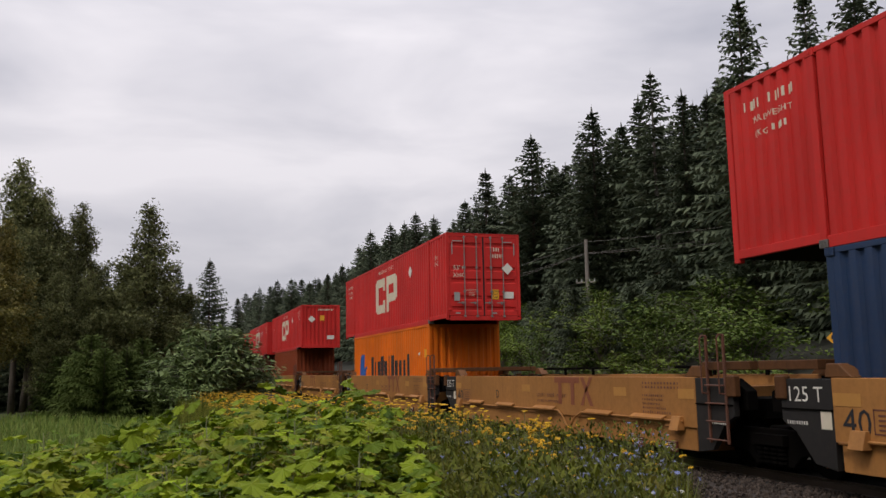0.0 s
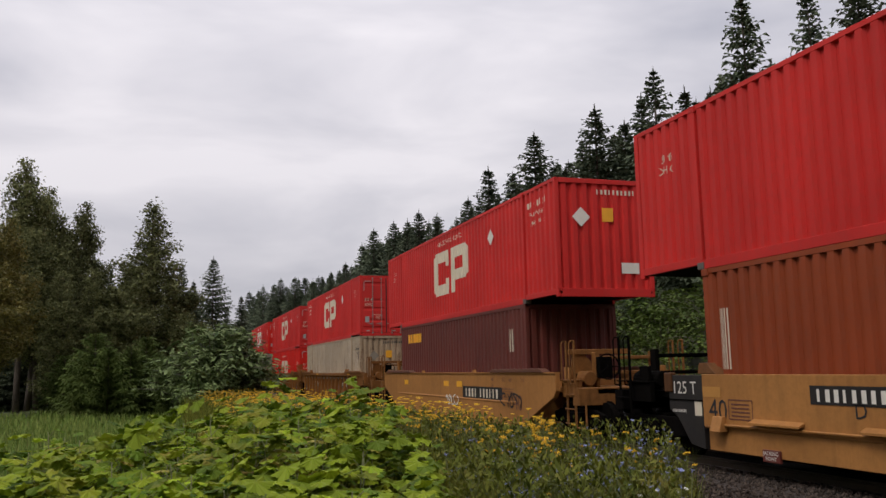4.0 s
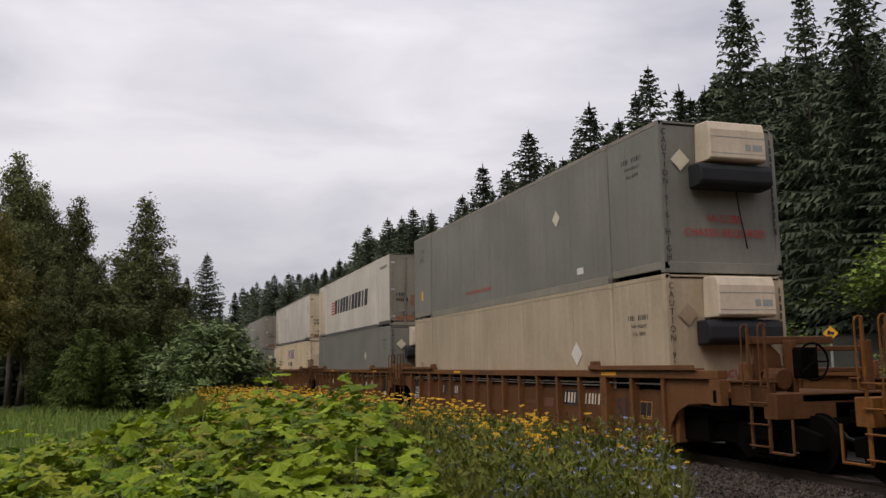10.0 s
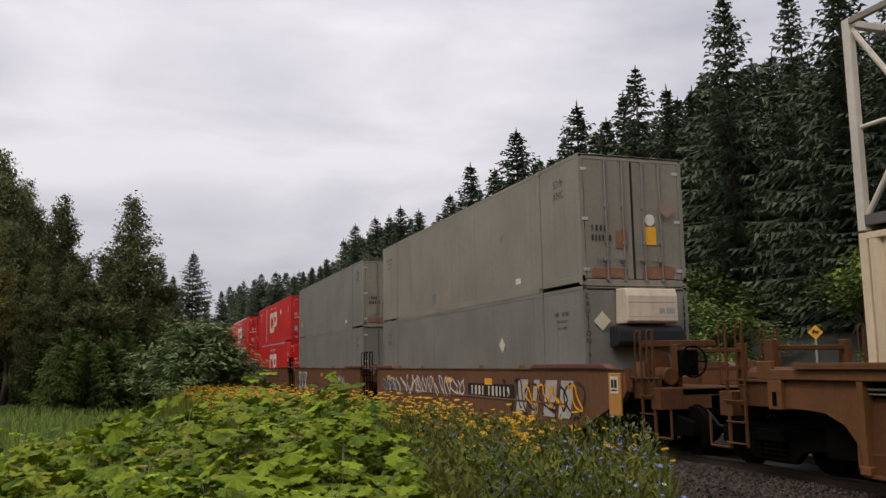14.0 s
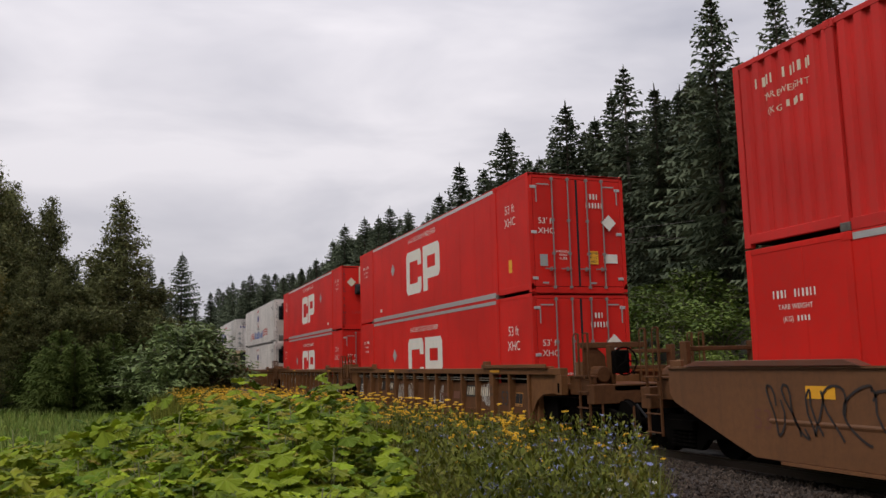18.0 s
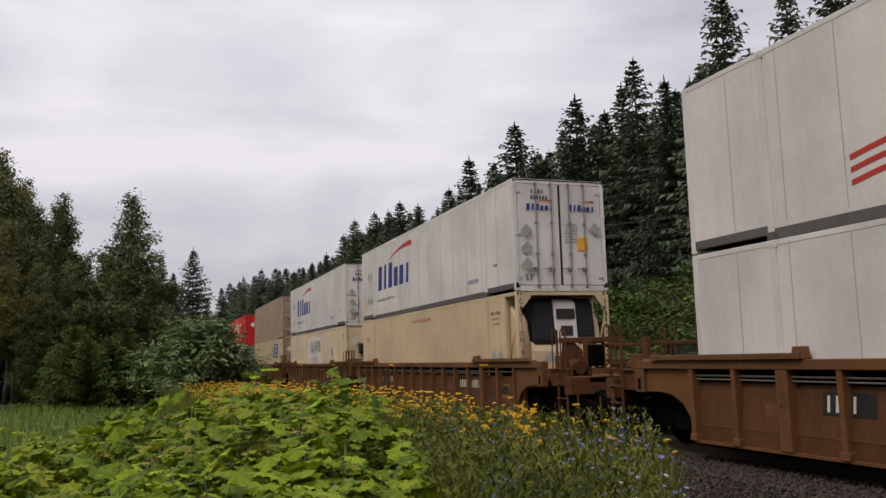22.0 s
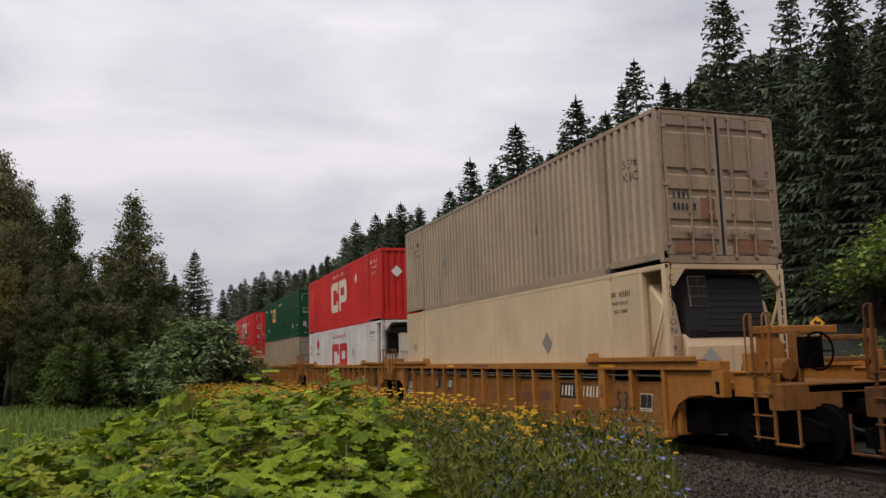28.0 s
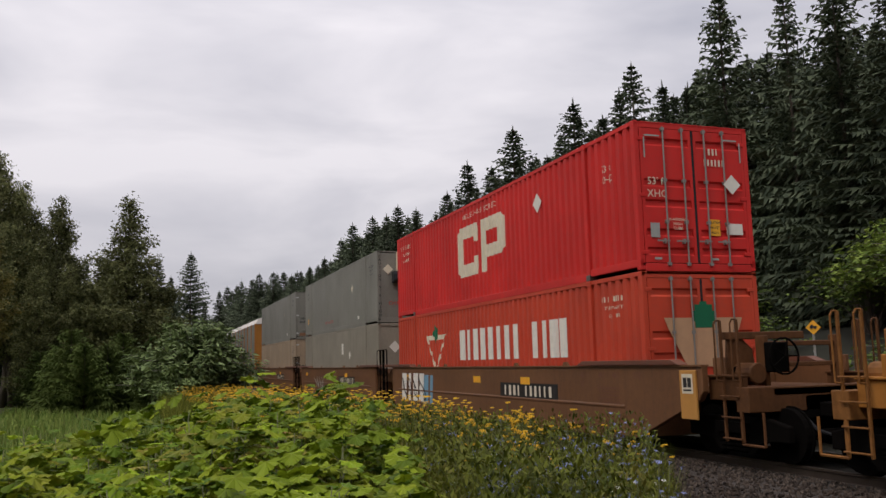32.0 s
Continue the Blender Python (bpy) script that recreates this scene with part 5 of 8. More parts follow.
def ladder(car, y, x, z0, z1, mat, w=0.40, rungs=4, grab=True):
    g = Geo()
    for d in (-w / 2, w / 2):
        g.box(-0.022, 0.022, d - 0.02, d + 0.02, z0, z1)
    lad = put("ladder", shared(("lad", w, z0, z1), lambda: g.mesh("ladder", bevel=0.006)), car, at(x, y, 0), mat, "steel end ladder")
    for i in range(rungs):
        put("rung", shared(("rung", w), lambda: Geo().tube((-0.05, -w / 2 - 0.02, 0), (-0.05, w / 2 + 0.02, 0), 0.014, sides=6).mesh("rung")), lad, at(0, 0, z0 + 0.06 + i * (1.28 - z0) / max(1, rungs - 1)), mat)
    if grab:
        for d in (-w / 2, w / 2):
            put("grab_iron", shared(("grab", z1), lambda: Geo().path([(0, 0, z1 - 0.95), (-0.12, 0, z1 - 0.93), (-0.12, 0, z1 - 0.06), (-0.08, 0, z1), (0, 0, z1)], 0.014).mesh("grab_iron")), lad, at(0, d, 0), mat)


def brake_wheel(car, y, x, z):
    g = Geo()
    n, r = 18, 0.28
    pts = [(r * math.cos(2 * math.pi * i / n), 0, r * math.sin(2 * math.pi * i / n)) for i in range(n + 1)]
    g.path(pts, 0.018)
    for i in range(5):
        w = 2 * math.pi * i / 5
        g.tube((0, -0.03, 0), (r * math.cos(w), 0, r * math.sin(w)), 0.013, sides=5)
    put("brake_wheel", shared("bwheel", lambda: g.mesh("brake_wheel")), car, at(x, y, z), DARKSTEEL, "spoked hand brake wheel")
    put("brake_box", shared("bbox", lambda: Geo().box(-0.16, 0.16, 0.06, 0.3, -0.25, 0.22).mesh("brake_box", bevel=0.02)), car, at(x, y, z), DARKSTEEL)


def car_mark(car, name, polys, mat, y, z, x=-1.506, label="", key=None):
    me = shared(("cm", key), lambda: mark_mesh(polys)) if key else mark_mesh(polys)
    return put(name, me, car, at(x, y, z), mat, label)


def plate_mark(car, name, polys, mat, y, z, label="", key=None):
    """A mark on the leaning plate of a ribbed car; z is its lower edge."""
    me = shared(("cm", key), lambda: mark_mesh(polys)) if key else mark_mesh(polys)
    x = -1.395 + max(0, z - 0.45) * 0.1116 - (0.010 if name in ("lettering", "graffiti") else 0.005)
    return put(name, me, car, at(x, y, z) @ Matrix.Rotation(math.atan(0.1116), 4, "Y"), mat, label)


def scrawl(seed, n, w, h, t):
    """Loose looping spray strokes, w by h."""
    rnd, out = random.Random(seed), []
    for k in range(n):
        cu, cv = (k + 0.5) / n * w - w / 2, h / 2
        a, b, ph, tw = w / n * rnd.uniform(0.35, 0.6), h * rnd.uniform(0.3, 0.5), rnd.uniform(0, 6), rnd.uniform(0.6, 1.9)
        pts = [(cu + a * math.sin(ph + s * 0.42) + a * 0.3 * math.sin(s * tw), cv + b * math.cos(ph * 1.3 + s * 0.42 * tw)) for s in range(14)]
        for p, q in zip(pts, pts[1:]):
            du, dv = q[0] - p[0], q[1] - p[1]
            l = math.hypot(du, dv) or 1
            nu, nv = -dv / l * t / 2, du / l * t / 2
            out.append([(p[0] + nu, p[1] + nv), (p[0] - nu, p[1] - nv), (q[0] - nu, q[1] - nv), (q[0] + nu, q[1] + nv)])
    return out


def grime_shade(mat):
    """A car paint's darker copy: dirt, with shade put into its colour."""
    return {CARYEL: YELGRIME_SHADE, CAROCH: OCHGRIME_SHADE, CARBROWN: BRNGRIME_SHADE, TAN: YELGRIME_SHADE, CARGRAF: BRNGRIME_SHADE, CARDARK: BRNGRIME_SHADE}.get(mat, mat)


def end_gear(car, sgn, mat, y_box, y_end, wheel):
    """The deck, cushion unit and coupler beyond a well, at the end sgn (-1 near, 1 far); y_box: where the well stops, y_end: the coupler's face."""
    q = lambda g, n, b=0.01: g.mesh(n, bevel=b)
    yy = lambda a, b: sorted((sgn * a, sgn * b))
    a, b = yy(y_box, y_end - 0.75)
    put("end_deck", q(Geo().box(-0.95, 0.95, a, b, 1.02, 1.14), "end_deck"), car, at(0, 0, 0), grime_shade(mat))
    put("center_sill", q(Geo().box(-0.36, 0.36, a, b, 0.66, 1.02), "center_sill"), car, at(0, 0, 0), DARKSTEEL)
    c, d = yy(y_end - 1.05, y_end - 0.75)
    lo, hi = yy(y_box + 1.5, y_end - 1.05)
    for x in (-1.22, 1.22):
        put("end_side_beam", q(Geo().box(-0.05, 0.05, lo, hi, 0.94, 1.30).box(-0.09, 0.09, lo, hi, 1.30, 1.34), "end_side_beam"), car, at(x, 0, 0), mat if mat is CARYEL else grime_shade(mat))
        put("end_bracket", q(Geo().box(-0.04, 0.04, sgn * (y_end - 1.62) - 0.16, sgn * (y_end - 1.62) + 0.16, 1.34, 1.62), "end_bracket"), car, at(x, 0, 0), mat)
    put("air_tank", Geo().tube((-0.98, (lo + hi) / 2 - 0.45, 1.36), (-0.98, (lo + hi) / 2 + 0.45, 1.36), 0.17, sides=14).mesh("air_tank", bevel=0.02), car, at(0, 0, 0), grime_shade(mat), "grimy air tank")
    put("end_beam", q(Geo().box(-1.42, 1.42, c, d, 0.78, 1.16), "end_beam"), car, at(0, 0, 0), grime_shade(mat))
    e, f = yy(y_end - 0.75, y_end)
    put("coupler", q(Geo().box(-0.11, 0.11, e, f, 0.68, 0.90).box(-0.2, 0.2, *yy(y_end - 0.28, y_end), 0.64, 0.94), "coupler", 0.02), car, at(0, 0, 0), DARKSTEEL, "grimy knuckle coupler")
    put("air_hose", Geo().path([(-0.45, sgn * (y_end - 0.75), 0.75), (-0.4, sgn * (y_end - 0.5), 0.5), (-0.2, sgn * (y_end - 0.15), 0.38)], 0.025).mesh("air_hose"), car, at(0, 0, 0), RUBBER)
    for x in (-1.34, 1.34):
        put("end_stanchion", q(Geo().box(-0.05, 0.05, *yy(y_end - 1.3, y_end - 1.1), 1.16, 1.95), "end_stanchion"), car, at(x * 0.55, 0, 0), grime_shade(mat))
    put("crossover_rail", q(Geo().box(-0.78, 0.78, *yy(y_end - 1.24, y_end - 1.16), 1.78, 1.86).box(-0.78, 0.78, *yy(y_end - 1.24, y_end - 1.16), 1.45, 1.52), "crossover_rail"), car, at(0, 0, 0), grime_shade(mat))
    for x in (-1.40, 1.40):
        ladder(car, sgn * (y_end - 1.15), x, 0.32, 2.20, grime_shade(mat))
        put("sill_step", shared("sstep", lambda: Geo().path([(0, -0.25, 0.8), (0, -0.25, 0.30), (0, 0.25, 0.30), (0, 0.25, 0.8)], 0.022).mesh("sill_step")), car, at(x, sgn * (y_end - 0.72), 0), grime_shade(mat))
    if wheel:
        front = put("brake_bracket", Geo().prism([(-1.26, 1.16), (-0.66, 1.16), (-0.72, 1.74), (-0.92, 1.92), (-1.20, 1.92)], *yy(y_end - 1.50, y_end - 1.44), 1).mesh("brake_bracket", bevel=0.008), car, None, mat if mat is CARYEL else grime_shade(mat), "plate bracket of the hand brake")
        put("bracket_beam", Geo().box(-1.28, 0.30, *yy(y_end - 1.52, y_end - 1.40), 1.90, 2.02).mesh("bracket_beam", bevel=0.01), front, None, mat if mat is CARYEL else grime_shade(mat))
        for x in (-1.12, -0.84):
            put("hole", shared("brhole", lambda: Geo().tube((0, -0.005, 0), (0, 0.005, 0), 0.055, sides=12).mesh("hole")), front, at(x, sgn * (y_end - 1.44) - 0.0 if sgn > 0 else -(y_end - 1.44) - 0.062, 1.42), DARKSTEEL)
        brake_wheel(car, sgn * (y_end - 1.0) - 0.15, -0.62, 1.62)


def joint_gear(car, sgn, mat, y_box, y_mid, own_truck):
    """The narrow deck between two hinged units, over the truck that they share."""
    yy = sorted((sgn * y_box, sgn * (y_mid - 0.35)))
    put("end_deck", Geo().box(-0.85, 0.85, *yy, 0.80, 1.12).mesh("end_deck", bevel=0.01), car, at(0, 0, 0), grime_shade(mat))
    put("articulated_joint", Geo().box(-0.3, 0.3, *sorted((sgn * (y_mid - 0.5), sgn * (y_mid - 0.02))), 0.62, 0.92).mesh("joint", bevel=0.02), car, at(0, 0, 0), DARKSTEEL)
    for x in (-1.2, 1.2):
        put("side_bearing_arm", Geo().prism([(sgn * y_box, 0.95), (sgn * (y_mid - 0.25), 0.95), (sgn * (y_mid - 0.25), 1.25), (sgn * (y_mid - 0.6), 1.45), (sgn * y_box, 1.45)], -0.1, 0.1, 0).mesh("arm", bevel=0.012), car, at(x, 0, 0), grime_shade(mat))
    if own_truck:
        truck(car, sgn * y_mid)


def start_car(label, yc):
    car = empty("well_car", at(TRACK, yc, 0), label, "well car", "well cars of the train")
    MOVERS.append((car, yc, TRACK, 0.0))
    return car


def well_floor(car, half, mat):
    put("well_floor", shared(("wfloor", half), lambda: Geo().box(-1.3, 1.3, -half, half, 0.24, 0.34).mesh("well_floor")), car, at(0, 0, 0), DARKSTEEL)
    for s in (-1, 1):
        put("bulkhead", shared("bulk", lambda: Geo().box(-1.35, 1.35, -0.05, 0.05, 0.24, 1.30).mesh("bulkhead", bevel=0.01)), car, at(0, s * (half + 0.06), 0), mat)


def ribbed_car(yc, mat, near, far, label, marks=(), wheel=True):
    car = start_car(label, yc)
    hb = 8.22
    well_floor(car, hb, mat)
    for s in (-1, 1):
        m = at(0, 0, 0) if s < 0 else Matrix.Diagonal((-1, 1, 1, 1))
        put("top_chord", shared("chord", lambda: Geo().box(-1.50, -1.31, -9.72, 9.72, 1.355, 1.50).mesh("top_chord", bevel=0.008)), car, m, mat)
        # darker paint than the ribs: dirt and the chord's shade in one colour
        put("side_plate", shared("splate", lambda: Geo().prism([(-1.318, 1.14), (-1.305, 1.14), (-1.34, 0.20), (-1.395, 0.20), (-1.395, 0.45)], -8.22, 8.22, 1).mesh("side_plate")), car, m, grime_shade(mat), "dirty side plate, shade put into its darker paint")
        # near-black strip paints in the shade that falls under the chord
        put("upper_web", shared("uweb", lambda: Geo().box(-1.312, -1.30, -8.22, 8.22, 1.12, 1.358).mesh("upper_web")), car, m, DARKSTEEL, "recessed web, near-black for the shade under the chord")
        put("bottom_flange", shared("bflange", lambda: Geo().box(-1.46, -1.34, -8.15, 8.15, 0.16, 0.20).mesh("bottom_flange")), car, m, mat)
        put("air_line", shared("airline", lambda: Geo().tube((-1.40, -8.9, 1.25), (-1.40, 8.9, 1.25), 0.015, sides=6).tube((-1.385, -5.6, 1.19), (-1.385, 8.2, 1.19), 0.012, sides=6).mesh("air_line")), car, m, GREYB, "thin air line under the chord")
        put("weld_seam", shared("wseam", lambda: Geo().box(-1.402, -1.390, -8.1, 8.1, 0.44, 0.455).mesh("weld_seam")), car, m, mat)
        rib = shared("rib", lambda: Geo().prism([(-1.490, 1.355), (-1.305, 1.355), (-1.36, 0.20), (-1.482, 0.20)], -0.048, 0.048, 1).prism([(-1.492, 0.30), (-1.36, 0.30), (-1.36, 0.19), (-1.500, 0.19)], -0.085, 0.085, 1).mesh("rib", bevel=0.008))
        for i in range(16 if s < 0 else 0):
            wide = i in (2, 13)
            ob = put("rib", shared("ribwide", lambda: Geo().prism([(-1.492, 1.355), (-1.305, 1.355), (-1.36, 0.20), (-1.486, 0.20)], -0.12, 0.12, 1).mesh("rib", bevel=0.008)) if wide else rib, car, at(0, -8.08 + i * 1.077, 0) @ m, mat)
        for e in (-1, 1):
            put("arch_plate", shared(("arch", e), lambda: Geo().prism([(e * 8.1, 0.2), (e * 8.22, 0.55), (e * 8.42, 0.78), (e * 8.75, 0.92), (e * 9.1, 0.95), (e * 9.72, 0.95), (e * 9.72, 1.355), (e * 8.1, 1.355)], -1.425, -1.385, 0).mesh("arch_plate")), car, m, mat)
            post = put("end_post", shared("epost", lambda: Geo().box(-1.50, -1.34, -0.14, 0.14, 0.93, 1.355).mesh("end_post", bevel=0.01)), car, at(0, e * 9.62, 0) @ m, mat)
            if s > 0:
                continue
            put("pull_hole", shared("phole", lambda: Geo().box(-1.503, -1.49, -0.045, 0.045, 0.98, 1.18).mesh("pull_hole")), post, None, DARKSTEEL)
            put("guide_plate", shared("gplate", lambda: Geo().box(-1.56, -1.33, -1.85, 1.85, 1.505, 1.535).box(-1.56, -1.53, -1.85, 1.85, 1.535, 1.59).mesh("guide_plate", bevel=0.005)), car, at(0, e * 7.30, 0) @ m, mat)
            put("lock_stand", shared("lstand", lambda: Geo().prism([(-0.12, 1.5), (0.12, 1.5), (0.07, 1.68), (-0.09, 1.68)], -1.52, -1.36, 0).mesh("lock_stand", bevel=0.01)), car, at(0, e * 5.55, 0) @ m, mat)
    for sgn, how in ((-1, near), (1, far)):
        # black filler added so the wheel arch looks as dark as deep shade
        put("underframe_box", shared(("ufb", sgn), lambda: Geo().box(-1.22, 1.22, *sorted((sgn * 8.32, sgn * 9.0)), 0.30, 0.86).box(-1.1, 1.1, *sorted((sgn * 9.0, sgn * 9.6)), 0.66, 0.86).mesh("underframe_box", bevel=0.01)), car, None, DARKSTEEL, "black filler box that stands in for shade in the wheel arch")
        if how == "end":
            end_gear(car, sgn, mat, hb, 11.73, wheel and sgn < 0)
            truck(car, sgn * 10.2)
        else:
            joint_gear(car, sgn, mat, hb, 9.81, sgn < 0)
            for x in (-1.36, 1.36):
                put("chord_cap", shared("ccap", lambda: Geo().box(-0.15, 0.15, -0.42, 0.42, 1.50, 1.70).mesh("chord_cap", bevel=0.015)), car, at(x, sgn * 9.28, 0), mat)
            for x in (-1.47,):
                ladder(car, sgn * 9.2, -1.50, 0.50, 2.05, grime_shade(mat), 0.42)
    plate_mark(car, "lettering", letters("53", 0.36), INKK, -6.48, 0.60, "stencilled 53", "n53")
    plate_mark(car, "notice", [rect(-0.20, 0, 0.20, 0.32)], INKC if mat is CARYEL else FADED, -7.32, 0.60, "boxed notice with a pale border", "nbox")
    plate_mark(car, "lettering", [rect(-0.185, 0.06, 0.02, 0.305), rect(0.035, 0.06, 0.185, 0.305), rect(-0.17, 0.02, 0.17, 0.035)], BLACKP, -7.32, 0.60, "dark fields of the notice", "nboxd")
    car_mark(car, "lettering", moved(letters("20", 0.11), 0, 0.15) + letters("40", 0.11), INKK, -5.93, 0.80, -1.492, "stencilled 20 40", "n2040")
    plate_mark(car, "panel", [rect(-0.46, -0.04, 0.46, 0.28)], BLACKP, -4.3, 0.78, "dark reporting mark panel", "carnop")
    plate_mark(car, "lettering", bars(4, 0.60, 0.22), INKC, -4.3 + 0.10, 0.79, "reporting mark as bars", "carno")
    plate_mark(car, "lettering", bars(6, 0.84, 0.22), INKC, -5.30, 0.79, "car number as bars", "carno2")
    plate_mark(car, "panel", [rect(-0.46, -0.04, 0.46, 0.28)], BLACKP, 4.85, 0.78, "dark reporting mark panel", "carnop2")
    plate_mark(car, "lettering", bars(4, 0.60, 0.22), INKC, 4.95, 0.79, "reporting mark as bars", "carno")
    plate_mark(car, "lettering", bars(6, 0.84, 0.22), INKC, 3.77, 0.79, "car number as bars", "carno2")
    plate_mark(car, "panel", [rect(-0.46, -0.04, 0.46, 0.28)], BLACKP, 3.77, 0.78, "dark reporting mark panel", "carnop2")
    car_mark(car, "lettering", moved(letters("20", 0.11), 0, 0.15) + letters("40", 0.11), INKK, 5.92, 0.80, -1.492, "stencilled 20 40", "n2040")
    car_mark(car, "lettering", bars(10, 1.1, 0.06), INKK, 0.6, 1.40, -1.503, "small reporting mark as bars", "carno_s")
    plate_mark(car, "lettering", bars(7, 0.7, 0.09, seed=5) + moved(bars(8, 0.75, 0.09, seed=6), 0, -0.16), INKBR, -2.15, 0.70, "stencilled load data as bars", "load1")
    for y, mt in ((3.4, CARBROWN), (-3.2, CARDARK), (6.1, CARBROWN)):
        plate_mark(car, "patch", [rect(-0.24, 0, 0.24, 0.2)], mt, y + 0.1, 0.66, "repainted patch", "cpatch")
    for y in (-6.2, 3.0):
        car_mark(car, "reflector", [rect(-0.3, 0, 0.3, 0.06)], INKY, y, 1.40, -1.503, "yellow reflector strip", "cref")
    for e, how in ((-1, near), (1, far)):
        if how != "joint":
            continue
        plate_mark(car, "panel", [rect(-0.47, 0, 0.47, 0.82)], BLACKP, e * 7.54, 0.46, "black number panel", "bpan")
        if e > 0:
            plate_mark(car, "lettering", letters("125T", 0.24), INKW, 7.54, 0.68, "white 125T", "n125t")
        plate_mark(car, "lettering", moved(letters("53" if e > 0 else "48", 0.11), -0.3, 0) + moved(letters("4" if e > 0 else "5", 0.11), 0.3, 0), INKW, e * 7.54, 1.10, "white position numbers", ("pn", e))
        plate_mark(car, "emblem", disc(0.075, 14, 0.045), INKG, e * 7.54, 1.06, "small grey ring", "pring")
        plate_mark(car, "lettering", bars(14, 0.7, 0.05) + moved(bars(14, 0.7, 0.05, seed=8), 0, -0.08), INKW, e * 7.54, 0.58, "small print as bars", "pan_s")
    for mk in marks:
        mk(car)
    return car


def smooth_car(yc, mat, near, far, label, marks=(), half_well=8.22, wheel=True, num="", ink=INKBR, pan_y=-3.24):
    """A car with flat welded side plates, cut away towards its ends."""
    car = start_car(label, yc)
    well_floor(car, half_well, mat)
    e0 = half_well + 0.25
    ext = lambda how: e0 + (1.5 if how == "end" else -0.15)
    for s in (-1, 1):
        m = at(0, 0, 0) if s < 0 else Matrix.Diagonal((-1, 1, 1, 1))
        a, b = -ext(near), ext(far)
        lo = [(a, 1.48), (a, 1.08), (a + 0.12, 0.93), (-e0 + 0.15, 0.34), (-e0 + 0.55, 0.20)] if near == "end" else [(a, 1.48), (a, 0.45), (a + 0.3, 0.20)]
        hi = [(e0 - 0.55, 0.20), (e0 - 0.15, 0.34), (b - 0.12, 0.93), (b, 1.08), (b, 1.48)] if far == "end" else [(b - 0.3, 0.20), (b, 0.45), (b, 1.48)]
        prof = lo + hi
        plate = Geo().prism(prof, -1.50, -1.38, 0)
        put("side_plate", plate.mesh("side_plate", bevel=0.01), car, m, mat)
        put("top_flange", Geo().box(-1.53, -1.36, a, b, 1.48, 1.51).mesh("top_flange"), car, m, mat)
        put("bottom_flange", Geo().box(-1.53, -1.40, -e0 + 1.1, e0 - 1.1, 0.155, 0.20).mesh("bottom_flange"), car, m, mat)
        for e in (-1, 1):
            put("guide_plate", shared("gplate2", lambda: Geo().prism([(-1.8, 1.515), (1.8, 1.515), (1.55, 1.60), (-1.55, 1.60)], -1.56, -1.35, 0).mesh("guide_plate", bevel=0.005)), car, at(0, e * (half_well - 0.6), 0) @ m, CARDARK)
        for y in (-5.2, -2.6, 2.6, 5.2):
            put("lift_lug", shared("lug", lambda: Geo().prism([(-0.12, 1.51), (0.12, 1.51), (0.05, 1.59), (-0.05, 1.59)], -1.50, -1.44, 0).mesh("lift_lug")), car, at(0, y, 0) @ m, mat)
    for sgn, how in ((-1, near), (1, far)):
        if how == "end":
            end_gear(car, sgn, mat, half_well + 0.1, half_well + 3.5, wheel and sgn < 0)
            truck(car, sgn * (half_well + 1.95))
        else:
            joint_gear(car, sgn, mat, half_well + 0.1, 9.8, sgn < 0)
            ladder(car, sgn * (half_well + 1.05), -1.50, 0.35, 2.15, DARKSTEEL, 0.40)
    if near == "end" and mat is CARGRAF:
        board = put("notice_board", shared("nboard", lambda: Geo().box(-1.545, -1.50, -0.22, 0.22, 0.62, 1.42).mesh("notice_board", bevel=0.01)), car, at(0, -ext(near) + 0.35, 0), FADED, "tan framed notice board")
        put("lettering", shared("nboardt", lambda: mark_mesh([rect(-0.15, 0.34, 0.15, 0.66)])), board, at(-1.547, 0, 0.70), INKC, "pale notice field")
        put("lettering", shared("nboardk", lambda: mark_mesh([rect(-0.11, 0.44, -0.01, 0.60), rect(0.01, 0.44, 0.11, 0.60), rect(-0.11, 0.38, 0.11, 0.41)])), board, at(-1.550, 0, 0.70), BLACKP, "dark notice fields")
    y0 = -half_well
    if num:
        car_mark(car, "lettering", letters(num, 0.42), ink, y0 + 0.5, 0.55, label="painted " + num, key=("num", num))
    for y, text in ((y0 + 0.22, "53"), (y0 + 1.0, "48"), (y0 + 1.5, "45"), (y0 + 2.26, "40")):
        car_mark(car, "lettering", letters(text, 0.11) + [rect(0.12, -0.02, 0.135, 0.13)] + (moved(letters("20", 0.11), 0, -0.17) if text == "40" else []), ink, y, 1.27, label="stencilled position " + text, key=("pm", text))
    for y in (y0 + 5.07, -0.04, -y0 - 1.65):
        car_mark(car, "reflector", [rect(-0.26, 0, 0.26, 0.17)], INKY, y, 1.08, label="yellow reflector patch", key="sref")
    car_mark(car, "lettering", [q for i in range(5) for q in moved(bars(12, 0.9 - 0.1 * (i % 3), 0.035, seed=i), 0, -i * 0.07)], ink, y0 + 1.2, 1.06, label="stencilled notes as bars", key="snotes")
    car_mark(car, "panel", [rect(-1.6, 0, 1.6, 0.36)], BLACKP, pan_y, 0.75, -1.504, "black number panel", "npan")
    car_mark(car, "lettering", moved(bars(4, 1.05, 0.24), -0.85, 0) + moved(bars(6, 1.5, 0.24, seed=8), 0.6, 0), INKC, pan_y, 0.81, -1.508, "reporting mark as pale bars", "carno_w")
    for s in (-1, 1):
        put("side_crease", Geo().prism([(-1.50, 0.78), (-1.514, 0.755), (-1.514, 0.735), (-1.50, 0.70)], -e0 + 0.9, e0 - 0.9, 1).mesh("side_crease"), car, at(0, 0, 0) if s < 0 else Matrix.Diagonal((-1, 1, 1, 1)), mat)
    for mk in marks:
        mk(car)
    return car


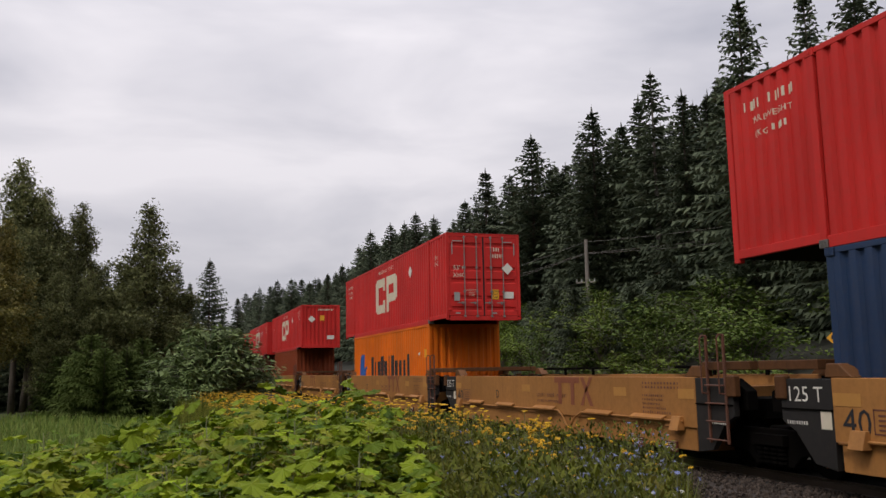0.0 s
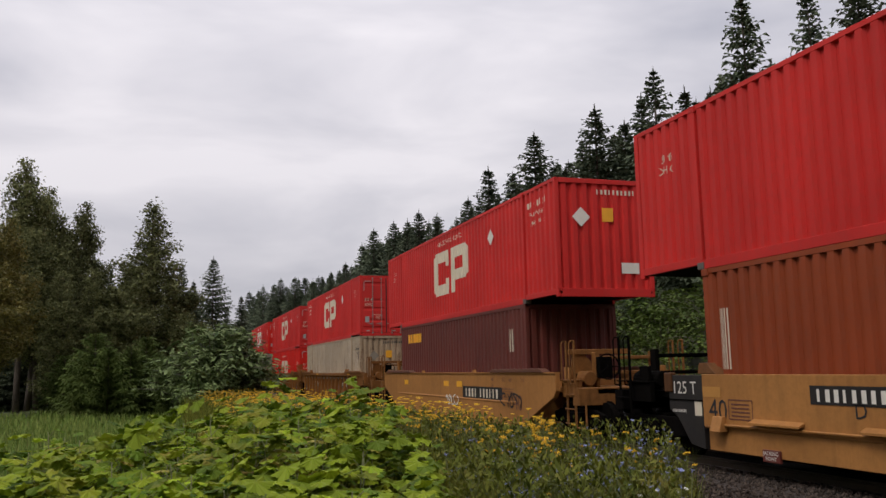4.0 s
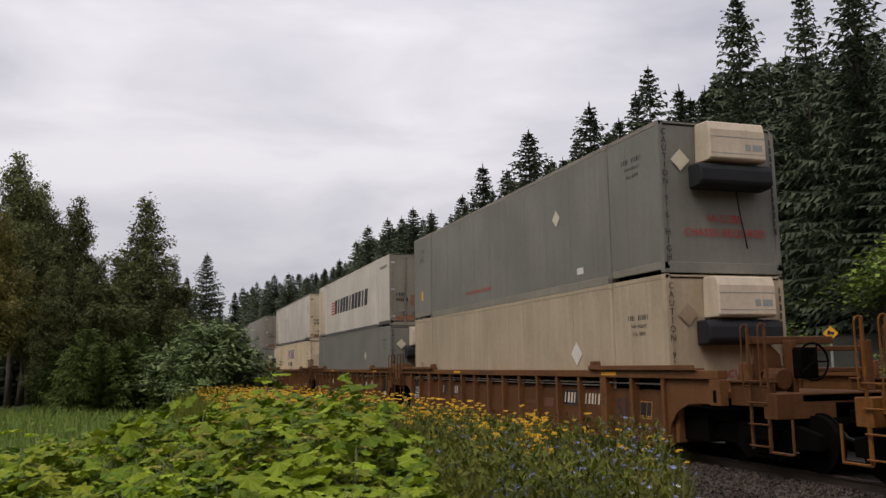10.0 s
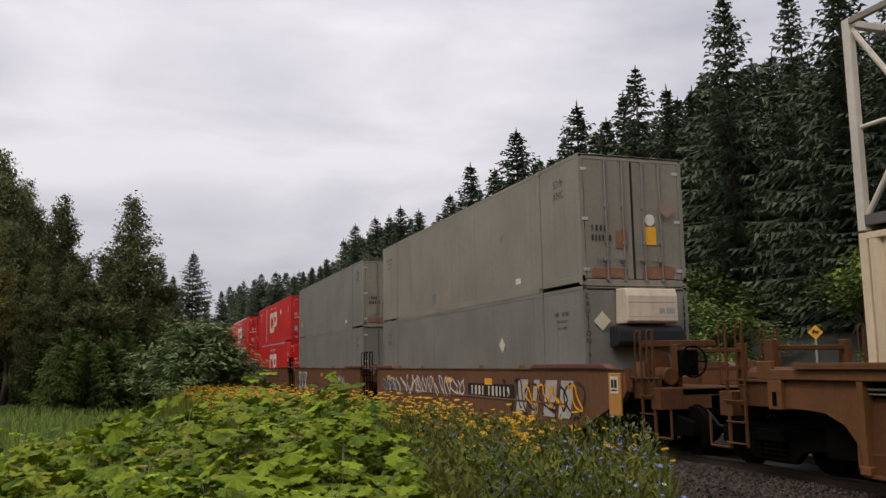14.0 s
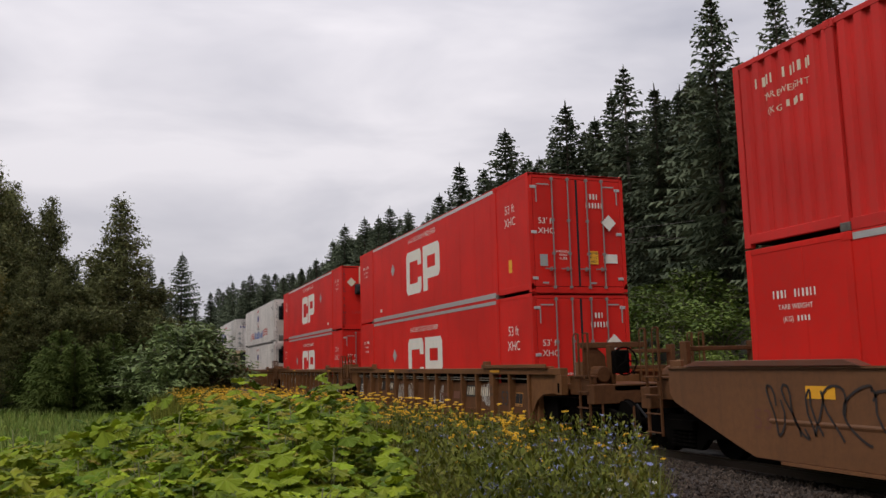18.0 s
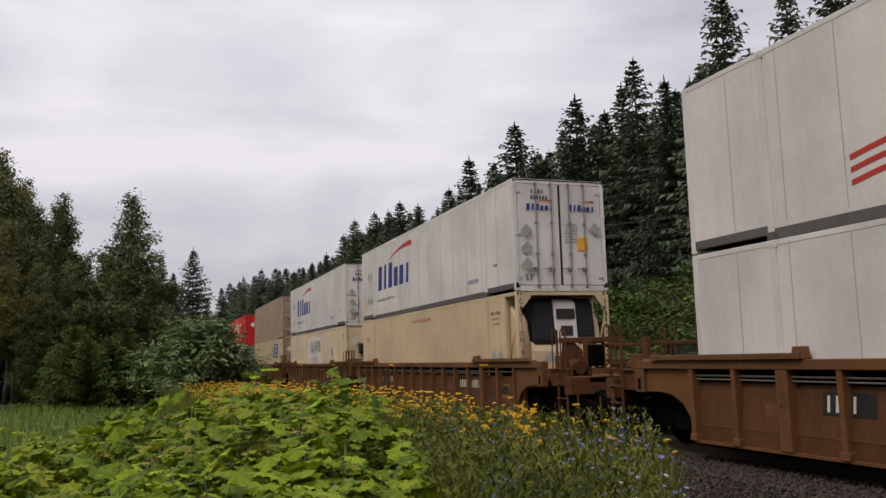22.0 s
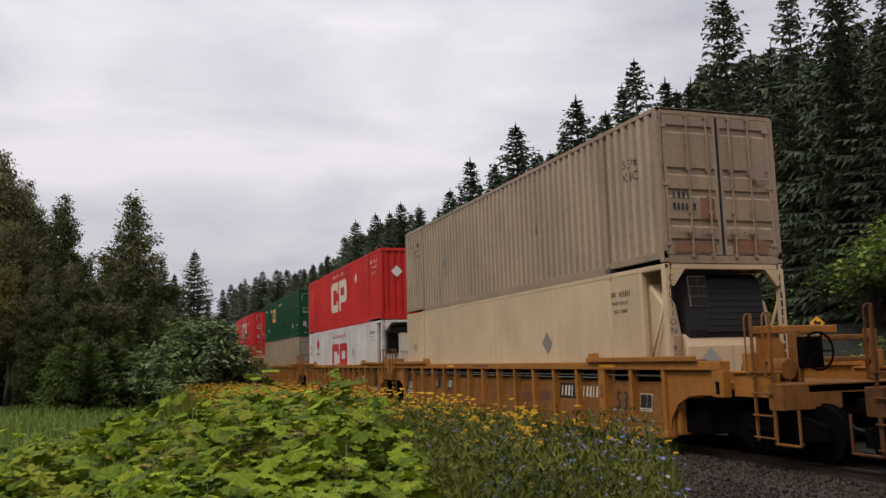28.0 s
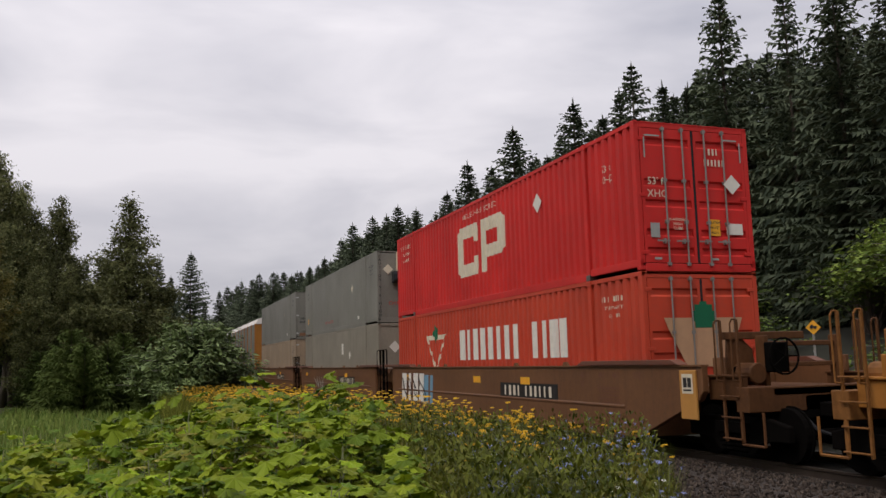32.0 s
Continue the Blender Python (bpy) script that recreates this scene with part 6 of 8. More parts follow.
def tan_car(yc, near, far, label, extra=()):
    """A short flat-sided unit of a five-unit car, black at both ends."""
    car = start_car(label, yc)
    well_floor(car, 6.3, TAN)
    for s in (-1, 1):
        m = at(0, 0, 0) if s < 0 else Matrix.Diagonal((-1, 1, 1, 1))
        put("side_plate", shared("tplate", lambda: Geo().box(-1.49, -1.38, -6.37, 6.03, 0.62, 1.47).mesh("side_plate", bevel=0.008)), car, m, TAN)
        put("lower_plate", shared("tlow", lambda: Geo().box(-1.455, -1.36, -6.3, 5.95, 0.24, 0.62).mesh("lower_plate", bevel=0.006)), car, m, TAN)
        put("locking_rod", shared("tledge", lambda: Geo().path([(-1.52, -6.0, 0.72), (-1.52, -2.25, 0.72), (-1.54, -2.0, 0.62), (-1.54, -1.72, 0.38)], 0.022).path([(-1.54, -1.6, 0.38), (-1.54, -1.35, 0.62), (-1.52, -1.1, 0.72), (-1.52, 5.7, 0.66)], 0.022).mesh("locking_rod")), car, m, TAN, "locking rod along the side")
        for y in (-4.9, -3.0, -0.4, 2.0, 4.2):
            put("rod_cover", shared("tbr", lambda: Geo().prism([(-1.60, 0.745), (-1.49, 0.80), (-1.49, 0.77), (-1.60, 0.715)], -0.55, 0.55, 1).mesh("rod_cover")), car, at(0, y, 0) @ m, TAN)
        for y in (-5.85, 5.56):
            put("lock_box", shared("tlock", lambda: Geo().prism([(-1.64, 0.62), (-1.47, 0.62), (-1.47, 0.86), (-1.56, 0.86)], -0.13, 0.13, 1).mesh("lock_box", bevel=0.008)), car, at(0, y, -0.06) @ m, TAN)
            put("lock_knob", shared("tknob", lambda: Geo().tube((-1.55, 0.13, 0.68), (-1.55, 0.34, 0.68), 0.03, 0.02, 8).mesh("lock_knob")), car, at(0, y, -0.06) @ m, YELGRIME_SHADE)
        for y in (-5.55, -4.45, 4.4):
            tag = put("jacking_tag", shared("tjack", lambda: Geo().box(-1.50, -1.456, -0.19, 0.19, 0.18, 0.36).mesh("jacking_tag", bevel=0.005)), car, at(0, y, 0) @ m, MAROON, "dark red jacking point tag")
            if s < 0:
                put("lettering", shared("tjackt", lambda: mark_mesh(moved(letters("JACKING", 0.06), 0, 0.08) + letters("POINT", 0.06))), tag, at(-1.504, 0, 0.205), INKW, "white jacking point")
        for e, p in ((-1, 6.37), (1, 6.03)):
            panel = put("end_panel", shared(("tend", e), lambda: Geo().prism([(e * p, 0.24), (e * p, 1.455), (e * (p + 1.0), 1.455), (e * (p + 1.0), 0.86), (e * (p + 0.74), 0.72), (e * (p + 0.40), 0.30)], -1.488, -1.38, 0).mesh("end_panel", bevel=0.006)), car, m, BLACKP, "black end panel")
            put("panel_lip", shared(("tlip", e), lambda: Geo().box(-1.505, -1.487, *sorted((e * p, e * (p + 0.98))), 1.02, 1.045).mesh("panel_lip")), panel, None, DARKSTEEL)
            put("end_pad", shared("tpad", lambda: Geo().box(-1.53, -1.40, -0.11, 0.11, 1.16, 1.50).mesh("end_pad", bevel=0.02)), car, at(0, e * (p + 0.98), 0) @ m, BRNGRIME_SHADE, "grimy pull lug")
            put("corner_guide", shared(("tg", e), lambda: Geo().prism([(e * (p - 0.35), 1.475), (e * (p + 0.15), 1.475), (e * (p + 0.10), 1.66), (e * (p - 0.12), 1.66)], -1.46, -1.22, 0).mesh("corner_guide", bevel=0.01)), car, m, CARBROWN, "scuffed brown corner guide")
            if s > 0:
                put("inner_rail", shared("tinner", lambda: Geo().box(-1.33, -1.25, -2.0, 2.0, 1.60, 1.66).box(-1.32, -1.27, -1.2, -1.12, 1.45, 1.6).box(-1.32, -1.27, 0.5, 0.58, 1.45, 1.6).mesh("inner_rail")), car, at(0, e * 3.6, 0) @ m, DARKSTEEL)
    for sgn, how in ((-1, near), (1, far)):
        y_mid = 7.72
        if how == "end":
            end_gear(car, sgn, DARKSTEEL, 6.5, 9.85, False)
            truck(car, sgn * 8.3)
        else:
            joint_gear(car, sgn, DARKSTEEL, 6.4, y_mid, sgn < 0)
            if sgn < 0:
                ladder(car, -6.98, -1.50, 0.42, 2.15, CARDARK, 0.46)
            put("end_frame", shared(("tef", sgn), lambda: Geo().box(-1.3, 1.3, *sorted((sgn * 6.5, sgn * 6.62)), 1.60, 1.72).box(-1.36, -1.2, *sorted((sgn * 6.4, sgn * 7.65)), 1.58, 1.72).box(1.2, 1.36, *sorted((sgn * 6.4, sgn * 7.65)), 1.58, 1.72).mesh("end_frame", bevel=0.01)), car, at(0, 0, 0), BRNGRIME_SHADE)
    car_mark(car, "lettering", letters("125 T", 0.22), INKW, 6.55, 1.14, -1.495, "white 125 T", "t125")
    car_mark(car, "lettering", bars(9, 0.42, 0.05), INKW, 6.72, 0.82, -1.495, "small print as bars", "t125s")
    car_mark(car, "lettering", bars(9, 0.42, 0.05), INKW, -7.0, 0.72, -1.495, "small print as bars", "t125s")
    car_mark(car, "sticker", [rect(-0.1, 0, 0.1, 0.26)], INKC, 6.16, 0.78, -1.495, "pale notice", "tnot")
    car_mark(car, "lettering", letters("40", 0.36), INKK, 5.62, 0.73, -1.496, "black 40", "t40")
    car_mark(car, "sticker", [rect(-0.3, 0, 0.3, 0.02), rect(-0.3, 0.3, 0.3, 0.32), rect(-0.3, 0, -0.28, 0.32), rect(0.28, 0, 0.3, 0.32)] + [rect(-0.22, 0.05 + 0.06 * i, 0.22, 0.075 + 0.06 * i) for i in range(4)], INKBR, 5.05, 0.76, -1.496, "boxed notice as bars", "tbox")
    for y in (-6.1, -3.86, -2.9 + 3.6, 5.77):
        car_mark(car, "reflector", [rect(-0.24, 0, 0.24, 0.17)], FADED, y, 1.10, -1.496, "faded ochre reflector patch", "tref")
    car_mark(car, "lettering", [q for i, w in enumerate((1.25, 1.25, 0, 0.75, 0.7, 0.6, 0.8, 0.95)) if w for q in moved(bars(12, w, 0.04, seed=i), (w - 1.25) * 0.5, -i * 0.075)], INKBR, -5.3, 1.34, -1.496, "load notices as bars", "tload")
    car_mark(car, "lettering", moved(letters("LD LMT", 0.09), -0.45, 0.12) + moved(bars(5, 0.4, 0.09, seed=4), 0.1, 0.12) + moved(letters("PER UNIT", 0.09), 0.68, 0.12) + bars(22, 1.3, 0.055, seed=4), INKBR, -0.6 if yc != 49.65 else -1.47, 0.88, -1.496, "stencilled load limit", "tdat")
    car_mark(car, "lettering", letters("E" if yc == 49.65 else "D", 0.22), INKK, -2.68 if yc == 49.65 else 2.6, 0.90, -1.496, "black unit letter", ("tunit", yc == 49.65))
    for mk in extra:
        mk(car)
    return car


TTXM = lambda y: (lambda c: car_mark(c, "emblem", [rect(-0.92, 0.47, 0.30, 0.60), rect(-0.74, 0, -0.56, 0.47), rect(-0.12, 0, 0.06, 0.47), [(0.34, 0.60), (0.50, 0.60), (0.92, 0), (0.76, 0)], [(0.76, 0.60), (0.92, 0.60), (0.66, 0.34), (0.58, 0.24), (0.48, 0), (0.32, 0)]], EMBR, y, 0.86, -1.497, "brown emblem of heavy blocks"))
tan_car(3.3, "joint", "joint", "tan flat-sided well car unit with black ends, loaded", (TTXM(-1.85),))
tan_car(18.8, "joint", "joint", "empty tan flat-sided well car unit with black ends", (TTXM(-1.85),))
tan_car(34.2, "joint", "joint", "tan flat-sided well car unit with black ends, loaded", (TTXM(-1.88),))
tan_car(49.65, "joint", "joint", "empty tan flat-sided well car unit with black ends", (TTXM(1.58),))
tan_car(65.1, "joint", "end", "tan flat-sided well car unit, loaded, last of its car", (lambda c: car_mark(c, "panel", [rect(-0.9, 0, 0.9, 0.26)], BLACKP, 2.6, 1.06, -1.496, "black number panel"), lambda c: car_mark(c, "lettering", bars(10, 1.6, 0.17), INKW, 2.6, 1.10, -1.499, "reporting mark as white bars")))
graf = lambda mat, seed, n, w, h, t, y, z: (lambda c: car_mark(c, "graffiti", scrawl(seed, n, w, h, t), mat, y, z, -1.512 - 0.002 * (seed % 3), "sprayed scrawl"))
fillg = lambda mat, polys, y, z: (lambda c: car_mark(c, "graffiti", polys, mat, y, z, -1.507, "sprayed letter fill"))
smooth_car(84.94, TAN, "end", "end", "tan flat-sided well car with sprayed scrawls", (graf(GRAFK, 4, 3, 1.5, 0.5, 0.05, -5.4, 0.55), graf(INKW, 11, 3, 1.2, 0.35, 0.05, -0.6, 0.5)), 6.4, num="40")
for yc, near, far, mat, lab, wh in ((106.7, "end", "joint", CAROCH, "yellow-brown ribbed well car with a stained load", True), (126.36, "joint", "joint", CAROCH, "yellow-brown ribbed well car unit", False), (145.89, "joint", "end", CAROCH, "yellow-brown ribbed well car unit, last of its car", False),
                                (169.33, "end", "joint", CARBROWN, "rusty brown ribbed well car with ladder and brake wheel", True), (188.98, "joint", "joint", CARBROWN, "rusty brown ribbed well car unit", False), (208.42, "joint", "end", CARBROWN, "rusty brown ribbed well car unit, last of its car", False)):
    ribbed_car(yc, mat, near, far, lab, wheel=wh)
smooth_car(232.02, CARGRAF, "end", "joint", "brown flat-sided well car covered with graffiti", (fillg(GRAFW, blocks(4, 3.0, 0.8, 0.25, 0.25), -6.3, 0.45), graf(GRAFK, 21, 6, 4.2, 0.9, 0.06, -6.2, 0.4), graf(INKW, 22, 5, 3.6, 0.7, 0.05, 4.6, 0.6), graf(GRAFB, 23, 4, 2.4, 0.5, 0.05, 6.2, 0.7), graf(INKW, 24, 8, 4.5, 0.6, 0.05, 0.9, 0.7), graf(INKY, 25, 4, 3.0, 0.6, 0.05, -6.8, 0.6)))
smooth_car(251.48, CARGRAF, "joint", "joint", "brown flat-sided well car unit with large pale graffiti", (fillg(GRAFW, blocks(3, 2.7, 0.95, 0.1, 0.1), 5.6, 0.35), graf(GRAFK, 31, 5, 3.0, 1.0, 0.07, 5.6, 0.33), graf(INKW, 32, 3, 1.4, 0.6, 0.05, -4.6, 0.6)))
smooth_car(270.94, CARGRAF, "joint", "end", "brown flat-sided well car unit with black scrawls", (graf(GRAFK, 41, 11, 4.0, 0.75, 0.035, 0.6, 0.65), graf(GRAFK, 42, 8, 2.6, 0.7, 0.035, -2.9, 0.65), graf(GRAFK, 43, 7, 2.6, 0.8, 0.035, 6.3, 0.5), lambda c: car_mark(c, "lettering", letters("53", 0.30), INKBR, 7.7, 0.62, -1.506, "painted 53")), pan_y=3.32)
for yc, near, far, mat, lab, wh, mk in ((294.56, "end", "joint", CARBROWN, "brown ribbed well car with white scrawls", True, ((GRAFW, 51, 5, 0.8, 0.62, 0.03, 2.2, 0.4), (GRAFW, 52, 6, 0.8, 0.66, 0.03, 1.1, 0.4), (GRAFW, 53, 6, 0.9, 0.62, 0.03, -1.6, 0.4), (GRAFW, 54, 6, 0.9, 0.62, 0.03, -5.4, 0.5))),
                                    (314.07, "joint", "joint", CARBROWN, "brown ribbed well car unit with a round white tag", False, ((GRAFW, 55, 2, 0.6, 0.6, 0.05, -1.4, 0.45), (GRAFK, 56, 6, 0.9, 0.7, 0.035, -4.4, 0.5))),
                                    (333.65, "joint", "end", CARBROWN, "brown ribbed well car unit, last of its car", False, ()), (357.11, "end", "joint", CARBROWN, "rusty brown ribbed well car", True, ()), (376.65, "joint", "joint", CARBROWN, "rusty brown ribbed well car unit", False, ()),
                                    (396.27, "joint", "end", CARBROWN, "rusty brown ribbed well car unit, last of its car", False, ()), (443.22, "end", "joint", CARYEL, "yellow-brown ribbed well car with ladder and brake wheel", True, ()), (462.94, "joint", "joint", CARYEL, "yellow-brown ribbed well car unit", False, ()),
                                    (482.61, "joint", "end", CARYEL, "yellow-brown ribbed well car unit, last of its car", False, ())):
    ribbed_car(yc, mat, near, far, lab, [(lambda c, a=a: plate_mark(c, "graffiti", scrawl(*a[1:6]), a[0], a[6], a[7] + 0.04, "sprayed scrawl")) for a in mk], wh)
smooth_car(419.78, CARDARK, "end", "end", "dark maroon flat-sided well car with white numbers", num="53", ink=INKW)
smooth_car(506.2, CARGRAF, "end", "joint", "brown flat-sided well car with white and blue graffiti", (fillg(INKW, blocks(4, 2.6, 0.9, 0.1, 0.2), 5.9, 0.4), fillg(GRAFB, blocks(2, 1.1, 0.9, 0.1, 0.1), 4.2, 0.35), graf(GRAFK, 61, 4, 2.6, 0.8, 0.06, 5.8, 0.4)))
smooth_car(525.3, CARGRAF, "joint", "joint", "brown flat-sided well car unit with faded scrawls", (graf(GRAFW, 62, 4, 2.4, 0.6, 0.06, 3.0, 0.5),))
smooth_car(544.9, CARGRAF, "joint", "end", "brown flat-sided well car unit, last of its car")

# the covered car-carrier that follows
ac = empty("car_carrier", at(TRACK, 569.0, 0), "grey panelled rail car carrier with yellow ends and pale roof", "rail car")
MOVERS.append((ac, 569.0, TRACK, 0.0))
put("deck", Geo().box(-1.4, 1.4, -13.4, 13.4, 0.85, 1.15).mesh("deck", bevel=0.01), ac, None, CARYEL)
put("roof", Geo().prism([(-1.5, 5.1), (-1.2, 5.55), (-0.5, 5.75), (0.5, 5.75), (1.2, 5.55), (1.5, 5.1)], -13.5, 13.5, 1).mesh("roof"), ac, None, WHITE2, "pale corrugated roof")
for k in (-1, 1):
    put("end_door", Geo().box(-1.45, 1.45, *sorted((k * 13.3, k * 13.45)), 1.15, 5.1).mesh("end_door", bevel=0.02), ac, None, CARYEL, "yellow end door")
    for i in range(10):
        put("side_screen", shared("screen", lambda: Geo().box(-0.02, 0.02, -1.28, 1.28, 1.15, 5.1).mesh("side_screen")), ac, at(k * 1.46, -12.0 + i * 2.67, 0), GREY)
        put("side_post", shared("scrpost", lambda: Geo().box(-0.05, 0.05, -0.06, 0.06, 1.0, 5.15).mesh("side_post")), ac, at(k * 1.48, -13.3 + i * 2.67, 0), CARYEL)
    truck(ac, k * 10.2)


# ---- ground and track ----
def sm(a, b, v):
    t = min(1, max(0, (v - a) / (b - a)))
    return t * t * (3 - 2 * t)


def ground_z(x, y):
    z = -0.05 - 0.5 * sm(8, 45, y) * (1 - sm(5, 8, x))      # the meadow falls away from the camera
    z -= 0.26 * sm(3.2, 5.5, x)                              # towards the foot of the ballast
    d = abs(x - TRACK)
    z += (-0.17 - z) * (1 - sm(1.75, 3.4, d))                # the track bed
    if x > TRACK:
        z -= 0.45 * sm(12.5, 14.5, x) * (1 - sm(15, 19, x))
        z += 3.0 * sm(16, 27, x) + 0.30 * max(0, x - 27) * (1 - 0.5 * sm(60, 200, x))
    z += 0.16 * noise.noise((x * 0.35, y * 0.35, 0)) * sm(2.2, 4, d)
    return z


def spread(a, b, lo, hi):
    """Grid lines, dense from lo to hi and ever wider outside."""
    out, step, v = [], 1.0, lo
    while v <= hi:
        out.append(v)
        v += 1.0
    s, v = 1.6, hi
    while v < b:
        v += s
        out.append(min(v, b))
        s *= 1.35
    s, v = 1.6, lo
    while v > a:
        v -= s
        out.insert(0, max(v, a))
        s *= 1.35
    return out


gx, gy = spread(-1500, 1500, -20, 45), spread(-1500, 2500, -10, 90)
gg = Geo()
gg.v = [(x, y, ground_z(x, y) if abs(x) < 300 else ground_z(math.copysign(300, x), y)) for y in gy for x in gx]
k = len(gx)
gg.f = [(j * k + i, j * k + i + 1, (j + 1) * k + i + 1, (j + 1) * k + i) for j in range(len(gy) - 1) for i in range(k - 1)]
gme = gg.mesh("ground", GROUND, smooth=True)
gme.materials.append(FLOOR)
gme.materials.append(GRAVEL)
# ground under trees and bank gets a dark colour that holds their shade
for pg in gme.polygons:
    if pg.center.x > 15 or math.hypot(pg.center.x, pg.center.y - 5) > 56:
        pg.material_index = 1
    elif 4.2 < pg.center.x < 15 and -9 < pg.center.y < 59:
        pg.material_index = 2
tagged(put("ground", gme), "grassy soil beside the railway line", "ground", kind="structure")

bed = Geo()
prof = [(-3.6, -0.75), (-3.0, -0.42), (-1.75, -0.15), (-1.2, -0.15), (1.2, -0.15), (1.75, -0.15), (3.0, -0.42), (3.6, -0.75)]
ys = [-60 + 2.0 * i for i in range(40)] + [20 + 15 * i for i in range(60)]
for y in ys:
    bed.v += [(TRACK + px, y, pz) for px, pz in prof]
n = len(prof)
bed.f = [(j * n + i, j * n + i + 1, (j + 1) * n + i + 1, (j + 1) * n + i) for j in range(len(ys) - 1) for i in range(n - 1)]
bed_me = bed.mesh("track_bed", GRAVEL)
bed_me.materials.append(OILY_SHADE)
# oily ballast between the rails, darkened further for shade under the cars
for pg in bed_me.polygons:
    if abs(pg.center.x - TRACK) < 1.3:
        pg.material_index = 1
tagged(put("track_bed", bed_me), "grey-brown crushed stone ballast under the track", "ballast", kind="structure")
verge = Geo()
vx = [3.9, 4.3, 4.8, 5.8, 6.8, 7.8]
for y in range(-8, 60, 1):
    verge.v += [(x, y, max(ground_z(x, y), -0.42) + (0.02 if 0 < i < 5 else -0.08)) for i, x in enumerate(vx)]
verge.f = [(j * 6 + i, j * 6 + i + 1, (j + 1) * 6 + i + 1, (j + 1) * 6 + i) for j in range(67) for i in range(5)]
tagged(put("gravel_verge", verge.mesh("gravel_verge", GRAVEL, smooth=True)), "strip of loose gravel beside the ballast", "gravel", kind="structure")
for s in (-1, 1):
    rp = [(-0.07, -0.172), (0.07, -0.172), (0.07, -0.158), (0.012, -0.14), (0.012, -0.045), (0.036, -0.03), (0.036, 0.0), (-0.036, 0.0), (-0.036, -0.03), (-0.012, -0.045), (-0.012, -0.14), (-0.07, -0.158)]
    tagged(put("rail", Geo().prism([(TRACK + s * 0.755 + a, b) for a, b in rp], -60, 900, 1).mesh("rail", RAILM)), "worn steel rail", "rail", "rails of the line", "structure")
ties = Geo()
for i in range(330):
    ties.box(TRACK - 1.3, TRACK + 1.3, -20 + i * 0.52, -20 + i * 0.52 + 0.22, -0.33, -0.172)
tagged(put("ties", ties.mesh("ties", TIEWOOD)), "dark creosoted timber ties in the ballast", "ties", kind="stuff")


# unseen green ring behind the standpoint, added to block low sky light
hill = Geo()
n = 40
for r_, z_ in ((75, -3), (95, 22), (130, 46), (200, 60)):
    for i in range(n + 1):
        w = radians(58 + 268 * i / n)
        k2 = 1 + 0.10 * noise.noise((i * 0.4, r_ * 0.03, 2))
        hill.v.append((math.sin(w) * r_ * k2, math.cos(w) * r_ * k2, z_ * (1 + 0.2 * noise.noise((i * 0.3, r_, 5)))))
hill.f = [(j * (n + 1) + i, j * (n + 1) + i + 1, (j + 1) * (n + 1) + i + 1, (j + 1) * (n + 1) + i) for j in range(3) for i in range(n)]
tagged(put("backdrop", hill.mesh("backdrop", SKYBLOCK, smooth=True)), "unseen dark green ring added behind the viewpoint to block sky light", "hillside", kind="structure")


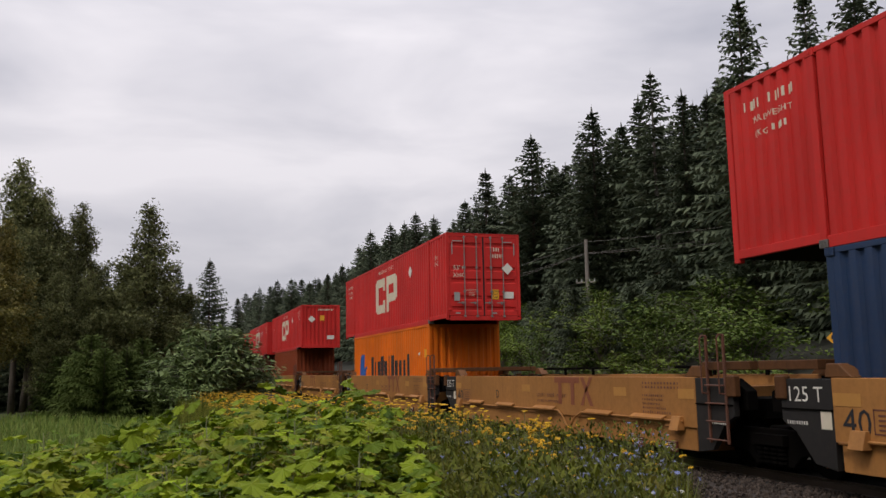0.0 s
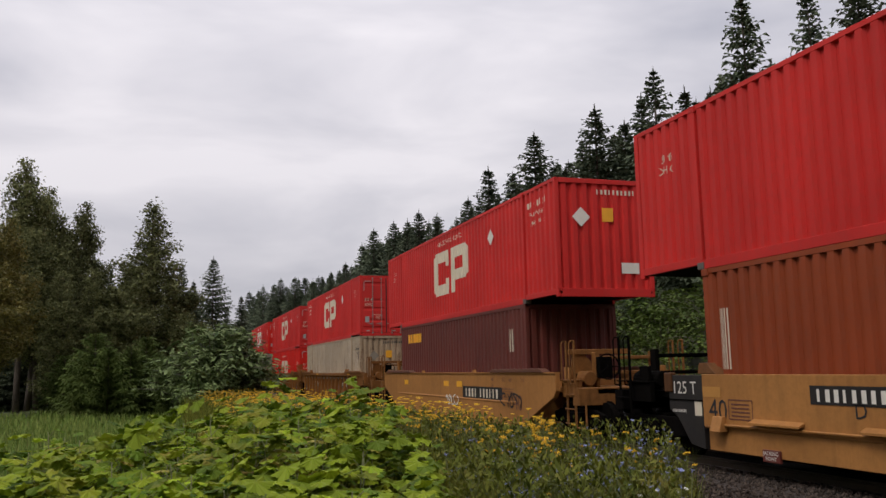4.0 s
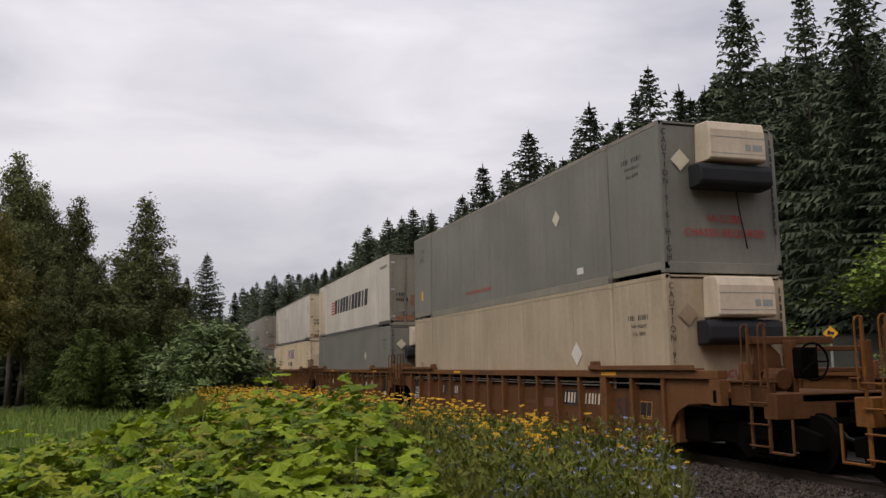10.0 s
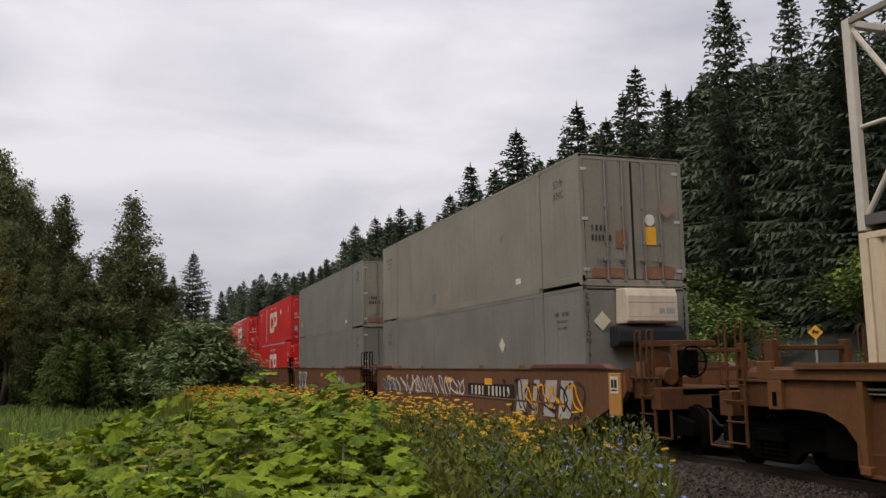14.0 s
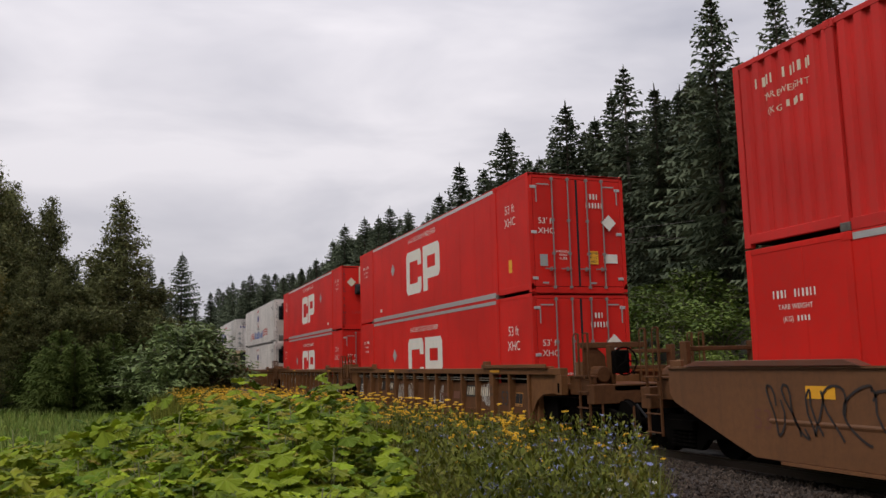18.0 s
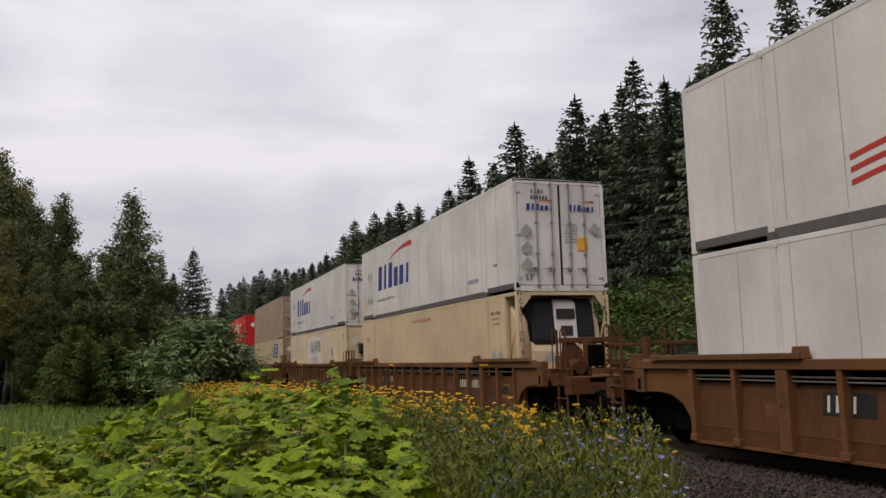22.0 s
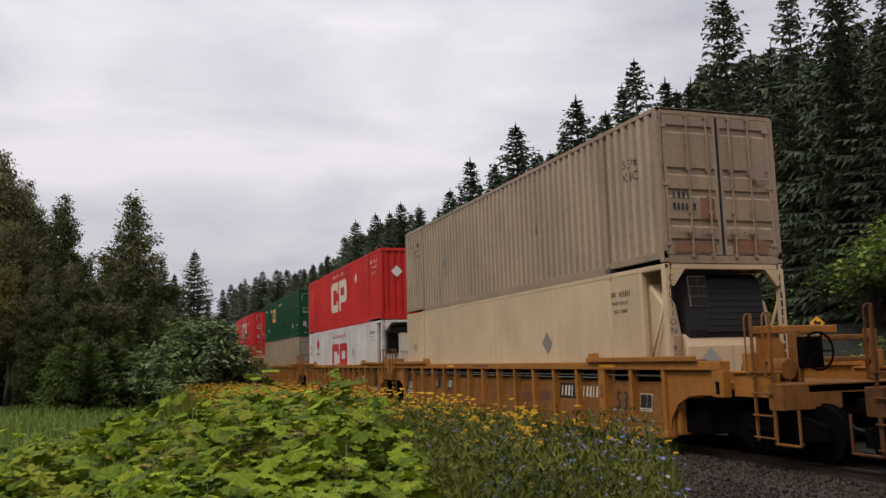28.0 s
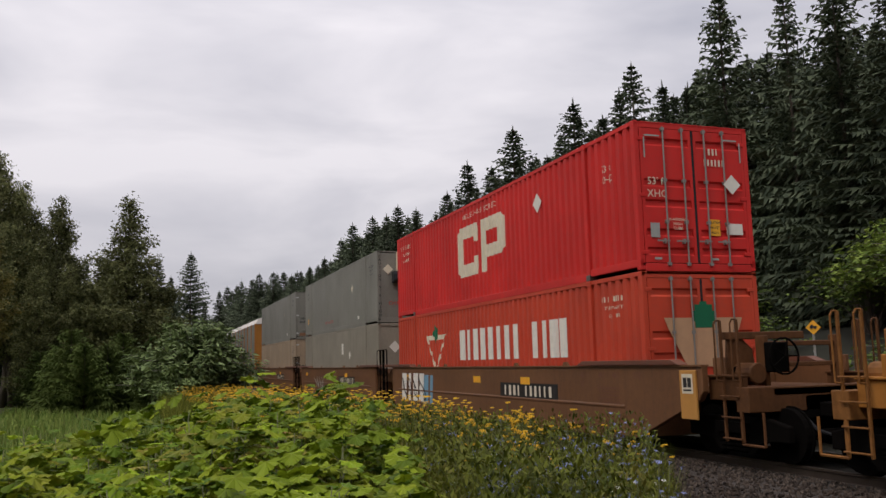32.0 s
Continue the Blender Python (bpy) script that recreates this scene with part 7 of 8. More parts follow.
# ---- trees ----
def conifer_meshes(seed, h, r, base, dens=1.0, droop=0.5, bare=0.0, fine=0.15, step=0.27, taper=0.95):
    """A trunk, and whorls of flat boughs that sag low down and rise towards the tip, fringed with hanging twigs."""
    rnd = random.Random(seed)
    tr = Geo().pole([(0, 0, h * i / 6, 0.011 * h * (1 - i / 6) + 0.012) for i in range(7)], 7)
    g = Geo()
    z = base * h
    up_ = Vector((0, 0, 1))
    while z < h * 0.985:
        t = (z / h - base) / (1 - base)
        reach = r * (1 - t) ** taper * (0.72 + 0.28 * min(1, t * 5)) * rnd.uniform(0.8, 1.06) + 0.05
        nb, w0 = max(6, int(11 * dens * (0.78 + 0.22 * (1 - t)))), rnd.uniform(0, 6.283)
        for k in range(nb):
            if rnd.random() < bare:
                continue
            w = w0 + 6.283 * k / nb + rnd.uniform(-0.3, 0.3)
            L = reach * (0.50 + 0.60 * rnd.random() ** 0.65)
            d = Vector((math.cos(w), math.sin(w), 0))
            side = Vector((-d.y, d.x, 0))
            sink = droop * (1 - t) ** 0.8 - 0.42 * t + rnd.gauss(0, 0.11)
            p0 = Vector((0, 0, z + rnd.uniform(-0.2, 0.2) * (1.1 - t)))
            bough = lambda f: p0 + d * (L * f) + up_ * (L * (-sink * f + 0.5 * max(0.12, sink) * f * f))
            a, mid, tip = len(g.v), bough(0.55), bough(1.04)
            g.v += [tuple(p0 + up_ * 0.03), tuple(p0 - up_ * 0.03), tuple(mid - up_ * 0.02), tuple(tip), tuple(mid + up_ * 0.02)]
            g.f.append((a, a + 1, a + 2, a + 3, a + 4))
            n = max(3, int(L / fine))
            for i in range(n):
                f = (i + 0.9 + rnd.uniform(-0.35, 0.35)) / n
                c = bough(f)
                ll = (0.07 + 0.16 * (1 - t) ** 0.5 * min(1, L) + 0.10 * L * (1.05 - f)) * rnd.uniform(0.55, 1.3)
                for q_ in (-1, 1):
                    q = c + (side * q_ * rnd.uniform(0.5, 1.0) + d * 0.7 + up_ * rnd.uniform(-1.15, 0.0)) * ll
                    o = d * (fine * 0.46) + up_ * 0.01
                    a = len(g.v)
                    g.v += [tuple(c - o), tuple(c + o), tuple(q)]
                    g.f.append((a, a + 1, a + 2))
        z += step * rnd.uniform(0.75, 1.25) * (0.66 if t > 0.8 else 1)
    for k in range(9):  # the leader
        w, z0 = k * 2.4, h * (0.955 + 0.004 * k)
        d = Vector((math.cos(w), math.sin(w), 0))
        a = len(g.v)
        g.v += [tuple(d * 0.07 * (1 - k / 12) + up_ * (z0 - 0.06)), tuple(d * -0.03 + up_ * z0), tuple(d * 0.02 + up_ * (z0 + h * 0.030))]
        g.f.append((a, a + 1, a + 2))
    return tr.mesh("trunk", BARK, True), g.mesh("crown", smooth=True)


def tree(name, meshes, m, mat, label, category, group, bark=None):
    root = empty(name, m, label, category, group)
    put("trunk", meshes[0], root, None, bark)
    put("crown", meshes[1], root, None, mat)
    return root


def stand(x, y, turn=0.0, size=1.0, wide=1.0):
    return Matrix.Translation((x, y, ground_z(x, y) - 0.05)) @ Matrix.Rotation(turn, 4, "Z") @ Matrix.Diagonal((size * wide, size * wide, size, 1))


rng = random.Random(7)
# unit variants are ten metres tall and are scaled to each tree's own height
CON = [conifer_meshes(i, 10.0, (3.0, 2.7, 3.2, 2.85, 2.5, 1.9)[i], (0.08, 0.12, 0.06, 0.15, 0.05, 0.46)[i], 1.35, (0.35, 0.5, 0.28, 0.45, 0.4, 0.5)[i], (0.05, 0.15, 0.02, 0.18, 0.08, 0.25)[i]) for i in range(6)]
WOOD = [conifer_meshes(20 + i, 10.0, (3.2, 3.5)[i], 0.04, 1.25, 0.4, 0.0, 0.24, 0.30) for i in range(2)]  # plainer, for those deep in the wood


def conifer(x, y, top, k=None, wide=1.0, label="tall dark green conifer on the forest edge", mat=None, deep=False):
    """A conifer at x, y whose tip stands at height top."""
    h = top - ground_z(x, y)
    k = rng.randrange(5) if k is None else k
    t = tree("conifer", WOOD[k % 2] if deep else CON[k], stand(x, y, rng.uniform(0, 6.28), h / 10.0, wide), mat or NEEDLE, label, "tree", "conifers", BARKG if k == 5 and not deep else None)
    return t


def by_sight(az, el, x):
    """Where a tip seen at azimuth and elevation (degrees) stands, on the line at that x."""
    y = x / math.tan(radians(az))
    return x, y, EYE[2] + math.hypot(x, y) * math.tan(radians(el))


for az, el, x, k, wd in ((17.64, 10.36, 28, 0, 1.0), (21.24, 13.45, 29, 1, 0.95), (24.46, 15.59, 28, 2, 1.05), (28.66, 17.17, 29, 3, 1.0), (32.7, 19.12, 30, 5, 0.95), (34.65, 17.75, 29, 1, 0.9),
                     (38.6, 23.2, 27, 3, 1.0), (42.6, 22.8, 28, 1, 0.9), (45.5, 23.6, 27, 2, 1.0), (48.8, 23.0, 27, 0, 1.1), (7.08, 6.11, 29, 0, 1.0), (8.0, 6.2, 30, 2, 1), (9.2, 6.0, 29, 1, 1.0), (10.4, 6.5, 28, 4, 1), (11.39, 7.17, 29, 1, 0.9),
                     (13.3, 9.4, 29, 2, 1), (14.65, 9.9, 28, 0, 1), (15.6, 10.0, 29, 3, 1), (16.4, 10.6, 29, 2, 1), (12.5, 8.4, 30, 1, 1), (19.8, 11.4, 28, 2, 1.0), (30.6, 16.0, 31, 2, 1), (31.8, 17.6, 32, 1, 0.9), (36.3, 17.5, 33, 2, 1), (26.6, 13.2, 31, 1, 1.1), (22.9, 13.0, 31, 0, 1)):
    conifer(*by_sight(az, el, x), k, wd * (1.25 if az < 36 else 0.95))
SKYLINE = ((4.0, 4.6), (5.0, 5.6), (7.0, 6.1), (11.4, 7.1), (12.6, 8.2), (14.4, 9.5), (17.6, 10.3), (21.2, 12.2), (24.5, 14.0), (28.7, 15.5), (33.1, 16.8), (38.6, 19.0), (52, 21))
for i in range(64):
    az = 5.2 + 0.7 * i + rng.uniform(-0.25, 0.25)
    (a0, e0), (a1, e1) = next((p, q) for p, q in zip(SKYLINE, SKYLINE[1:]) if az <= q[0])
    conifer(*by_sight(az, e0 + (e1 - e0) * (az - a0) / (a1 - a0) - rng.uniform(0.1, 1.5), rng.uniform(30, 34)), None, rng.uniform(0.8, 1.05), deep=i % 4 > 0)
for i in range(60):
    az = 4.6 + 0.2 * i + rng.uniform(-0.1, 0.1)
    (a0, e0), (a1, e1) = next((p, q) for p, q in zip(SKYLINE, SKYLINE[1:]) if az <= q[0])
    conifer(*by_sight(az, e0 + (e1 - e0) * (az - a0) / (a1 - a0) - rng.uniform(0.3, 1.6), rng.uniform(30, 36)), None, rng.uniform(1.1, 1.4), label="dark green conifer in the far wood", deep=True)
for i in range(96):
    y = 22 + 3.4 * i + rng.uniform(-1.5, 1.5)
    x = rng.uniform(31, 40)
    conifer(x, y, ground_z(x, y) + rng.uniform(11, 14.5) + 4.0 * sm(60, 130, y), None, rng.uniform(0.7, 0.95), label="dark green conifer within the hillside forest", deep=True)
for i in range(28):
    y = 24 + 6.5 * i + rng.uniform(-2, 2)
    x = rng.uniform(40, 52)
    conifer(x, y, ground_z(x, y) + rng.uniform(10, 12) + 4.0 * sm(60, 130, y), None, rng.uniform(0.7, 0.95), label="dark green conifer within the hillside forest", deep=True)


def leaf_crown(seed, n, shape_fn, size, clump=7):
    """Loose clumps of small leaves spread through a crown; shape_fn gives a clump's centre."""
    rnd, g = random.Random(seed), Geo()
    for i in range(n):
        c = Vector(shape_fn(rnd))
        for j in range(clump):
            p = c + Vector((rnd.gauss(0, 1), rnd.gauss(0, 1), rnd.gauss(0, 0.8))) * size * 1.2
            u = Vector((rnd.gauss(0, 1), rnd.gauss(0, 1), rnd.gauss(-0.3, 0.7))).normalized()
            v = u.orthogonal().normalized()
            v = (v * math.cos(j) + u.cross(v) * math.sin(j)).normalized()
            s = size * rnd.uniform(0.6, 1.25)
            a = len(g.v)
            g.v += [tuple(p + u * s * 0.1 + v * s * 0.36), tuple(p + u * s * 1.15), tuple(p + u * s * 0.1 - v * s * 0.36)]
            g.f.append((a, a + 1, a + 2))
    return g.mesh("crown", smooth=False)


def broad_tree(seed, h, r, low, taper, n, size, lift=0.9):
    """A leafy tree of rising plume-like limbs; taper 1 and more draws the crown to a point."""
    rnd = random.Random(seed)
    tr = Geo()
    limbs = []
    tr.pole([(0.02 * h * math.sin(a * 5), 0, h * a, 0.014 * h * (1 - a) + 0.015) for a in (i / 7 * 0.97 for i in range(8))], 8)
    for i in range(120):
        t = low + (0.985 - low) * (i + rnd.random()) / 120
        w = i * 2.4 + rnd.uniform(-0.5, 0.5)
        f = (t - low) / (1 - low)
        reach = r * ((1 - f) ** taper) * min(1, 0.6 + 2.0 * f) * rnd.uniform(0.55, 1.2) + 0.05
        p = Vector((0.02 * h * math.sin(t * 5), 0, h * t))
        q = p + Vector((math.cos(w) * reach, math.sin(w) * reach, reach * rnd.uniform(0.35, lift)))
        tr.tube(p, q, 0.03 * (1 - t) + 0.012, 0.008, 4, False)
        limbs.append((p, q, reach))
    total = sum(l[2] for l in limbs)
    bag = [l for l in limbs for _ in range(max(1, int(l[2] / total * 800)))]
    def spot(rd):
        p, q, reach = rd.choice(bag)
        f = rd.random() ** 0.55 * 1.08
        s = 0.07 + 0.085 * reach * (1.1 - 0.75 * f)
        return p + (q - p) * f + Vector((rd.gauss(0, 1), rd.gauss(0, 1), rd.gauss(0, 1) - 0.2)) * s
    return tr.mesh("trunk", BARK, True), leaf_crown(seed, n, spot, size, 8)


BRO = [broad_tree(31, 10, 2.2, 0.05, 0.75, 3600, 0.125), broad_tree(32, 10, 2.1, 0.24, 0.85, 3600, 0.12, 1.1), broad_tree(33, 10, 2.3, 0.04, 0.95, 3400, 0.125), broad_tree(34, 10, 2.7, 0.08, 1.15, 5000, 0.12, 0.85)]


def broad(x, y, top, k, wide=1.0, mat=None, label="tall leafy green broadleaf tree at the meadow edge"):
    h = top - ground_z(x, y)
    return tree("broadleaf_tree", BRO[k], stand(x, y, rng.uniform(0, 6.28), h / 10.0, wide), mat or BROAD, label, "tree", "broadleaf trees")


def by_range(az, el, d):
    return d * math.sin(radians(az)), d * math.cos(radians(az)), EYE[2] + d * math.tan(radians(el))


for az, el, d, k, wd, mt in ((-1.22, 11.0, 58, 3, 1.2, None), (-2.6, 7.2, 60, 2, 1.0, None), (-3.5, 5.6, 57, 0, 1.1, None), (-5.3, 10.6, 62, 1, 0.85, None), (-6.4, 9.8, 60, 1, 0.8, None), (-7.5, 11.4, 60, 1, 0.8, None), (-8.6, 13.0, 58, 1, 0.85, None), (-4.5, 6.6, 57, 2, 1.0, None), (-6.2, 6.4, 56, 0, 1.1, None),
                         (-9.6, 9.4, 52, 1, 1.0, AUTUMN), (-11.0, 10.2, 50, 1, 1.1, AUTUMN), (-12.5, 11.5, 52, 1, 1.0, None), (-8.0, 9.4, 60, 1, 1.1, None), (0.2, 5.4, 60, 2, 0.9, None)):
    broad(*by_range(az, el, d), k, wd, mt, "yellowing leafy broadleaf tree at the meadow edge" if mt else "tall leafy olive green tree at the meadow edge")
for az, el, d, k, wd in ((2.72, 7.47, 82, 2, 1.1), (4.53, 4.94, 84, 4, 1.1), (1.3, 5.4, 76, 2, 0.8), (0.75, 7.0, 74, 0, 1.0), (1.5, 5.9, 76, 4, 1.0), (3.6, 4.2, 80, 2, 0.9), (-3.6, 7.0, 74, 0, 0.8), (-8.5, 8, 72, 2, 0.8), (-11, 9, 70, 0, 0.8), (2.0, 5.0, 78, 1, 0.8)):
    conifer(*by_range(az, el, d), k, wd, "dark conifer behind the meadow")
for i in range(14):
    az, d = -16 + 1.35 * i + rng.uniform(-0.4, 0.4), rng.uniform(63, 69)
    x, y, _ = by_range(az, 0, d)
    conifer(x, y, ground_z(x, y) + rng.uniform(5, 7.5), None, 1.6, "dark conifer in the woods behind the meadow", deep=True)
for i in range(36):
    az, d = rng.uniform(-40, 1.5), rng.uniform(66, 95)
    x, y, _ = by_range(az, 0, d)
    conifer(x, y, ground_z(x, y) + rng.uniform(9, 11.5), None, 1.0, "dark conifer in the woods behind the meadow", deep=True)

# young conifers and bushes before the left wood
YNG = [conifer_meshes(60 + i, 4.0, (1.8, 1.95, 1.7)[i], 0.02, 1.2, 0.0, 0.05, 0.12, 0.17, 0.62) for i in range(3)]


def young(az, d, h, k, wide=1.0):
    x, y, _ = by_range(az, 0, d)
    tree("young_conifer", YNG[k], stand(x, y, rng.uniform(0, 6.28), h / 4.0, wide), YOUNG, "bushy young conifer at the meadow edge", "tree", "young conifers")


for a in ((-4.3, 46, 4.3, 0, 1.1), (-3.5, 45, 3.6, 1, 1.1), (-2.2, 46, 3.6, 1, 1.1), (-1.3, 47, 4.2, 0, 1.0), (-0.3, 47, 3.0, 2, 1.2), (0.4, 44, 2.3, 1, 1.1), (-5.1, 48, 3.4, 2, 1.1), (-6.0, 52, 3.4, 2, 1.2), (1.2, 46, 2.6, 2, 1.2)):
    young(*a)


def arching_bush(seed, h, r, stems, leaves, size, slim=0.30, base=0.3):
    """Stems that arch outwards from one foot, each set with drooping leaves towards its end."""
    rnd, st, g = random.Random(seed), Geo(), Geo()
    for i in range(stems):
        w, out = rnd.uniform(0, 6.283), r * rnd.random() ** 0.6
        top = h * (1 - 0.5 * (out / r) ** 2) * rnd.uniform(0.72, 1.06)
        d = Vector((math.cos(w), math.sin(w), 0))
        p0, p1, p2 = d * 0.12, d * (0.35 * out) + Vector((0, 0, top * 1.05)), d * (1.05 * out) + Vector((0, 0, top * 0.92))
        at_ = lambda f: p0 * (1 - f) ** 2 + p1 * (2 * f * (1 - f)) + p2 * (f * f)
        st.tube(at_(0), at_(0.4), 0.030, 0.022, 5, False).tube(at_(0.4), at_(0.75), 0.022, 0.014, 5, False).tube(at_(0.75), at_(1), 0.014, 0.006, 5, False)
        for k in range(leaves):
            f = base + (1.04 - base) * rnd.random() ** 0.8
            c = at_(f) + Vector((rnd.gauss(0, 1), rnd.gauss(0, 1), rnd.gauss(0, 0.7))) * (0.05 * h)
            a_ = rnd.uniform(0, 6.283)
            u = (Vector((math.cos(a_), math.sin(a_), 0)) + d * 0.6 + Vector((0, 0, rnd.uniform(-0.9, 0.25)))).normalized()
            v = Vector((-u.y, u.x, rnd.uniform(-0.5, 0.5))).normalized()
            s_ = size * rnd.uniform(0.6, 1.25)
            a = len(g.v)
            g.v += [tuple(c), tuple(c + u * s_ * 0.45 + v * s_ * slim), tuple(c + u * s_), tuple(c + u * s_ * 0.45 - v * s_ * slim)]
            g.f.append((a, a + 1, a + 2, a + 3))
    return st.mesh("stem", BARKG, True), g.mesh("foliage")


SHR = [arching_bush(70, 4.0, 2.2, 46, 62, 0.20), arching_bush(71, 4.0, 2.9, 54, 56, 0.22, 0.34), arching_bush(72, 4.0, 1.7, 40, 66, 0.17, 0.26), arching_bush(73, 2.0, 1.6, 40, 46, 0.15, 0.3, 0.15)]
WIL = [arching_bush(75 + i, 4.0, 2.2, 50, 58, 0.36, 0.18, 0.2) for i in range(2)]


def shrub(x, y, h, k, mat=None, wide=1.0, label="dense leafy green shrub"):
    """A bush of height h."""
    root = empty("shrub", stand(x, y, rng.uniform(0, 6.28), h / (2.0 if k == 3 else 4.0), wide), label, "shrub", "shrubs")
    put("stem", SHR[k][0], root)
    put("foliage", SHR[k][1], root, None, mat or SHRUB)


for az, d, h, k in ((2.9, 42, 4.9, 0), (1.7, 43, 4.5, 1), (0.7, 44, 3.3, 0), (3.9, 43, 4.5, 1), (4.6, 45, 3.5, 0), (2.2, 40, 2.6, 1), (3.6, 40.5, 2.2, 0)):
    x, y, _ = by_range(az, 0, d)
    bush = empty("willow_bush", stand(x, y, rng.uniform(0, 6.28), h / 4.0, 1.0), "silvery green arching bush by the track", "shrub", "willow bushes")
    put("stem", WIL[k][0], bush)
    put("foliage", WIL[k][1], bush, None, WILLOW)
x, y, _ = by_range(5.3, 0, 52)
shrub(x, y, 1.6, 3, SHRUB, label="dense leafy green shrub by the track")
BANK = (SHRUB, SHRUB, LUSH)
for i in range(40):  # tall bushes up the bank
    y = 17 + 1.35 * i + rng.uniform(-0.8, 0.8)
    x = rng.uniform(20, 25.5)
    if 38 < math.degrees(math.atan2(x, y)) < 47:
        x += 3.5
    if rng.random() < 0.25:
        tree("young_conifer", YNG[rng.randrange(3)], stand(x, y, rng.uniform(0, 6.28), rng.uniform(0.8, 1.35)), NEEDLE, "dark young conifer on the bank", "tree", "young conifers")
    else:
        shrub(x, y, rng.uniform(3.0, 4.9), rng.randrange(3), BANK[rng.randrange(3)], rng.uniform(0.9, 1.3), "tall leafy green shrub on the bank behind the line")
for i in range(46):  # lower ones before them
    y = 7 + 1.5 * i + rng.uniform(-0.8, 0.8)
    x = rng.uniform(15.8, 20)
    low = 38 < math.degrees(math.atan2(x, y)) < 47  # the warning sign stands clear
    shrub(x, y, rng.uniform(0.9, 1.5) if low else rng.uniform(1.3, 2.5), 3 if low else rng.choice((0, 1, 2, 3, 3)), BANK[rng.randrange(3)], rng.uniform(0.9, 1.3), "leafy green shrub on the bank behind the line")

for i in range(16):  # low growth round the sign
    y = 14.5 + 0.6 * i
    x = rng.uniform(15.6, 18.6)
    shrub(x, y, rng.uniform(0.9, 1.4), 3, BANK[rng.randrange(3)], rng.uniform(1.0, 1.4), "low leafy green shrub on the bank behind the line")

# ---- utility pole, its wires, and a warning sign ----
px, py = 25.0, 47.2
pz = ground_z(px, py)
pole = empty("utility_pole", at(px, py, pz), "weathered wooden utility pole with crossarm and transformer", "utility pole")
put("post", Geo().tube((0, 0, -0.3), (0, 0, 9.6 - pz), 0.16, 0.11, 12).mesh("post", WOODPOLE, False), pole)
arm = put("crossarm", Geo().box(-0.05, 0.05, -0.62, 0.62, 0, 0.09).mesh("crossarm", WOODPOLE, bevel=0.01), pole, at(-0.12, 0, 6.85 - pz) @ turned(50))
for d in (-0.56, -0.25, 0.25, 0.56):
    put("insulator", shared("ins", lambda: Geo().tube((0, 0, 0.1), (0, 0, 0.26), 0.05, 0.03, 8).mesh("insulator", INKG)), arm, at(0, d, 0))
put("transformer", Geo().tube((0, 0, -0.35), (0, 0, 0.35), 0.15, 0.15, 14).mesh("transformer", INKG, bevel=0.02), pole, at(-0.3, -0.1, 5.0 - pz), label="pale pole transformer")
for z, sag in ((9.45, 0.8), (8.75, 0.7), (8.7, 0.9)):
    g = Geo()
    for far in ((34.0, 20.0), (24.0, 110.0)):
        pts = [(px + (far[0] - px) * i / 12, py + (far[1] - py) * i / 12, z + 0.6 * i / 12 - sag * math.sin(math.pi * i / 12)) for i in range(13)]
        g.path(pts, 0.011, 4)
    tagged(put("overhead_wire", g.mesh("overhead_wire", ROD)), "thin grey overhead wire strung from the pole", "wire", "overhead wires")
sx, sy = 20.0, 21.6
sz = ground_z(sx, sy)
sg = empty("warning_sign", at(sx, sy, sz), "yellow diamond warning sign on a thin post", "sign")
put("post", Geo().box(-0.025, 0.025, -0.025, 0.025, -0.3, 2.62 - sz).mesh("post", ALU), sg, at(0.02, 0.03, 0))
board = Geo().prism([(0, -0.23), (0.23, 0), (0, 0.23), (-0.23, 0)], -0.006, 0.006, 1)
put("board", board.mesh("board", INKY), sg, at(0, 0, 2.44 - sz) @ turned(-35), label="yellow diamond board")
put("symbol", mark_mesh([rect(-0.10, -0.015, 0.10, 0.045), rect(-0.085, -0.045, -0.03, -0.015), rect(0.025, -0.045, 0.08, -0.015), rect(-0.08, 0.045, -0.015, 0.085)]), sg, at(-0.012, -0.018, 2.44 - sz) @ turned(55), INKK, "black vehicle symbol")


# ---- foreground plants ----
def lobed_leaf(seed, s=0.11):
    """A maple-like leaf of five shallow pointed lobes with toothed edges, arched and creased along its veins; its stalk at the origin, its tip towards +x."""
    rnd, g = random.Random(seed), Geo()
    rim = []
    lobes = ((-122, 0.72), (-60, 0.98), (0, 1.15), (60, 0.98), (122, 0.72))
    for i, (a, r) in enumerate(lobes):
        a += rnd.uniform(-5, 5)
        r *= s * rnd.uniform(0.92, 1.08)
        for da, f in ((-24, 0.80), (-19, 0.77), (-12, 0.92), (-8, 0.88), (0, 1.0), (8, 0.88), (12, 0.92), (19, 0.77), (24, 0.80)):
            rim.append((a + da, r * f))
        if i < 4:
            rim.append(((a + lobes[i + 1][0]) / 2, s * 0.64))
    arch, curl = rnd.uniform(0.10, 0.24), rnd.uniform(-0.05, 0.12)
    pts = [(0.0, 0.0, 0.0)]
    for a, r in rim:
        x, y = r * math.cos(radians(a)) + s * 0.35, r * math.sin(radians(a))
        pts.append((x, y, -arch * (x * x + 0.7 * y * y) / s + curl * x + 0.012 * math.cos(radians(a) * 6) + rnd.uniform(-0.004, 0.004)))
    mid = (s * 0.35, 0.0, 0.010)
    g.v = [mid] + pts
    n = len(pts)
    g.f = [(0, 1 + i, 1 + (i + 1) % n) for i in range(n)]
    return g.mesh("leaf")


LEAVES = [lobed_leaf(200 + i, (0.115, 0.10, 0.125, 0.09, 0.12)[i]) for i in range(5)]
prng = random.Random(11)


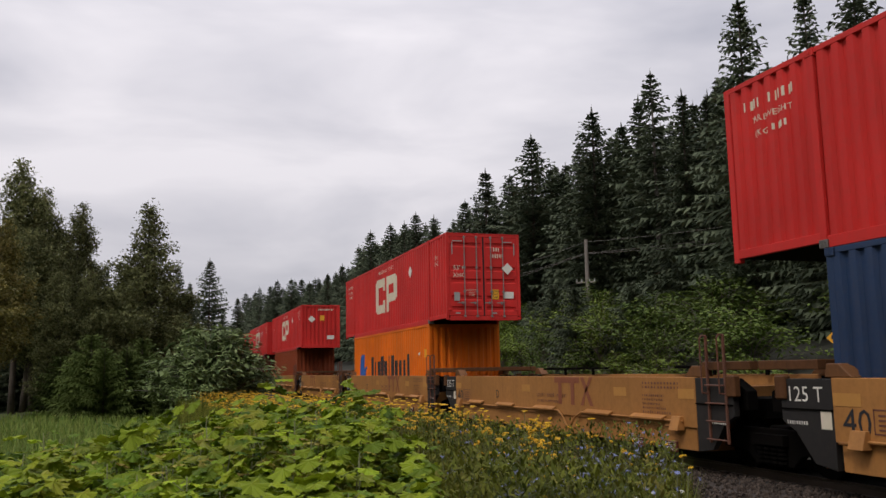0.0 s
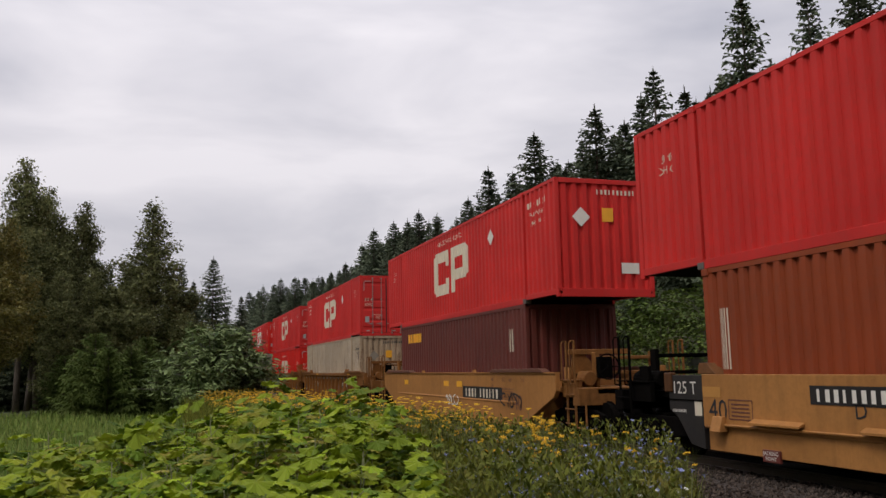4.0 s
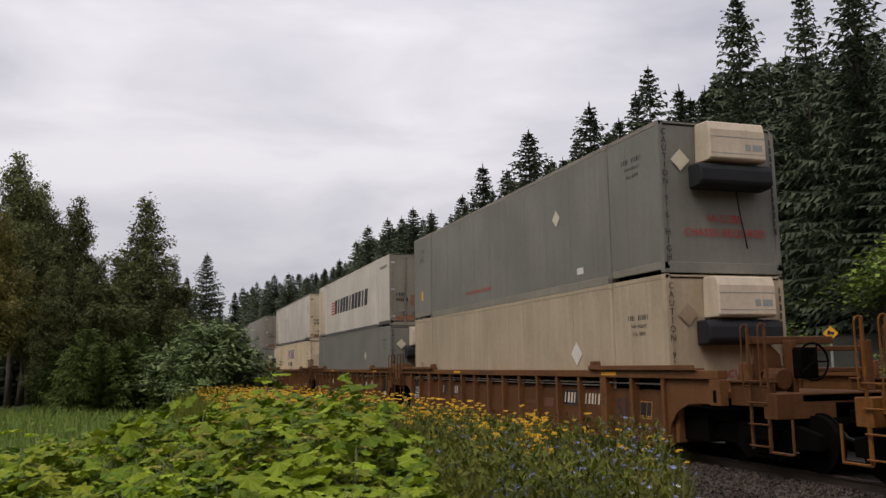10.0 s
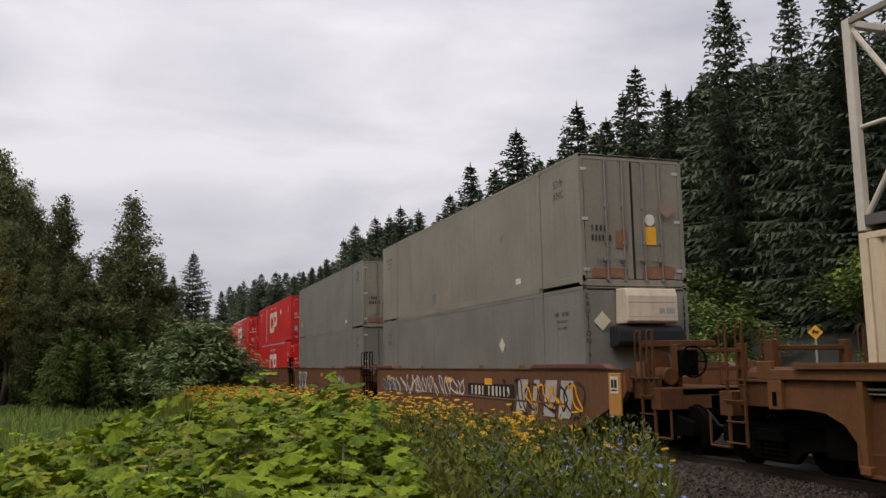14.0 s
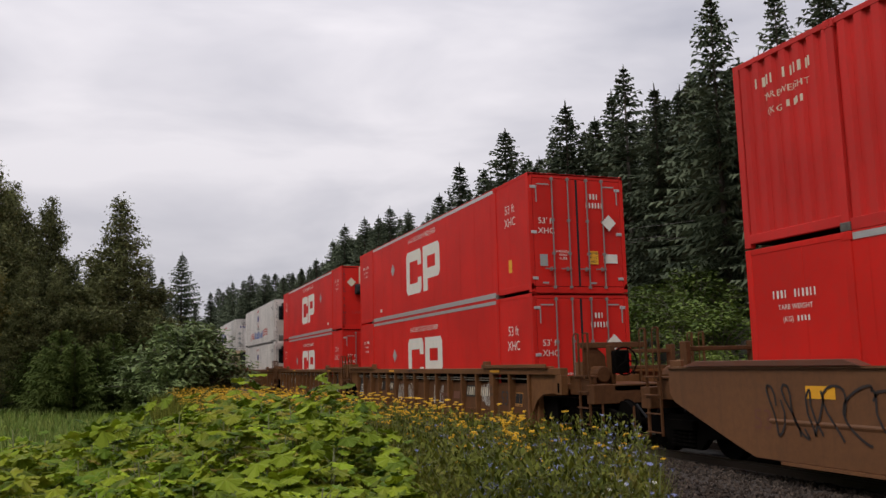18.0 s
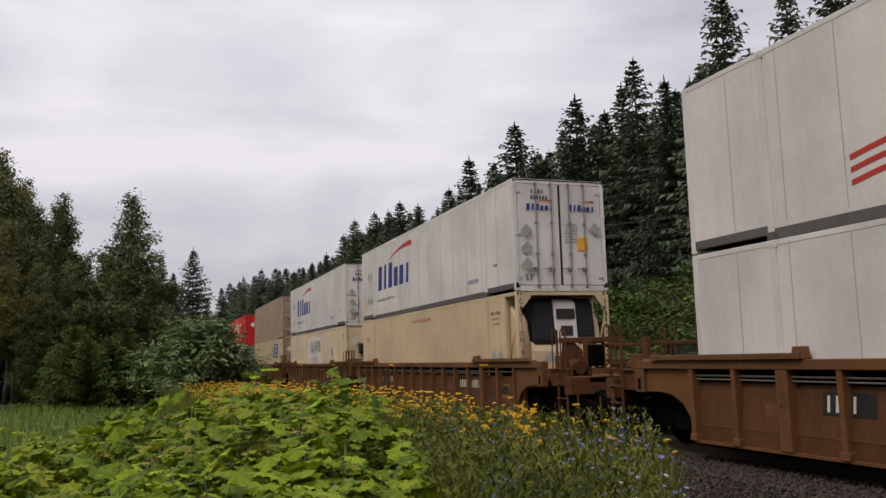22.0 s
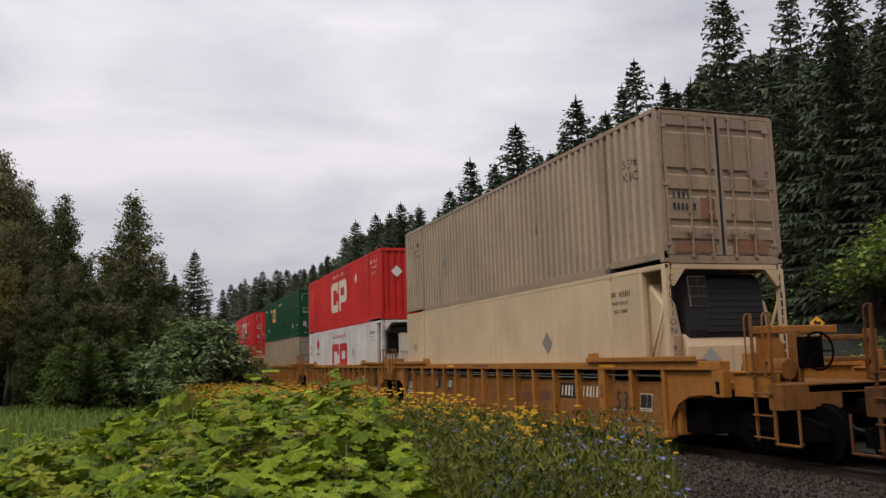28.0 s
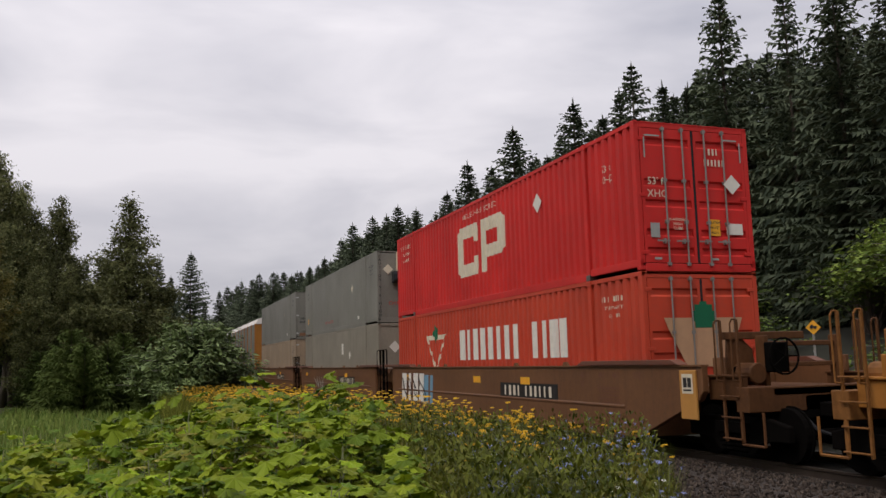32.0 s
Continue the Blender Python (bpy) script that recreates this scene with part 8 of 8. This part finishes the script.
def big_leaf_plant(x, y, h, n, size):
    """A cane with its leaves in spreading tiers, the topmost small and upright, the lower ones broad and nearly level."""
    root = empty("broadleaf_plant", Matrix.Translation((x, y, ground_z(x, y) - 0.03)), "tall bright green plant with large lobed leaves", "plant", "large-leaved plants")
    lean = Vector((prng.uniform(-0.14, 0.14), prng.uniform(-0.14, 0.14), 0))
    g = Geo()
    tip = lean + Vector((0, 0, h))
    g.tube((0, 0, 0), tip * 0.5, 0.009, 0.007, 6).tube(tip * 0.5, tip, 0.007, 0.004, 6)
    worn = prng.random() < (0.5 if 0.2 < x < 1.5 and y < 7.5 else 0.15)
    spots = []
    for i in range(n):
        f = 1.0 - 0.055 * i - prng.uniform(0, 0.03)
        w = i * 2.4 + prng.uniform(-0.4, 0.4)
        out = 0.03 + 0.030 * min(i, 6) + prng.uniform(0, 0.05)
        p = lean * f + Vector((math.cos(w) * out, math.sin(w) * out, h * f + 0.35 * out))
        g.tube(lean * (f - 0.04) + Vector((0, 0, h * (f - 0.04))), p, 0.0035, 0.003, 4, False)
        spots.append((i, p, w))
    put("stem", g.mesh("stem", STALK, True), root)
    for i, p, w in spots:
        tilt = prng.gauss(-8 if i < 2 else 16, 13)
        grow = (0.62, 0.75, 0.92)[i] if i < 3 else prng.uniform(0.95, 1.3)
        m = Matrix.Translation(p) @ Matrix.Rotation(w, 4, "Z") @ Matrix.Rotation(radians(tilt), 4, "Y") @ Matrix.Rotation(radians(prng.gauss(0, 12)), 4, "X") @ Matrix.Scale(size * grow, 4)
        old = prng.random() < (0.55 if worn else 0.05)
        put("leaf", LEAVES[prng.randrange(5)], root, m, (LEAFY if prng.random() < 0.5 else LEAFO) if old else LEAF if (i * 7 + int(x * 10)) % 9 > 3 else LEAFD, "yellowing brown-edged leaf" if old else "")
    return root


def inside_patch(az, d):
    """Where the large-leaved plants grow, seen from the standpoint."""
    return -16 < az < 18.5 - 1.0 * max(0, d - 5.0) and 3.3 < d < 9.6 - 0.10 * max(0, 6 - az)


made = 0
while made < 118:
    az, d = prng.uniform(-15, 18), prng.uniform(3.4, 9.6)
    if not inside_patch(az, d) or prng.random() > 0.45 + d / 14:
        continue
    x, y = d * math.sin(radians(az)), d * math.cos(radians(az))
    hgt = 0.74 + 0.10 * (d - 3.3) + 0.16 * sm(-2, 7, az) * sm(4.5, 7.5, d) - 0.10 * sm(10, 16, az) + prng.uniform(-0.12, 0.06)
    big_leaf_plant(x, y, hgt, 10 if d < 6 else 7, prng.uniform(0.76, 1.02))
    made += 1

# the crowded leaves between them
mass, lg = Geo(), [Geo() for _ in LEAVES]
for q, me in zip(lg, LEAVES):
    q.v = [tuple(v.co) for v in me.vertices]
    q.f = [tuple(pg.vertices) for pg in me.polygons]
n = 0
while n < 2700:
    az, d = prng.uniform(-16, 18), 3.3 + 6.3 * prng.random()
    if not inside_patch(az, d):
        continue
    x, y = d * math.sin(radians(az)), d * math.cos(radians(az))
    gap = noise.noise((x * 2.3, y * 2.3, 7))
    if gap < -0.22:  # openings that let one see down among the stems
        n += 0.3
        continue
    top = 0.74 + 0.10 * (d - 3.3) + 0.16 * sm(-2, 7, az) * sm(4.5, 7.5, d) - 0.10 * sm(10, 16, az) + 0.26 * noise.noise((x * 2.0, y * 2.0, 4))
    z = ground_z(x, y) + top - 0.45 * prng.random() ** 1.3
    w = prng.uniform(0, 6.28)
    mass.add(lg[prng.randrange(5)], Matrix.Translation((x, y, z)) @ Matrix.Rotation(w, 4, "Z") @ Matrix.Rotation(radians(prng.gauss(13, 14)), 4, "Y") @ Matrix.Rotation(radians(prng.gauss(0, 12)), 4, "X") @ Matrix.Scale(prng.uniform(0.65, 1.12), 4))
    n += 1
tagged(put("leaf_mass", mass.mesh("leaf_mass", LEAFI)), "crowded bright green lobed leaves", "foliage", kind="stuff")

# flowering weeds: built once in a few forms and then repeated
def weed_stems(seed, h, n, spread_):
    rnd, g, tops = random.Random(seed), Geo(), []
    for i in range(n):
        w, k = rnd.uniform(0, 6.28), rnd.uniform(0.3, 1.0) * spread_
        t = Vector((math.cos(w) * k, math.sin(w) * k, h * rnd.uniform(0.78, 1.0)))
        g.tube((math.cos(w) * 0.03, math.sin(w) * 0.03, 0), t * 0.55, 0.006, 0.005, 5, False).tube(t * 0.55, t, 0.005, 0.003, 5, False)
        tops.append(t)
    return g, tops


def feather_leaves(seed, tops, n, size):
    """Narrow toothed leaflets up the stems."""
    rnd, g = random.Random(seed), Geo()
    for i in range(n):
        t = rnd.choice(tops)
        c = t * rnd.uniform(0.12, 0.97)
        w = rnd.uniform(0, 6.28)
        d = Vector((math.cos(w), math.sin(w), rnd.uniform(-0.1, 0.7))).normalized()
        L = size * rnd.uniform(0.5, 1.2)
        s = Vector((-d.y, d.x, 0)).normalized()
        for k in range(4):
            p = c + d * L * (k / 4)
            for q in (-1, 1):
                e = p + (d * 0.5 + s * q) * L * 0.28
                a = len(g.v)
                g.v += [tuple(p), tuple(p + d * L * 0.13), tuple(e)]
                g.f.append((a, a + 1, a + 2))
        a = len(g.v)
        g.v += [tuple(c + s * 0.005), tuple(c - s * 0.005), tuple(c + d * L)]
        g.f.append((a, a + 1, a + 2))
    return g.mesh("foliage")


def flat_head(seed, r, n):
    """A flat-topped cluster of button flowers."""
    rnd, g = random.Random(seed), Geo()
    for i in range(n):
        w, q = rnd.uniform(0, 6.28), rnd.random() ** 0.5 * r
        c = Vector((math.cos(w) * q, math.sin(w) * q, rnd.uniform(-0.004, 0.004)))
        g.tube(c - Vector((0, 0, 0.005)), c + Vector((0, 0, 0.004)), 0.0065, 0.005, 6)
    return g


def ray_flower(r, n, mat):
    g = Geo()
    for i in range(n):
        w = 6.283 * i / n
        a, b = Vector((math.cos(w - 0.14), math.sin(w - 0.14), 0)), Vector((math.cos(w + 0.14), math.sin(w + 0.14), 0))
        g.quad((0, 0, 0), tuple(a * r * 0.9 + Vector((0, 0, 0.006))), tuple(b * r * 0.9 + Vector((0, 0, 0.006))))
    g.tube((0, 0, -0.012), (0, 0, 0.002), 0.003, 0.006, 5)
    return g


HEADS = [flat_head(300 + i, (0.020, 0.028, 0.014)[i], (11, 16, 7)[i]) for i in range(3)]
BLUEF, WHITEF = ray_flower(0.019, 13, CHICORY), ray_flower(0.020, 14, DAISY)


def weed_kind(seed, h, n, sp, leaves, lsize, flowers, per):
    g, tops = weed_stems(seed, h, n, sp)
    rnd = random.Random(seed)
    fl = Geo()
    for t in tops:
        for k in range(per):
            f = 1.0 if k == 0 else rnd.uniform(0.72, 1.0)
            p = t * f + Vector((rnd.uniform(-1, 1), rnd.uniform(-1, 1), 0)) * 0.07 * (k > 0)
            fl.add(flowers[rnd.randrange(len(flowers))], Matrix.Translation(p) @ Euler((radians(rnd.uniform(-25, 25)), radians(rnd.uniform(-25, 25)), 0)).to_matrix().to_4x4())
            if k:
                g.tube(t * max(0.3, f - 0.2), p, 0.003, 0.002, 4, False)
    return g.mesh("stem", STALK), feather_leaves(seed, tops, leaves, lsize), fl.mesh("inflorescence")


def weed(name, kind, x, y, size, mat, label, group):
    root = empty(name, Matrix.Translation((x, y, ground_z(x, y) - 0.02)) @ Matrix.Rotation(prng.uniform(0, 6.28), 4, "Z") @ Matrix.Scale(size, 4), label, "wildflower", group)
    put("stem", kind[0], root)
    put("foliage", kind[1], root, None, HERB)
    put("inflorescence", kind[2], root, None, mat)


TANSIES = [weed_kind(400 + i, 1.38, (5, 6, 4)[i], 0.17, 90, 0.11, HEADS, 2) for i in range(3)]
CHICS = [weed_kind(420 + i, 1.20, 4, 0.22, 110, 0.08, [BLUEF], 4) for i in range(2)]
DAIS = [weed_kind(430, 0.95, 4, 0.15, 60, 0.05, [WHITEF], 3)]
for i in range(84):
    y = 5.7 + 14.0 * (i / 80) ** 1.2 + prng.uniform(-0.3, 0.3)
    x = prng.uniform(2.3, 3.6) if y < 9 else prng.uniform(1.2, 3.8)
    if x > 0.66 * y:
        x = prng.uniform(0.5, 0.66) * y
    weed("tansy_plant", TANSIES[prng.randrange(3)], x, y, prng.uniform(0.84, 1.0), TANSY, "tall weed with flat yellow flower heads", "tansy plants")
for i in range(40):
    az, d = prng.uniform(19, 33.5), prng.uniform(4.6, 7.6)
    weed("chicory_plant", CHICS[prng.randrange(2)], d * math.sin(radians(az)), d * math.cos(radians(az)), prng.uniform(0.80, 1.04), CHICORY, "thin branching weed with pale blue flowers", "chicory plants")
for i in range(10):
    az, d = prng.uniform(29, 33.8), prng.uniform(4.8, 6.6)
    weed("daisy_plant", DAIS[0], d * math.sin(radians(az)), d * math.cos(radians(az)), prng.uniform(0.9, 1.05), DAISY, "thin weed with small white flowers", "daisy plants")


def blades(spots, name, mat, label):
    g = Geo()
    for x, y, h, wd, lean in spots:
        w = prng.uniform(0, 6.28)
        z = ground_z(x, y) - 0.02
        dx, dy = math.cos(w), math.sin(w)
        a = len(g.v)
        g.v += [(x - dy * wd, y + dx * wd, z), (x + dy * wd, y - dx * wd, z), (x + dx * lean * 0.35 + dy * wd * 0.7, y + dy * lean * 0.35 - dx * wd * 0.7, z + h * 0.6), (x + dx * lean * 0.35 - dy * wd * 0.7, y + dy * lean * 0.35 + dx * wd * 0.7, z + h * 0.6), (x + dx * lean, y + dy * lean, z + h)]
        g.f += [(a, a + 1, a + 2, a + 3), (a + 3, a + 2, a + 4)]
    tagged(put(name, g.mesh(name, mat)), label, "grass", kind="stuff")


wm = Geo()
for i in range(36000):
    az, d = prng.uniform(11, 34.2), 4.0 + 11.0 * prng.random() ** 1.5
    x, y = d * math.sin(radians(az)), d * math.cos(radians(az))
    top = 1.20 + 0.10 * noise.noise((x * 1.6, y * 1.6, 9)) - 0.55 * sm(32, 34.5, az)
    if x > 4.4 or inside_patch(az, d):
        continue
    p = Vector((x, y, ground_z(x, y) + 0.15 + (top - 0.15) * prng.random() ** 0.6))
    w, L = prng.uniform(0, 6.28), prng.uniform(0.025, 0.065)
    u = Vector((math.cos(w), math.sin(w), prng.uniform(0.0, 2.2))).normalized()
    v = Vector((-math.sin(w), math.cos(w), prng.uniform(-0.4, 0.4))) * L * 0.18
    a = len(wm.v)
    wm.v += [tuple(p), tuple(p + u * L * 0.5 + v), tuple(p + u * L), tuple(p + u * L * 0.5 - v)]
    wm.f.append((a, a + 1, a + 2, a + 3))
tagged(put("weed_foliage", wm.mesh("weed_foliage", HERB)), "dense small-leaved green weeds", "foliage", kind="stuff")
pts = []
for i in range(12000):  # among the weeds before the gravel
    az, d = prng.uniform(14, 33.8), prng.uniform(4.0, 8.6)
    if inside_patch(az, d):
        continue
    pts.append((d * math.sin(radians(az)), d * math.cos(radians(az)), prng.uniform(0.55, 1.12) * (0.8 + 0.05 * (d - 4)), prng.uniform(0.003, 0.007), prng.uniform(0.03, 0.22)))
for i in range(11000):  # the strip along the ballast, farther off
    y = 8 + 34 * prng.random() ** 1.4
    pts.append((prng.uniform(0.6, 4.3), y, prng.uniform(0.8, 1.32), prng.uniform(0.004, 0.012), prng.uniform(0.05, 0.3)))
blades(pts, "tall_grass", HERB, "tall green weeds and grass along the track")
pts = []
for i in range(11000):
    az, d = prng.uniform(13, 33.6), prng.uniform(4.0, 8.6)
    if inside_patch(az, d):
        continue
    pts.append((d * math.sin(radians(az)), d * math.cos(radians(az)), prng.uniform(0.35, 0.95), prng.uniform(0.003, 0.006), prng.uniform(0.02, 0.16)))
blades(pts, "dry_stalks", DRY, "thin dry yellow-brown stalks among the weeds")
pts = []
for i in range(20000):
    d = 7.5 + 44 * prng.random() ** 1.3
    az = prng.uniform(-17, 7)
    pts.append((d * math.sin(radians(az)), d * math.cos(radians(az)), prng.uniform(0.22, 0.6), 0.004 + 0.0006 * d, prng.uniform(0.05, 0.3)))
blades(pts, "meadow_grass", GRASSM, "yellow-green meadow grass")
# distant yellow flowers along the strip are too small to tell apart
g = Geo()
for i in range(2000):
    y = 10 + 40 * prng.random() ** 1.3
    x = prng.uniform(1.2, 4.4)
    z = ground_z(x, y) + prng.uniform(1.0, 1.36)
    g.tube((x, y, z), (x, y, z + 0.010), 0.030, 0.026, 5)
tagged(put("far_yellow_flowers", g.mesh("far_yellow_flowers", TANSY)), "scattered yellow flower heads farther along the strip", "wildflower", kind="stuff")

# loose ballast stones
g = Geo()
for i in range(12000):
    x, y = prng.uniform(5.0, 9.1), prng.uniform(6.5, 17.0)
    s = prng.uniform(0.018, 0.046)
    d = TRACK - x
    z = (max(ground_z(x, y), -0.42) + 0.03 if d > 3.0 else -0.42 + (3.0 - d) / 1.25 * 0.27) if d > 1.75 else -0.15
    z = max(z, ground_z(x, y) + 0.035) if x < 7.85 else z
    m = Matrix.Translation((x, y, z + s * 0.3)) @ Euler((prng.uniform(0, 6), prng.uniform(0, 6), prng.uniform(0, 6))).to_matrix().to_4x4()
    q = [m @ Vector(p) for p in ((s, 0, 0), (-s, 0.2 * s, 0), (0, s * 0.8, 0), (0.1 * s, -s * 0.8, 0), (0, 0.1 * s, s * 0.7), (0, 0, -s * 0.6))]
    a = len(g.v)
    g.v += [tuple(p) for p in q]
    g.f += [(a + i0, a + i1, a + i2) for i0, i1, i2 in ((0, 2, 4), (2, 1, 4), (1, 3, 4), (3, 0, 4), (2, 0, 5), (1, 2, 5), (3, 1, 5), (0, 3, 5))]
tagged(put("ballast_stones", g.mesh("ballast_stones", STONE)), "loose angular grey-brown ballast stones", "gravel", kind="stuff")


def motions():
    """The train runs towards the camera side at about 15 m/s, slowly gaining speed."""
    run = lambda t: 14.6316 * t + 0.015933 * t * t
    for thing, y0, x, z in MOVERS:
        walk(thing, [(t, pose(x, y0 - run(t), z)) for t in range(0, 33, 4)])
    times = [i / 24 for i in range(0, 769)]
    for w, y in WHEELS:
        walk(w, [(t, pose(0, y, WR, math.degrees(run(t) / WR) % 360)) for t in times])


motions()
